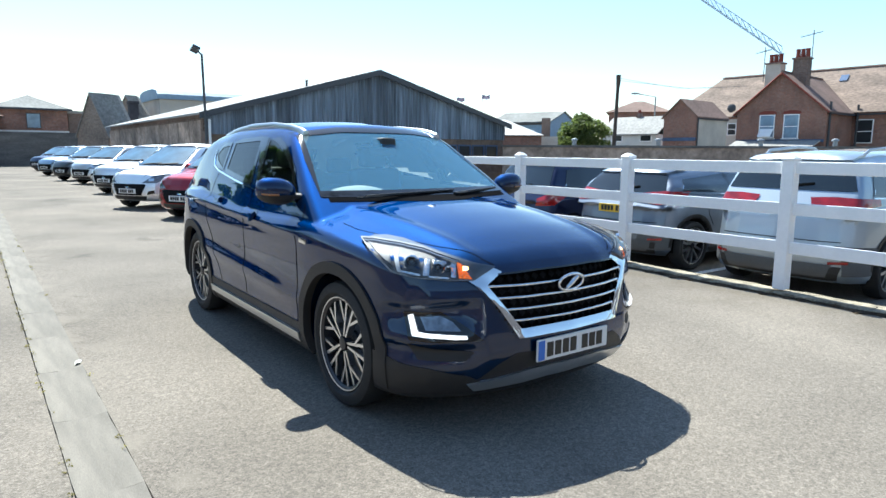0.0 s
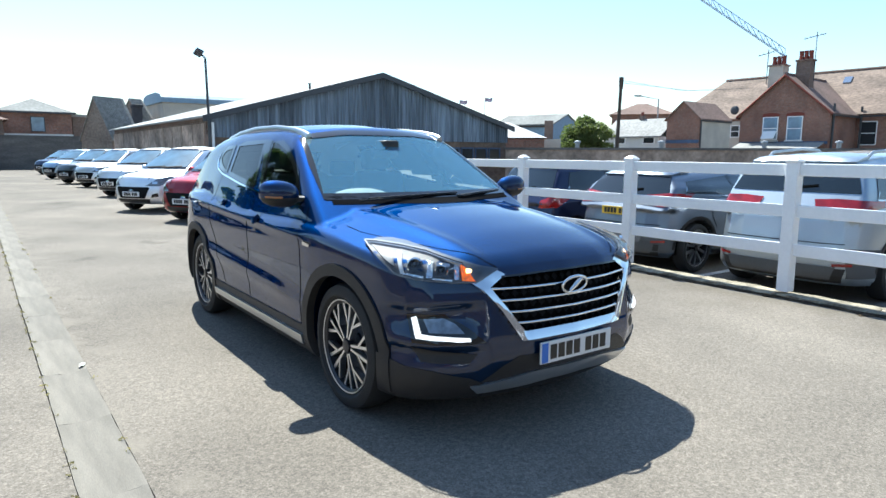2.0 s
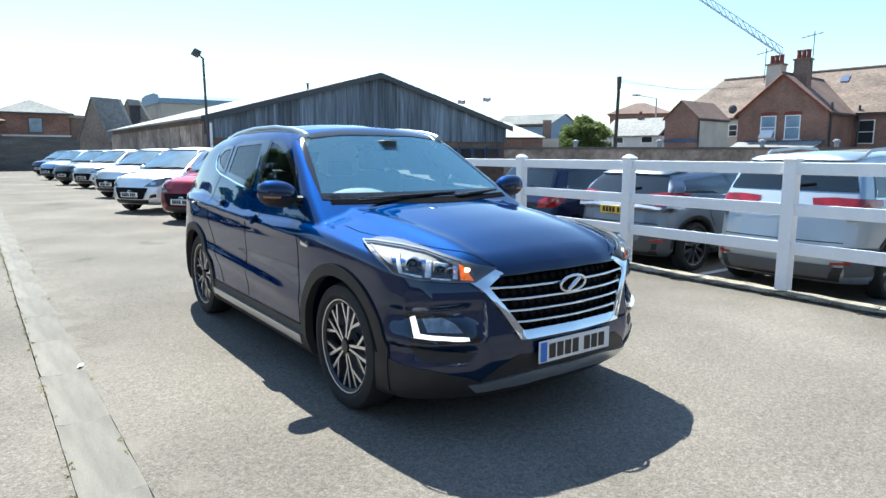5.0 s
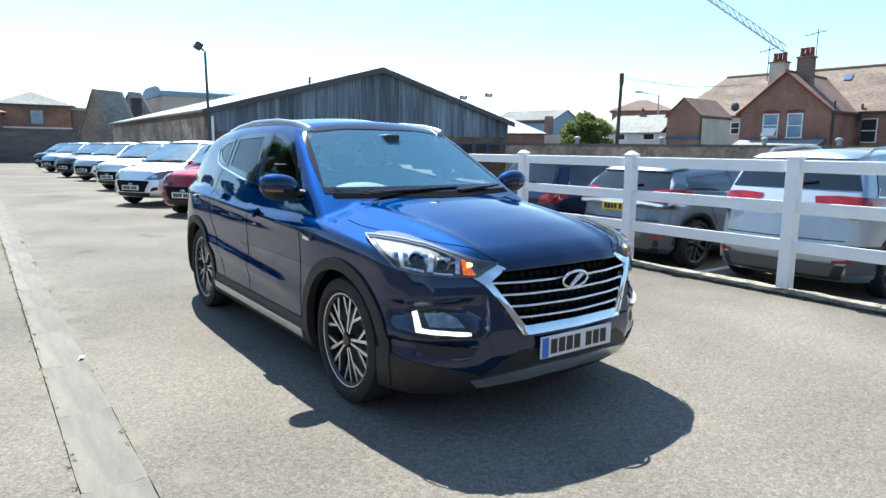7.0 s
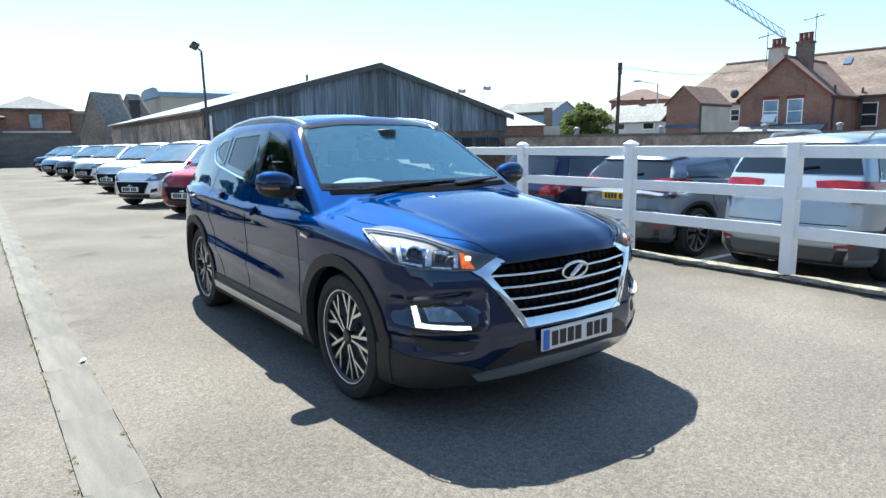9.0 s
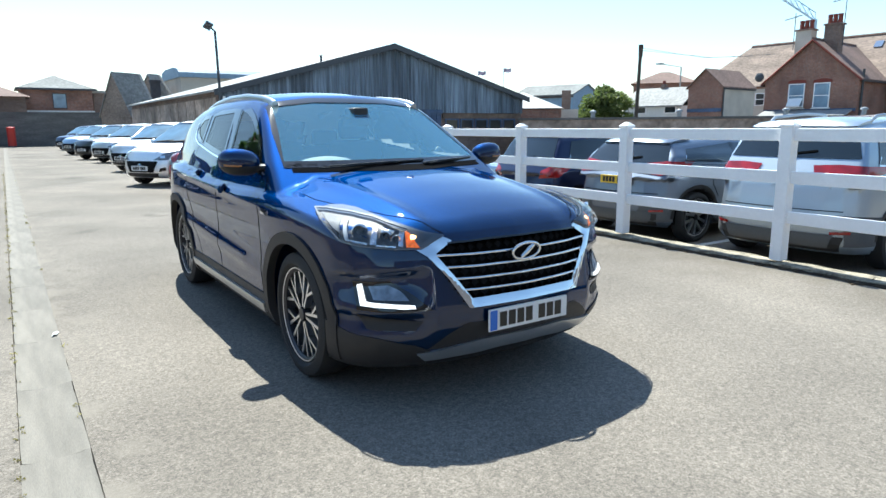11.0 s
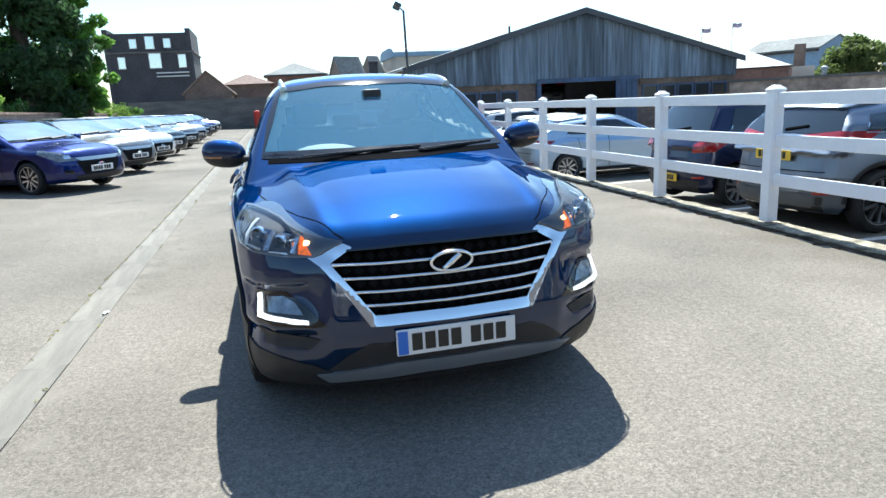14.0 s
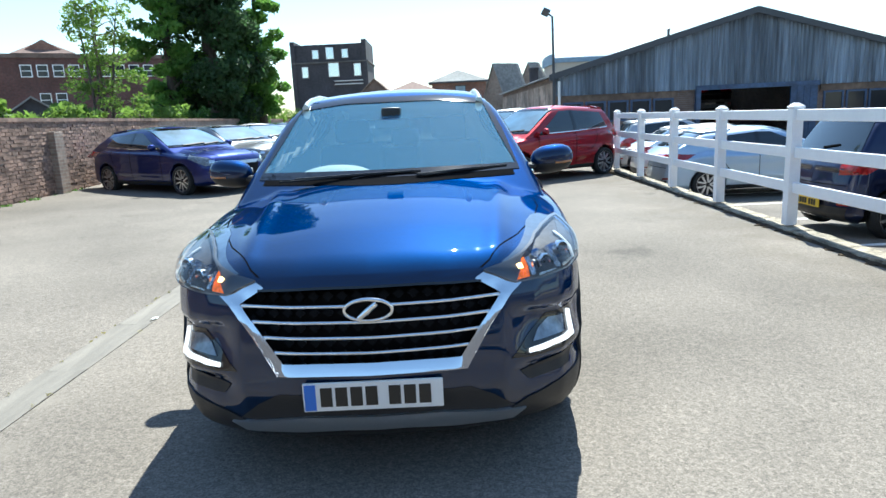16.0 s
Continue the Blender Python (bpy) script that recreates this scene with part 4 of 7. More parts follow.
    if clad:
        for view in ("right", "left"):
            for yc in (0.0, wb):
                part("arch_cladding", body.ring(view, yc, S["wheel"], S["arch"] - 0.01, S["arch"] + 0.055, 0, 180, 0.01, 0.02), "black_plastic", car, smooth=50)
            part("side_cladding", body.patch([(S["arch"] + 0.02, 0.29), (wb - S["arch"] - 0.02, 0.29), (wb - S["arch"] - 0.02, 0.47), (S["arch"] + 0.02, 0.45)], view, 0.008), "trim_grey", car, smooth=60)
            part("side_cladding", body.patch([(wb + S["arch"] + 0.02, 0.3), (wb + 0.72, 0.3), (wb + 0.76, 0.62), (wb + S["arch"] - 0.02, 0.6)], view, 0.008), "trim_grey", car, smooth=60)
        part("bumper_band", body.patch([(-hw * 0.8, 0.5), (hw * 0.8, 0.5), (hw * 0.84, 0.6), (-hw * 0.84, 0.6)], "rear", 0.008), "black_plastic", car, smooth=60)
        part("bumper_guard", body.patch([(-hw * 0.6, 0.28), (hw * 0.6, 0.28), (hw * 0.66, 0.42), (-hw * 0.66, 0.42)], "rear", 0.014), "trim_grey", car, "satin lower bumper guard", 60)
        for s in (1, -1) if rails else ():
            part("roof_rail", tube(bmesh.new(), [(s * hw * 0.62, wy1 + 0.25, H - 0.06), (s * hw * 0.63, wy1 + 0.35, H + 0.0), (s * hw * 0.63, wb * 0.7, H + 0.015), (s * hw * 0.61, ry1 - 0.45, H - 0.03), (s * hw * 0.6, ry1 - 0.35, H - 0.08)], 0.018, 8), "satin_silver", car, smooth=60)
    part("tailgate_gap", body.strip([(-hw * 0.72, 0.66), (hw * 0.72, 0.66)], "rear", 0.01), "well_black", car)
    part("rear_wiper", body.strip([(0.02, rz0 + 0.06), (-hw * 0.3, rz0 + 0.1)], "rear", 0.02, 0.02, 0.015), "well_black", car)
    part("spoiler", body.strip([(-half * 0.84, rz1 - 0.015), (0, rz1 + 0.0), (half * 0.84, rz1 - 0.015)], "rear", 0.05, 0.035, 0.03), "car_paint", car, smooth=50)
    return car


def place(car, paint, x, y, heading, z=0.0, label="", master=None):
    """Stands a car with its front axle at (x, y); heading turns its nose from -y, in degrees."""
    m = pose(x, y, z, 0, 0, heading)
    c = car if master else copy_thing(car, m)
    c.matrix_basis = m
    if label:
        c["label"] = label
    for o in c.children_recursive:
        o.color = (*paint, 1)
        if min(paint) < 0.7 and o.data.materials[0].name == "car_paint":
            o.material_slots[0].link = "OBJECT"
            o.material_slots[0].material = M["car_metallic"]
    return c


# ---- the blue car ----
HERO = dict(
    fo=0.90, wb=2.67, ro=0.90, hw=0.925, height=1.645, belt=1.06, wheel=0.352, arch=0.400, floor=0.185, bow=0.30,
    front=[(0.14, -0.68), (0.21, -0.79), (0.30, -0.865), (0.43, -0.90), (0.52, -0.89), (0.62, -0.875), (0.74, -0.855), (0.84, -0.82), (0.92, -0.76), (1.02, -0.62)],
    nose=[(0, 0), (0.32, 0.018), (0.54, 0.065), (0.7, 0.135), (0.81, 0.205), (0.885, 0.305), (0.94, 0.44), (1.0, 0.82)],
    rear=[(0.2, 3.42), (0.32, 3.55), (0.5, 3.57), (0.75, 3.54), (1.0, 3.47), (1.2, 3.38)],
    tail=[(0, 0), (0.5, 0.03), (0.7, 0.08), (0.82, 0.16), (0.9, 0.27), (1.0, 0.6)],
    side=[(0.16, 0.92), (0.3, 0.972), (0.5, 0.982), (0.68, 0.99), (0.86, 1.0), (0.98, 0.985), (1.08, 0.955), (1.3, 0.82)],
    hood=[(-1.0, 0.83), (-0.83, 0.87), (-0.72, 0.925), (-0.5, 0.995), (-0.2, 1.05), (0.1, 1.09), (0.35, 1.115), (0.7, 1.13), (1.5, 1.14), (2.6, 1.18), (3.5, 1.16)],
    green=[(0.85, 0.985), (1.0, 0.96), (1.15, 0.895), (1.3, 0.815), (1.45, 0.735), (1.55, 0.675), (1.65, 0.60), (1.75, 0.52)],
    roof=[(0.8, 1.53), (1.1, 1.585), (1.5, 1.628), (1.9, 1.64), (2.4, 1.625), (2.9, 1.575), (3.3, 1.5)],
    taper=[(0.4, 0.955), (1.0, 0.985), (1.6, 1.0), (2.4, 0.985), (3.0, 0.93), (3.5, 0.85)],
    screen=((0.30, 1.10), (1.12, 1.58)), back=((3.12, 1.52), (3.42, 1.1)),
    lines=[(0.90, 0.045, 0.017, 0.030), (0.50, 0.05, 0.020, 0.06)], crown=0.155, crown_roof=0.045, edge=0.05, blend=0.015, ridges=[(0.50, 0.012, 0.05)])
SIDE_GLASS = [
    [(0.68, 1.125), (0.84, 1.27), (1.0, 1.365), (1.16, 1.44), (1.33, 1.485), (1.49, 1.49), (1.34, 1.15)],
    [(1.47, 1.165), (1.62, 1.494), (2.06, 1.485), (2.21, 1.465), (2.15, 1.235)],
    [(2.23, 1.25), (2.29, 1.46), (2.50, 1.45), (2.60, 1.37), (2.50, 1.30), (2.35, 1.26)],
]
SCREEN = [(-0.735, 1.137), (-0.35, 1.135), (0.35, 1.135), (0.735, 1.137), (0.672, 1.33), (0.60, 1.52), (0.3, 1.558), (-0.3, 1.558), (-0.60, 1.52), (-0.672, 1.33)]
BACK_GLASS = [(-0.52, 1.19), (0.52, 1.19), (0.45, 1.43), (-0.45, 1.43)]
GRILLE = [(-0.394, 0.825), (0.394, 0.825), (0.488, 0.765), (0.409, 0.663), (0.327, 0.549), (-0.327, 0.549), (-0.409, 0.663), (-0.488, 0.765)]
SURROUND = [(-0.569, 0.791), (-0.44, 0.842), (-0.394, 0.821), (-0.488, 0.765), (-0.409, 0.663), (-0.327, 0.549)]
SURROUND_OUT = [(-0.35, 0.507), (-0.444, 0.655), (-0.523, 0.757)]
FRONT_DOOR = [(0.50, 0.37), (0.47, 0.6), (0.45, 0.85), (0.55, 1.10), (0.76, 1.29), (0.92, 1.39), (1.09, 1.47), (1.3, 1.51), (1.55, 1.512), (1.38, 1.15), (1.36, 1.0), (1.36, 0.7), (1.39, 0.38)]
REAR_DOOR = [(1.40, 0.38), (1.37, 0.7), (1.37, 1.0), (1.39, 1.15), (1.56, 1.512), (2.06, 1.505), (2.26, 1.48), (2.22, 1.25), (2.30, 1.05), (2.22, 0.85), (2.10, 0.70), (2.0, 0.5), (1.95, 0.385)]
BONNET = [(-0.76, 0.40), (-0.755, 0.0), (-0.70, -0.25), (-0.595, -0.50), (-0.46, -0.72), (-0.40, -0.77), (-0.2, -0.79), (0.2, -0.79), (0.40, -0.77), (0.46, -0.72), (0.595, -0.50), (0.70, -0.25), (0.755, 0.0), (0.76, 0.40), (0.4, 0.30), (-0.4, 0.30)]
def bumper_form(x, y, z):
    """How far the front bumper's corner is drawn in between its two creases."""
    a = np.abs(x)
    z1 = 0.725 - 0.10 * (a - 0.5)

    def ease(v):
        v = np.clip(v, 0, 1)
        return v * v * (3 - 2 * v)

    side = ease((a - 0.50) / 0.12) * ease((-0.36 - y) / 0.15)
    upper = ease((z1 - z) / 0.06) * ease((z - 0.50) / 0.14)
    low = ease((0.505 - z) / 0.05) * ease((z - 0.36) / 0.1)
    return (0.036 * upper + 0.028 * low) * side


hero = Body(dict(HERO, arch=0.43), 0.02, (lambda f: lambda x, y, z: f(x, y, z) + bumper_form(x, y, z))(car_field(dict(HERO, arch=0.43))))
hero.bvh = Body(dict(HERO, arch=0.01), 0.025, (lambda f: lambda x, y, z: f(x, y, z) + bumper_form(x, y, z))(car_field(dict(HERO, arch=0.01)))).bvh  # outlines are laid on the skin before its arches are cut
for g in SIDE_GLASS:
    hero.hole(g, "right"), hero.hole(g, "left")
hero.hole(SCREEN, "front")
hero.hole(grown(GRILLE, 0.05), "front")
hero.hole(BACK_GLASS, "rear")
car = thing("car", "dark pearl blue five-door crossover car with chrome grille", "car")
regions = [("bonnet", BONNET, "top")] + [(n, p, v) for v in ("right", "left") for n, p in (("front_door", FRONT_DOOR), ("rear_door", REAR_DOOR))]
doors = {}
for key, bm in hero.pieces(regions).items():
    doors[key] = hero.normals(part(key if key == "body" else key[0], bm, "pearl_blue", car, "dark pearl blue painted metal"))


def lay(name, bm, material, parent=car, label="", curved=True):
    o = part(name, bm, material, parent, label, None if curved else 40)
    return hero.normals(o) if curved else o


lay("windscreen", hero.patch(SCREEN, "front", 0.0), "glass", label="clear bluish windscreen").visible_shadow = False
lay("windscreen_border", hero.strip(grown(SCREEN, -0.012) + grown(SCREEN, -0.012)[:2], "front", 0.036, 0.004), "gloss_black", label="black printed glass border")
lay("rear_window", hero.patch(grown(BACK_GLASS, 0.015), "rear", 0.0), "tint_glass").visible_shadow = False
lay("rear_window_border", hero.strip(BACK_GLASS + BACK_GLASS[:2], "rear", 0.055, 0.004), "gloss_black")
for view in ("right", "left"):
    for k, g in enumerate(SIDE_GLASS):
        owner = doors[("front_door", view)] if k == 0 else doors[("rear_door", view)] if k == 1 else car
        lay("side_window", hero.patch(g, view, 0.0), "clear_glass" if k == 0 else "tint_glass", owner, "clear side window" if k == 0 else "dark tinted side window").visible_shadow = False
        lay("window_seal", hero.strip(grown(g, -0.010) + grown(g, -0.010)[:2], view, 0.036, 0.004), "gloss_black", owner)
    lay("pillar_trim", hero.patch([(1.33, 1.16), (1.36, 1.165), (1.64, 1.50), (1.50, 1.50)], view, 0.006), "gloss_black")
    lay("window_strip", hero.strip([(2.63, 1.40), (2.60, 1.33), (2.5, 1.272), (2.3, 1.232), (1.8, 1.175), (1.33, 1.13), (0.85, 1.095), (0.62, 1.09)], view, 0.011, 0.010, 0.008), "chrome", label="chrome window trim strip", curved=False)
    for line in ([(0.50, 0.38), (0.47, 0.6), (0.45, 0.85), (0.53, 1.08)], [(1.395, 0.385), (1.365, 0.7), (1.365, 1.0), (1.385, 1.13)], [(1.955, 0.39), (2.005, 0.5), (2.105, 0.70), (2.225, 0.85), (2.305, 1.05), (2.30, 1.22)]):
        lay("door_gap", hero.strip(line, view, 0.009, 0.001), "well_black")
    for yc, a0, a1 in ((0.0, -22, 196), (2.67, -14, 204)):
        lay("arch_cladding", hero.ring(view, yc, 0.352, 0.398, 0.462, a0, a1, 0.012, 0.05), "black_plastic", label="black plastic wheel arch cladding", curved=False)
    lay("sill_cladding", hero.patch([(0.40, 0.19), (2.27, 0.19), (2.27, 0.385), (0.40, 0.375)], view, 0.006, 0.01), "black_plastic", label="black plastic sill cladding", curved=False)
    lay("sill_strip", hero.patch([(0.47, 0.262), (2.2, 0.275), (2.2, 0.325), (0.47, 0.318)], view, 0.022, 0.02), "satin_silver", label="satin silver sill strip", curved=False)
    for (y0, z0), (y1, z1), k in (((1.12, 0.958), (1.34, 0.982), "front_door"), ((1.93, 1.02), (2.16, 1.042), "rear_door")):
        lay("handle", hero.strip([(y0, z0), (y1, z1)], view, 0.034, 0.034, 0.022, step=0.02), "pearl_blue", doors[(k, view)], "body-coloured door handle", curved=False)
        lay("handle_cup", hero.patch([((y0 + y1) / 2 + 0.09 * math.cos(a), (z0 + z1) / 2 + 0.035 * math.sin(a)) for a in (2 * math.pi * q / 14 for q in range(14))], view, 0.002), "gloss_black", doors[(k, view)])
    lay("side_badge", hero.strip([(0.31, 0.885), (0.40, 0.892)], view, 0.03, 0.006, 0.004), "chrome", curved=False)
lay("bonnet_gap", hero.strip([(-0.757, 0.16), (-0.755, 0.0), (-0.70, -0.25), (-0.595, -0.50), (-0.46, -0.72), (-0.40, -0.772)], "top", 0.005, 0.001), "well_black")
lay("bonnet_gap", hero.strip([(0.757, 0.16), (0.755, 0.0), (0.70, -0.25), (0.595, -0.50), (0.46, -0.72), (0.40, -0.772)], "top", 0.005, 0.001), "well_black")
lay("cowl", hero.patch([(-0.70, 1.098), (0.70, 1.098), (0.69, 1.128), (0.35, 1.126), (-0.35, 1.126), (-0.69, 1.128)], "front", 0.003), "cowl_black", label="black plastic cowl", curved=False)

# grille
lay("grille_backing", hero.patch(grown(GRILLE, 0.085), "front", -0.075), "well_black", label="black grille recess")
for k, (x, z) in enumerate(((x, z) for z in (0.80, 0.735, 0.677, 0.62, 0.57) for x in np.arange(-0.44, 0.45, 0.055))):
    if abs(x) < 0.32 + (z - 0.549) * 0.7:
        lay("grille_mesh", hero.patch([(x - 0.022, z), (x, z - 0.02), (x + 0.022, z), (x, z + 0.02)], "front", -0.05, 0.008, step=0.05), "grille_black", curved=False)
for z, w in ((0.764, 0.487), (0.706, 0.447), (0.649, 0.405), (0.593, 0.362)):
    line = []
    for q in np.linspace(-w, w, 17):
        loc = hero.bvh.ray_cast(Vector((q, -3, z - 0.006 + 0.006 * (q / w) ** 2)), Vector((0, 1, 0)))[0]
        line.append(loc + Vector((0, -0.002, 0)))
    part("grille_bar", tube(bmesh.new(), line, 0.0072, 10), "chrome", car, "chrome grille bar", 60)
U = SURROUND + [(-a, b) for a, b in SURROUND[::-1]] + [(-a, b) for a, b in SURROUND_OUT[::-1]] + SURROUND_OUT
bm = hero.patch(U, "front", 0.022, 0.05, step=0.02)
edge_line = [Vector(p) for p in [(-0.60, 0.80)] + SURROUND_OUT[::-1] + mirrored(SURROUND_OUT) + [(0.60, 0.80)]]
for w in bm.verts:  # the trim slopes inward to the grille
    p = Vector((w.co.x, w.co.z))
    near = min((p - (a + (b - a) * max(0, min(1, (p - a).dot(b - a) / (b - a).length_squared)))).length for a, b in zip(edge_line, edge_line[1:]))
    w.co.y += 0.015 * min(1.0, near / 0.05) ** 1.2
part("grille_surround", bm, "chrome", car, "polished chrome grille surround", 30)
ring = bmesh.new()
loop = [(0.088 * math.cos(a), -0.876 - 0.01 * math.sin(a), 0.750 + 0.043 * math.sin(a)) for a in (2 * math.pi * k / 28 for k in range(29))]
tube(ring, loop, 0.0075, 8)
em = part("emblem", ring, "chrome", car, "oval chrome emblem", 60)
bar = bmesh.new()
tube(bar, [(-0.035, -0.878, 0.722), (0.0, -0.884, 0.750), (0.035, -0.888, 0.779)], [0.011, 0.014, 0.011], 8)
part("emblem_bar", bar, "chrome", em, smooth=60)
part("emblem_plate", lathe(bmesh.new(), [(0, 0), (0, 0.04)], 24, "y"), "well_black", em).matrix_basis = Matrix.Translation((0, -0.868, 0.750)) @ Matrix.Diagonal((2.1, 1, 1, 1))

lay("grille_lip", hero.strip([(-0.43, 0.838), (-0.2, 0.843), (0.2, 0.843), (0.43, 0.838)], "front", 0.04, 0.007, 0.03), "pearl_blue", label="body-coloured lip above the grille", curved=False)
lay("grille_edge", hero.strip([(-0.42, 0.8165), (-0.2, 0.822), (0.2, 0.822), (0.42, 0.8165)], "front", 0.008, 0.010, 0.02), "gloss_black", curved=False)

# lamps at the front corners
HEAD = [(-0.815, -0.15, 0.943), (-0.775, -0.21, 0.944), (-0.713, -0.367, 0.935), (-0.663, -0.497, 0.921), (-0.582, -0.668, 0.880), (-0.431, -0.764, 0.846), (-0.549, -0.749, 0.795), (-0.653, -0.695, 0.797), (-0.775, -0.588, 0.81), (-0.829, -0.487, 0.828), (-0.845, -0.393, 0.872)]
BLADE = [(-0.80, -0.193, 0.939), (-0.783, -0.383, 0.911), (-0.825, -0.46, 0.863), (-0.832, -0.415, 0.877), (-0.831, -0.342, 0.901)]
BROW = [(-0.815, -0.15, 0.944), (-0.736, -0.15, 0.965), (-0.684, -0.205, 0.968), (-0.648, -0.30, 0.96), (-0.619, -0.458, 0.936), (-0.553, -0.652, 0.895), (-0.50, -0.715, 0.872), (-0.515, -0.72, 0.863), (-0.582, -0.668, 0.879), (-0.663, -0.497, 0.920), (-0.713, -0.367, 0.934), (-0.775, -0.21, 0.943)]
AMBER = [(-0.592, -0.68, 0.868), (-0.485, -0.758, 0.835), (-0.543, -0.75, 0.80), (-0.606, -0.716, 0.806)]
CELLS = [[(-0.72, -0.59, 0.888), (-0.70, -0.61, 0.886), (-0.70, -0.61, 0.82), (-0.72, -0.59, 0.82)],
         [(-0.69, -0.62, 0.884), (-0.64, -0.66, 0.876), (-0.64, -0.66, 0.862), (-0.69, -0.62, 0.868)],
         [(-0.70, -0.61, 0.818), (-0.63, -0.67, 0.812), (-0.63, -0.67, 0.804), (-0.70, -0.61, 0.812)],
         [(-0.625, -0.675, 0.872), (-0.605, -0.69, 0.866), (-0.605, -0.69, 0.81), (-0.62, -0.675, 0.812)],
         [(-0.80, -0.50, 0.838), (-0.73, -0.58, 0.826), (-0.73, -0.58, 0.817), (-0.80, -0.50, 0.829)]]
LIGHT_BAR = [(-0.770, -0.40, 0.915), (-0.758, -0.42, 0.915), (-0.803, -0.523, 0.832), (-0.815, -0.51, 0.83)]
BULB = [(-0.578, -0.705, 0.852), (-0.556, -0.72, 0.849), (-0.558, -0.72, 0.836), (-0.58, -0.71, 0.836)]
DRL = [(-0.809, -0.583, 0.620), (-0.794, -0.603, 0.629), (-0.784, -0.633, 0.550), (-0.599, -0.775, 0.535), (-0.597, -0.778, 0.519), (-0.800, -0.612, 0.529)]
FOG = [(-0.772, -0.631, 0.62), (-0.707, -0.698, 0.627), (-0.658, -0.735, 0.600), (-0.623, -0.762, 0.555), (-0.758, -0.661, 0.559)]
FOGBOX = [(-0.825, -0.56, 0.638), (-0.70, -0.70, 0.645), (-0.60, -0.775, 0.575), (-0.52, -0.81, 0.512), (-0.62, -0.77, 0.503), (-0.815, -0.60, 0.508)]
SCOOP = [(-0.815, -0.585, 0.488), (-0.70, -0.72, 0.47), (-0.568, -0.798, 0.454), (-0.605, -0.78, 0.410), (-0.79, -0.638, 0.414)]
CLAD = [(-0.87, -0.36, 0.42), (-0.83, -0.55, 0.385), (-0.749, -0.68, 0.375), (-0.60, -0.775, 0.335), (-0.53, -0.8, 0.30), (-0.52, -0.78, 0.19), (-0.7, -0.62, 0.19), (-0.87, -0.36, 0.19)]
for s in (1, -1):
    flip = [lambda p: p, lambda p: [(-x, y, z) for x, y, z in p]][s < 0]
    turn = -40 * s
    head = lay("headlamp", hero.patch3(flip(HEAD), turn, 0.002), "lamp_dark", label="clear headlamp with chrome reflectors")
    lay("lamp_blade", hero.patch3(flip(BLADE), turn, 0.006, 0.004), "lamp_grey", head, curved=False)
    lay("lamp_brow", hero.patch3(flip(BROW), turn, 0.003, 0.002), "bezel", head, curved=False)
    lay("indicator", hero.patch3(flip(AMBER), turn, 0.017, 0.012), "indicator", head, "lit orange indicator", curved=False)
    lay("indicator_bulb", hero.patch3(flip(BULB), turn, 0.020, 0.006, step=0.012), "lit_bulb", head, "glowing bulb", curved=False)
    for cell in CELLS:
        lay("reflector", hero.patch3(flip(cell), turn, 0.009, 0.006), "reflector", head, "chrome reflector", curved=False)
    lay("light_bar", hero.patch3(flip(LIGHT_BAR), turn, 0.013, 0.006), "light_guide", head, "frosted white light guide", curved=False)
    lay("lamp_rim", hero.strip([(Vector(p).dot(Matrix.Rotation(radians(turn), 3, "Z") @ Vector((1, 0, 0))), p[2]) for p in flip(HEAD + HEAD[:2])], "front", 0.005, 0.02, 0.008, turn=turn), "lamp_grey", head, curved=False)
    for x, y, z, r in ((-0.757, -0.541, 0.872, 0.040), (-0.672, -0.640, 0.852, 0.032), (-0.632, -0.672, 0.846, 0.020)):
        face = Matrix.Translation((x * s, y, z)) @ Matrix.Rotation(radians(turn - 90), 4, "Z")
        rim = lathe(bmesh.new(), [(0.0, r), (0.018, r), (0.021, r * 0.86), (-0.004, r * 0.55), (-0.008, 0.0)], 28)
        part("projector_ring", rim, "chrome", head, smooth=50).matrix_basis = face
        lens = lathe(bmesh.new(), [(0.0, r * 0.52), (0.014, r * 0.4), (0.019, 0.0)], 24)
        part("projector_lens", lens, "dark_glass", head, smooth=60).matrix_basis = face
    lay("lamp_cover", hero.patch3(flip(HEAD), turn, 0.026), "lamp_glass", head).visible_shadow = False
    fogbox = lay("fog_lamp", hero.patch3(flip(FOGBOX), turn, 0.003), "gloss_black", label="fog lamp with white light strip")
    lay("light_strip", hero.patch3(flip(DRL), turn, 0.012, 0.008), "led", fogbox, "white daytime light strip", curved=False)
    lay("fog_lens", hero.patch3(flip(FOG), turn, 0.007, 0.004), "fog_glass", fogbox, curved=False)
    lay("bumper_scoop", hero.patch3(flip(SCOOP), turn, 0.003), "black_plastic")
    lay("bumper_cladding", hero.patch3(flip(CLAD), turn, 0.006, 0.01), "black_plastic", label="black plastic lower bumper", curved=False)
lay("air_intake", hero.patch([(-0.54, 0.31), (-0.45, 0.385), (-0.36, 0.432), (0.36, 0.432), (0.45, 0.385), (0.54, 0.31)], "front", 0.003), "black_plastic", label="black lower air intake")
lay("skid_plate", hero.patch([(-0.58, 0.292), (-0.265, 0.338), (0.265, 0.338), (0.58, 0.292), (0.53, 0.248), (0.12, 0.272), (-0.12, 0.272), (-0.53, 0.248)], "front", 0.014, 0.02), "satin_silver", label="satin silver skid plate", curved=False)
lay("bumper_lip", hero.patch([(-0.56, 0.25), (-0.12, 0.275), (0.12, 0.275), (0.56, 0.25), (0.56, 0.19), (-0.56, 0.19)], "front", 0.005, 0.01), "black_plastic", curved=False)
number_plate(car, (0, -0.905, 0.432), 0, "plate_white")

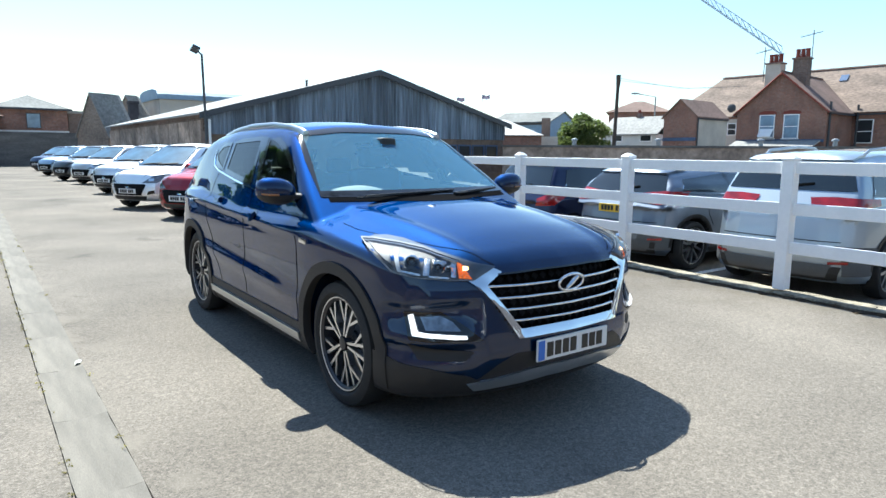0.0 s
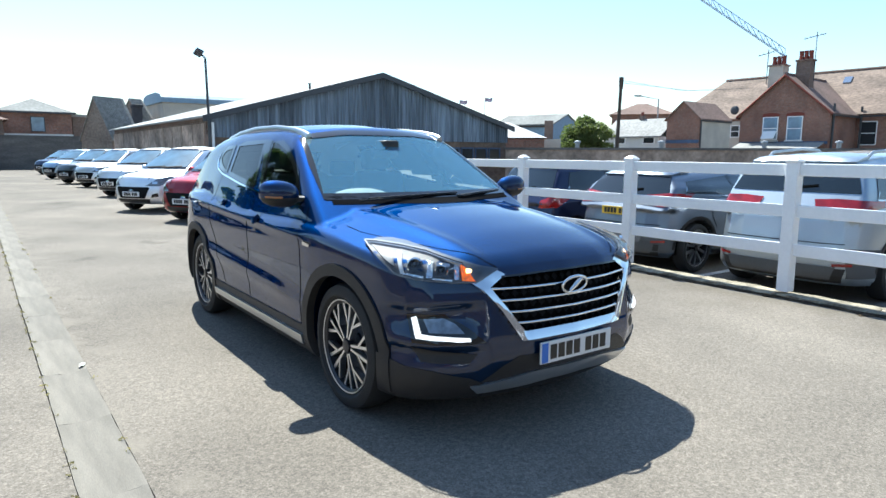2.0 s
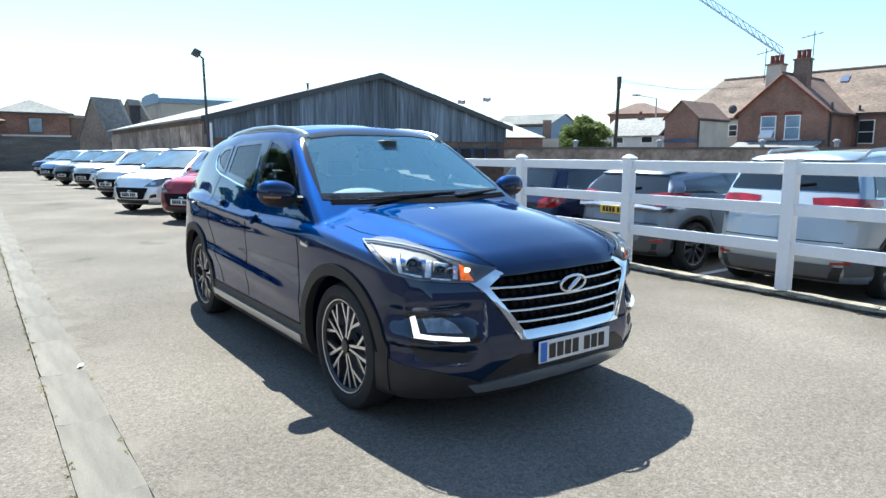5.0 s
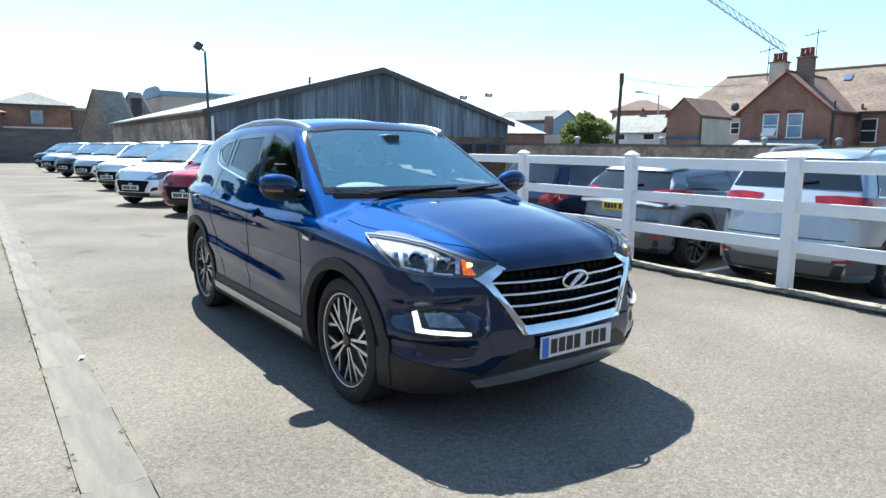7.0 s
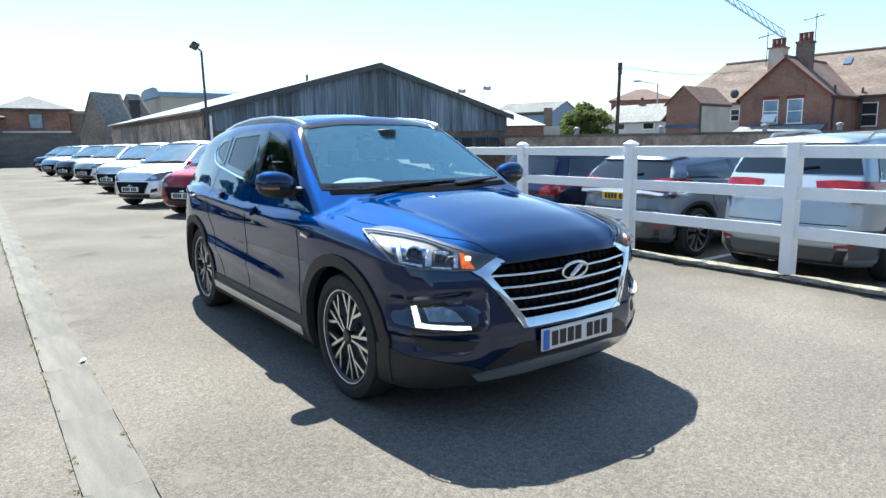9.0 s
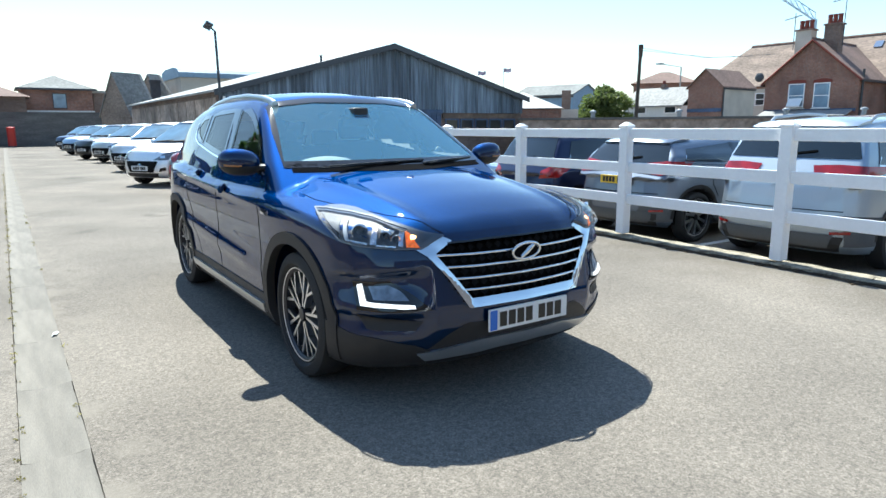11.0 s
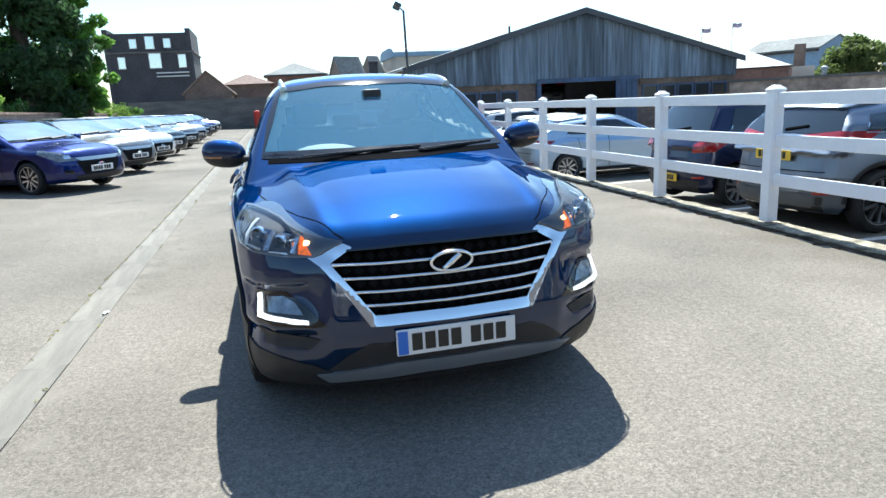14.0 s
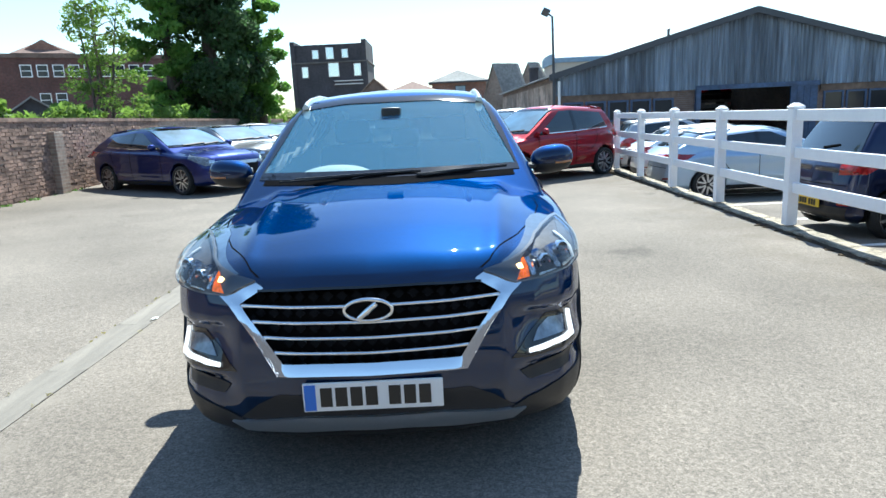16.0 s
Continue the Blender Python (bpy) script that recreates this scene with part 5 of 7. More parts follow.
# mirrors, rails, wipers
for s in (-1, 1):
    shell = bmesh.new()
    bmesh.ops.create_uvsphere(shell, u_segments=28, v_segments=18, radius=1)
    for w in shell.verts:
        p = w.co
        w.co = Vector((math.copysign(abs(p.x) ** 0.8, p.x) * 0.125, math.copysign(abs(p.y) ** 0.9, p.y) * (0.085 if p.y < 0 else 0.05), math.copysign(abs(p.z) ** 0.85, p.z) * 0.082))
        w.co.z += 0.012 * (-s * w.co.x / 0.125) * -1
    low = shell.copy()
    bmesh.ops.bisect_plane(shell, geom=shell.verts[:] + shell.edges[:] + shell.faces[:], plane_co=(0, 0, -0.022), plane_no=(0, 0, 1), clear_inner=True)
    bmesh.ops.bisect_plane(low, geom=low.verts[:] + low.edges[:] + low.faces[:], plane_co=(0, 0, -0.022), plane_no=(0, 0, 1), clear_outer=True)
    mirror = part("mirror", shell, "pearl_blue", car, "dark blue door mirror with black underside", 60)
    mirror.location = (s * 0.945, 0.69, 1.158)
    part("mirror_base", low, "black_plastic", mirror, smooth=60)
    part("mirror_indicator", tube(bmesh.new(), [(s * 0.01, -0.083, -0.018), (s * 0.06, -0.076, -0.016), (s * 0.105, -0.05, -0.012)], 0.007, 8), "amber", mirror)
    part("mirror_arm", tube(bmesh.new(), [(-s * 0.17, -0.05, -0.035), (-s * 0.06, -0.01, -0.03)], [0.035, 0.03], 12, 0.6), "black_plastic", mirror)
    part("mirror_glass", lathe(bmesh.new(), [(0.046, 0), (0.046, 0.06)], 24, "y"), "chrome", mirror).matrix_basis = Matrix.Diagonal((1.7, 1, 1.1, 1))
    rail = bmesh.new()
    tube(rail, [(s * 0.555, 1.10, 1.525), (s * 0.556, 1.17, 1.552), (s * 0.556, 1.32, 1.585), (s * 0.556, 1.65, 1.615), (s * 0.556, 2.1, 1.615), (s * 0.55, 2.5, 1.585), (s * 0.545, 2.78, 1.535), (s * 0.54, 2.86, 1.505)], [0.026, 0.022, 0.017, 0.015, 0.015, 0.016, 0.02, 0.022], 10, 1.9)
    bmesh.ops.translate(rail, vec=(0, 0, -0.026), verts=rail.verts)
    part("roof_rail", rail, "alloy", car, "bright silver roof rail", 60)
for a, b, c in (((-0.50, 0.36, 1.128), (-0.20, 0.345, 1.140), (0.18, 0.37, 1.150)), ((0.16, 0.33, 1.128), (0.42, 0.40, 1.142), (0.66, 0.50, 1.148))):
    wiper = part("wiper", tube(bmesh.new(), [a, b, c], [0.012, 0.009, 0.006], 6), "black_plastic", car, "black windscreen wiper")
    part("blade", tube(bmesh.new(), [Vector(b) * 2 - Vector(c) + Vector((0, 0.01, -0.006)), Vector(b) + Vector((0, 0.012, -0.008)), Vector(c) + Vector((0, 0.01, -0.006))], 0.006, 6), "rubber", wiper)

# wheels
FAN = ((-0.22, -0.16), (0.22, 0.16), (-0.19, -0.5, 0.5), (0.19, 0.5, 0.5))
for s in (-1, 1):
    for yc in (0, 2.67):
        wheel(car, (s * 0.775, yc, 0.352), 0.352, 0.225, s, 5, fan=FAN, thin=0.52, face="alloy_dark")
        liner = lathe(bmesh.new(), [(0.32 * -s, 0.0), (0.32 * -s, 0.44), (-0.03 * s, 0.435)], 40)
        bmesh.ops.translate(liner, vec=(s * 0.86, yc, 0.352), verts=liner.verts)
        trim_below(liner, 0.26)
        part("wheel_arch", liner, "well_black", car)

# cabin
inner = Body(HERO, 0.045, lambda x, y, z: np.maximum(np.maximum(hero.field(x, y, z) + 0.035, 0.45 - z), 0.58 - y))
inner.holes = [(grown(p, 0.05), v) for p, v in hero.holes]
lining = inner.mesh()
part("cabin_lining", lining, "headlining", car, "pale grey cabin lining", 60)
dash = bmesh.new()
prism(dash, [(0.46, 0.8), (0.47, 1.085), (0.72, 1.11), (0.92, 1.08), (0.98, 0.98), (0.93, 0.75)], "x", -0.69, 0.69)
bmesh.ops.bevel(dash, geom=dash.edges[:], offset=0.02, segments=2, affect="EDGES")
dash_ob = part("dashboard", dash, "dash_grey", car, "grey dashboard top", 40)
hump = bmesh.new()
bmesh.ops.create_uvsphere(hump, u_segments=24, v_segments=14, radius=1)
bmesh.ops.transform(hump, matrix=Matrix.Translation((-0.34, 0.76, 1.09)) @ Matrix.Diagonal((0.24, 0.16, 0.085, 1)), verts=hump.verts)
part("binnacle", hump, "dash_grey", dash_ob, smooth=60)
steer = bmesh.new()
tube(steer, [(0.185 * math.cos(a), 0, 0.185 * math.sin(a)) for a in (2 * math.pi * k / 24 for k in range(25))], 0.016, 8)
box(steer, -0.17, 0.17, -0.01, 0.02, -0.03, 0.03, 0.01)
box(steer, -0.03, 0.03, -0.01, 0.02, -0.17, 0.0, 0.01)
part("steering_wheel", steer, "trim_black", car, "black steering wheel", 50).matrix_basis = Matrix.Translation((-0.36, 1.02, 0.99)) @ Matrix.Rotation(radians(-25), 4, "X")
for x in (-0.36, 0.36):
    seat = part("seat", box(bmesh.new(), x - 0.25, x + 0.25, 1.1, 1.62, 0.55, 0.75, 0.06), "seat_cloth", car, "dark cloth front seat", 50)
    back = box(bmesh.new(), -0.24, 0.24, -0.06, 0.06, 0.0, 0.60, 0.05)
    part("backrest", back, "seat_cloth", seat, smooth=50).matrix_basis = Matrix.Translation((x, 1.58, 0.68)) @ Matrix.Rotation(radians(-16), 4, "X")
    hr = box(bmesh.new(), -0.13, 0.13, -0.05, 0.05, 0.0, 0.17, 0.04)
    part("headrest", hr, "seat_cloth", seat, smooth=50).matrix_basis = Matrix.Translation((x, 1.76, 1.27)) @ Matrix.Rotation(radians(-12), 4, "X")
bench = part("rear_seat", box(bmesh.new(), -0.62, 0.62, 2.25, 2.5, 0.6, 1.2, 0.06), "seat_cloth", car, "dark cloth rear bench", 50)
for x in (-0.4, 0.0, 0.4):
    part("headrest", box(bmesh.new(), x - 0.12, x + 0.12, 2.42, 2.52, 1.2, 1.34, 0.03), "seat_cloth", bench, smooth=50)
part("inner_mirror", box(bmesh.new(), -0.11, 0.11, 0.98, 1.02, 1.37, 1.43, 0.015), "trim_black", car, "black rear-view mirror", 50)
part("sensor_box", box(bmesh.new(), -0.06, 0.06, 0.90, 1.05, 1.43, 1.50, 0.015), "trim_black", car, smooth=50)


# ---- ground ----
def low_z(y):
    """Height of the lower yard beyond the fence, which falls away from the camera."""
    return -0.18 - 0.05 * max(0.0, min(6.0, y - 3.5)) + 0.075 * max(0.0, min(4.0, y - 16.0))


def ground_z(x):
    return -0.18 if x > 4.3 else max(0.0, 0.025 * (-2.2 - x))


bm = bmesh.new()
xs = [-900, -60, -30, -12, -9, -6, -4, -2.21, -2.205, -1.955, -1.95, 0, 2, 4.0, 4.12, 4.121, 12, 30, 60, 900]
ys = [-900, -60, -20, -8, -4, 0, 3.5, 6.5, 9.5, 13, 16, 20, 30, 45, 60, 100, 900]
grid = [[bm.verts.new((x, y, -0.025 if x in (-2.205, -1.955) else low_z(y) if x > 4.12 else ground_z(max(x, -12)))) for y in ys] for x in xs]
for i in range(len(xs) - 1):
    for j in range(len(ys) - 1):
        bm.faces.new((grid[i][j], grid[i + 1][j], grid[i + 1][j + 1], grid[i][j + 1]))
ground = tagged(part("ground", bm, "asphalt"), "pale sun-bleached grey asphalt of the yard", "ground", kind="structure")

# drain channel of concrete slabs along the yard
gutter = tagged(new("drain_channel"), "shallow dished concrete drain channel across the yard", "drain", kind="structure")
y, k = -14.0, 0
slab_mesh = []
for v in range(5):
    rnd = random.Random(v)
    bm = bmesh.new()
    prof = [(-0.126, 0.003), (-0.09, -0.003), (-0.03, -0.008), (0.03, -0.008), (0.09, -0.003), (0.126, 0.004)]
    rows = []
    for yy in np.linspace(0.001, 0.914, 7):
        rows.append([bm.verts.new((x + rnd.uniform(-1, 1) * (0.003 if abs(x) > 0.12 else 0), yy, z + rnd.uniform(-1, 1) * 0.001)) for x, z in prof])
    for a, b in zip(rows, rows[1:]):
        for i in range(len(prof) - 1):
            bm.faces.new((a[i], a[i + 1], b[i + 1], b[i]))
    rim = [e for e in bm.edges if len(e.link_faces) == 1]
    skirt = bmesh.ops.extrude_edge_only(bm, edges=rim)["geom"]
    for w in skirt:
        if isinstance(w, bmesh.types.BMVert):
            w.co.z -= 0.03
    bmesh.ops.recalc_face_normals(bm, faces=bm.faces)
    if sum(f.normal.z for f in bm.faces) < 0:
        bmesh.ops.reverse_faces(bm, faces=bm.faces)
    me = bpy.data.meshes.new("slab")
    bm.to_mesh(me)
    bm.free()
    me.materials.append(M["drain_concrete"])
    slab_mesh.append(me)
while y < 60:
    o = new("slab", slab_mesh[k % 5])
    o.parent = gutter
    o.location = (-2.08 + 0.0018 * y, y, 0.0)
    y, k = y + 0.915, k + 1

# ---- fence on its kerb ----
FX0, FDX = 4.09, 0.028


def fence_x(y):
    return FX0 + FDX * y


fence_turn = -math.degrees(math.atan(FDX))
fence = thing("fence", "white painted post and rail fence with three rails", "fence")
post_y = [0.03 + 2.0 * k for k in range(-5, 7)]
bm = box(bmesh.new(), -0.06, 0.06, -0.06, 0.06, 0, 1.285, 0.006)
box(bm, -0.07, 0.07, -0.07, 0.07, 1.285, 1.312, 0.008)
top = bmesh.new()
bmesh.ops.create_cone(top, cap_ends=True, segments=4, radius1=0.088, radius2=0.03, depth=0.035)
join(bm, top, Matrix.Translation((0, 0, 1.329)) @ Matrix.Rotation(math.pi / 4, 4, "Z"))
post_mesh = part("post", bm, "white_paint", fence)
rail_bm = box(bmesh.new(), -0.022, 0.022, 0.055, 1.945, -0.06, 0.06, 0.008)
rail_mesh = part("rail", rail_bm, "white_paint", fence)
for k, y in enumerate(post_y):
    p = post_mesh if k == 0 else new("post", post_mesh.data)
    p.parent = fence
    p.matrix_basis = pose(fence_x(y), y, 0.055, 0, 0, fence_turn)
    if k == len(post_y) - 1:
        break
    for n, z in enumerate((0.405, 0.79, 1.195)):
        r = rail_mesh if k == n == 0 else new("rail", rail_mesh.data)
        r.parent = fence
        r.matrix_basis = pose(fence_x(y), y, 0.075 + z, 0, 0, fence_turn)

kerb = tagged(new("kerb"), "worn low concrete kerb under the fence", "kerb", kind="structure")
kerb_meshes = []
for v in range(4):
    rnd = random.Random(40 + v)
    bm = box(bmesh.new(), -0.115, 0.115, 0.004, 0.911, -0.2, 0.04)
    bmesh.ops.subdivide_edges(bm, edges=bm.edges[:], cuts=5, use_grid_fill=True)
    for w in bm.verts:
        near = w.co.x < -0.09 and w.co.z > 0.02
        w.co += Vector((rnd.uniform(-0.3, 1) * (3 if near else 1), 0, rnd.uniform(-1, 0.4) * (2.5 if near else 1))) * 0.009
    me = bpy.data.meshes.new("kerb_stone")
    bm.to_mesh(me)
    bm.free()
    me.materials.append(M["kerb"])
    kerb_meshes.append(me)
soil_bm = bmesh.new()
soil_rnd = random.Random(12)
soil_rows = []
for k in range(330):
    y = -10 + 0.075 * k
    inner, outer = fence_x(y) - 0.10, fence_x(y) - 0.125 - soil_rnd.uniform(0.0, 0.03) - soil_rnd.random() ** 4 * 0.10 - 0.035 * math.sin(y * 1.7) ** 2
    zz = 0.012 + soil_rnd.uniform(0.0, 0.012)
    soil_rows.append([soil_bm.verts.new(c) for c in ((outer, y, -0.004), (outer + 0.015, y, zz * 0.5), (inner - 0.015, y, zz), (inner, y, -0.004))])
for a, b in zip(soil_rows, soil_rows[1:]):
    for i in range(3):
        soil_bm.faces.new((a[i], a[i + 1], b[i + 1], b[i]))
tagged(part("kerb_gap", soil_bm, "soil"), "dark crumbling joint along the kerb", "dirt", kind="stuff")
for k in range(27):
    y = -10 + 0.915 * k
    o = new("kerb_stone", kerb_meshes[k % 4])
    o.parent = kerb
    o.matrix_basis = pose(fence_x(y), y, 0, 0, 0, fence_turn)

# ---- parked cars ----
hatch = spec(0.74, 2.43, 0.62, 0.84, 1.57, 0.86, 0.98, ((0.12, 0.99), (0.98, 1.51)), ((2.62, 1.47), (2.90, 1.02)), wheel=0.30)
saloon = spec(0.88, 2.70, 0.89, 0.91, 1.45, 0.82, 0.96, ((0.25, 0.97), (1.2, 1.40)), ((2.75, 1.36), (3.38, 1.03)), wheel=0.31)
suv = spec(0.88, 2.64, 0.85, 0.91, 1.66, 0.97, 1.05, ((0.28, 1.07), (1.05, 1.57)), ((3.08, 1.54), (3.28, 1.16)), wheel=0.345)
LAMP = [(0.40, 0.63), (0.62, 0.63), (0.82, 0.78), (0.80, 0.85), (0.58, 0.79)]
GRL = [(-0.38, 0.345), (0.38, 0.345), (0.50, 0.585), (0.46, 0.605), (-0.46, 0.605), (-0.50, 0.585)]
row = "cars parked in the yard"
BAND = [(-0.42, 0.60), (0.42, 0.60), (0.52, 0.665), (-0.52, 0.665)]
hatch_car = parked_car("car", "small hatchback parked in the yard row", hatch, row, LAMP, [(0.5, 3.0, 0.78), (0.78, 2.85, 0.8), (0.83, 2.6, 0.95), (0.74, 2.75, 1.04), (0.52, 2.98, 0.9)], GRL)
saloon_car = parked_car("car", "sleek fastback saloon car", saloon, row, [(a * 1.08, b - 0.02) for a, b in LAMP], [(0.3, 3.5, 0.86), (0.75, 3.4, 0.78), (0.86, 3.1, 0.84), (0.86, 3.0, 0.92), (0.7, 3.4, 0.95), (0.3, 3.5, 0.93)], GRL, band=BAND)
suv_car = parked_car("car", "tall sport utility car", suv, row, [(a * 1.05, b + 0.06) for a, b in LAMP], [(0.40, 3.45, 1.02), (0.80, 3.35, 1.0), (0.90, 3.0, 1.04), (0.89, 3.0, 1.11), (0.62, 3.4, 1.13), (0.40, 3.45, 1.115)], [(a, b + 0.05) for a, b in GRL], clad=True)
crossover = spec(0.86, 2.57, 0.66, 0.89, 1.43, 0.90, 0.99, ((0.22, 1.0), (1.02, 1.36)), ((2.83, 1.33), (3.08, 1.02)), wheel=0.335)
crossover_car = parked_car("car", "grey crossover car", crossover, row, [(a * 1.03, b + 0.04) for a, b in LAMP], [(0.36, 3.28, 0.93), (0.74, 3.2, 0.90), (0.86, 2.85, 0.96), (0.87, 2.7, 1.07), (0.72, 3.05, 1.08), (0.40, 3.24, 1.03)], [(a, b + 0.03) for a, b in GRL], clad=True, rails=False)
WHITE, SILVER, GREY, RED, BLUE, NAVY, PALE = (0.9, 0.9, 0.91), (0.45, 0.47, 0.49), (0.12, 0.13, 0.14), (0.27, 0.004, 0.012), (0.001, 0.013, 0.125), (0.01, 0.018, 0.06), (0.42, 0.53, 0.66)


def nosed(car_, S, paint, x, y, heading, label, z=0.0, first=False):
    """Stands a car with the middle of its front bumper at (x, y)."""
    a = radians(heading)
    return place(car_, paint, x - math.sin(a) * S["fo"], y + math.cos(a) * S["fo"], heading, z, label, first)


def tailed(car_, S, paint, x, y, heading, label, first=False):
    a = radians(heading)
    d = S["wb"] + S["ro"]
    return place(car_, paint, x + math.sin(a) * d, y - math.cos(a) * d, heading, low_z(y), label, first)


# row with its backs to the fence
nosed(hatch_car, hatch, RED, 0.88, 10.3, -57, "dark red metallic hatchback parked at an angle", first=True)
for x, y, c, lab in ((0.5, 13.4, WHITE, "white hatchback parked in a slanting row"), (0.9, 19.3, WHITE, "white hatchback parked in a slanting row"), (1.05, 26.0, WHITE, "white hatchback parked in a slanting row"),
                     (0.75, 29.6, GREY, "dark grey hatchback parked in a slanting row"), (0.7, 36.2, PALE, "pale blue hatchback parked in a slanting row"), (0.9, 44.5, NAVY, "dark blue hatchback parked in a slanting row")):
    nosed(hatch_car, hatch, c, x, y, -58, lab)
# a white car and a building across the yard, which the bodywork mirrors
nosed(hatch_car, hatch, WHITE, -2.2, -9.3, 90, "white hatchback parked across the yard")
tagged(part("wall_across", boxed(-13, 26, -16.4, -16, 0, 5.5), "dark_clad"), "plain dark clad wall closing the yard", "wall", kind="structure")
# row along the brick wall
zl = 0.06
nosed(saloon_car, saloon, BLUE, -3.9, 10.6, 57, "bright blue fastback saloon parked beside the brick wall", zl, True)
for x, y, c, lab in ((-3.8, 14.1, (0.2, 0.21, 0.22), "grey saloon parked beside the brick wall"), (-3.72, 17.3, WHITE, "white saloon parked beside the brick wall"), (-3.8, 21.0, (0.02, 0.035, 0.05), "dark teal saloon parked beside the wall"),
                     (-3.8, 25.6, GREY, "grey saloon parked beside the wall"), (-3.9, 30.4, SILVER, "silver saloon parked beside the wall"), (-4.1, 35.4, NAVY, "dark blue saloon parked beside the wall"),
                     (-4.2, 41.4, BLUE, "blue saloon parked beside the wall"), (-4.3, 47.5, WHITE, "white saloon parked beside the wall")):
    nosed(saloon_car, saloon, c, x, y, 57, lab, zl)
# behind the fence, on slightly lower ground
tailed(suv_car, suv, (0.42, 0.48, 0.54), 4.8, 0.5, 90, "pale silver sport utility car, tail to the fence", True)
grey_car = tailed(crossover_car, crossover, (0.16, 0.19, 0.24), 4.78, 2.75, 90, "blue grey crossover car, tail to the fence")
number_plate(grey_car, (0, crossover["wb"] + crossover["ro"] - 0.02, 0.82), math.pi, "plate_yellow", False)
navy_car = tailed(hatch_car, hatch, NAVY, 4.98, 5.05, 90, "dark blue hatchback, tail to the fence")
number_plate(navy_car, (0, hatch["wb"] + hatch["ro"] + 0.005, 0.42), math.pi, "plate_yellow", False)
tailed(saloon_car, saloon, PALE, 4.85, 10.8, 88, "pale silver blue fastback saloon behind the fence")
tailed(saloon_car, saloon, WHITE, 5.3, 13.6, 88, "white saloon car behind the fence")
tailed(hatch_car, hatch, SILVER, 5.5, 16.4, 88, "silver hatchback behind the fence")
for y in (1.7, 3.9, 6.4, 8.8, 10.6, 13.6):
    tagged(part("bay_line", box(bmesh.new(), 4.6, 9.4, y - 0.05, y + 0.05, low_z(y) - 0.01, low_z(y) + 0.005), "line_paint"), "worn white painted bay line", "road marking", "bay lines", "structure")


# ---- buildings ----
def gable_wall(bm, x0, x1, y0, y1, z0, eave, ridge, axis="x"):
    """A solid house body with a gable at each end; the ridge runs along y (axis x: gables face along y)."""
    m = (x0 + x1) / 2
    prism(bm, [(x0, z0), (x1, z0), (x1, eave), (m, ridge), (x0, eave)], "y", y0, y1)
    return bm


def pitched_roof(bm, x0, x1, y0, y1, eave, ridge, over=0.3, thick=0.15):
    """Two roof slopes over a body whose ridge runs along y."""
    m = (x0 + x1) / 2
    k = (ridge - eave) / (m - x0)
    for s, xe in ((-1, x0 - over), (1, x1 + over)):
        ze = eave - k * over
        prism(bm, [(xe, ze + 0.02), (m, ridge + 0.02), (m, ridge + thick), (xe, ze + thick)], "y", y0 - over, y1 + over)
    return bm


def hip_roof(bm, x0, x1, y0, y1, eave, ridge, over=0.4):
    x0, x1, y0, y1 = x0 - over, x1 + over, y0 - over, y1 + over
    r = min(x1 - x0, y1 - y0) / 2
    if x1 - x0 > y1 - y0:
        a, b = (x0 + r, (y0 + y1) / 2, ridge), (x1 - r, (y0 + y1) / 2, ridge)
    else:
        a, b = ((x0 + x1) / 2, y0 + r, ridge), ((x0 + x1) / 2, y1 - r, ridge)
    c = [bm.verts.new(p) for p in ((x0, y0, eave), (x1, y0, eave), (x1, y1, eave), (x0, y1, eave))]
    if x1 - x0 > y1 - y0:
        p, q = bm.verts.new(a), bm.verts.new(b)
        bm.faces.new((c[0], c[1], q, p)), bm.faces.new((c[1], c[2], q)), bm.faces.new((c[2], c[3], p, q)), bm.faces.new((c[3], c[0], p))
    else:
        p, q = bm.verts.new(a), bm.verts.new(b)
        bm.faces.new((c[0], c[1], p)), bm.faces.new((c[1], c[2], q, p)), bm.faces.new((c[2], c[3], q)), bm.faces.new((c[3], c[0], p, q))
    bm.faces.new(c[::-1])
    return bm


def window(parent, x, y, z, w, h, rz, frame_="white_paint", bars=1, pane="pane_dark"):
    """A sash window set on a wall: the outer face looks along -y before it is turned by rz degrees."""
    bm = bmesh.new()
    t = 0.07
    for a in ((-w / 2, w / 2, -0.05, 0.03, h - t, h), (-w / 2, w / 2, -0.07, 0.03, 0, t), (-w / 2, -w / 2 + t, -0.05, 0.03, t, h - t), (w / 2 - t, w / 2, -0.05, 0.03, t, h - t)):
        box(bm, *a)
    for k in range(bars):
        zz = h * (k + 1) / (bars + 1)
        box(bm, -w / 2 + t, w / 2 - t, -0.04, 0.03, zz - 0.03, zz + 0.03)
    f = part("window", bm, frame_, parent, "white framed sash window" if frame_ == "white_paint" else "")
    f.matrix_basis = pose(x, y, z, 0, 0, rz)
    part("pane", boxed(-w / 2 + t, w / 2 - t, -0.02, 0.0, t, h - t), pane, f)
    return f


# long shed with a corrugated gable
BX0, BX1, BY, BZ, BR = 4.72, 19.35, 21.5, 2.72, 4.72
barn = thing("shed", "long dark corrugated metal shed with a low gable roof", "shed")
for a in ((BX0, 10.1, BY + 0.1, BY + 0.4, -0.3, 2.1), (14.25, BX1, BY + 0.1, BY + 0.4, -0.3, 2.1), (BX0, BX0 + 0.3, BY + 0.4, 41, -0.3, BZ), (BX1 - 0.3, BX1, BY + 0.4, 41, -0.3, BZ), (BX0 + 0.3, BX1 - 0.3, 40.7, 41, 0, BZ)):
    part("wall", boxed(*a), "brown_brick", barn, "soot-dark brick lower wall")
MID = (BX0 + BX1) / 2
nsheet = 16
wsheet = (BX1 - BX0) / nsheet
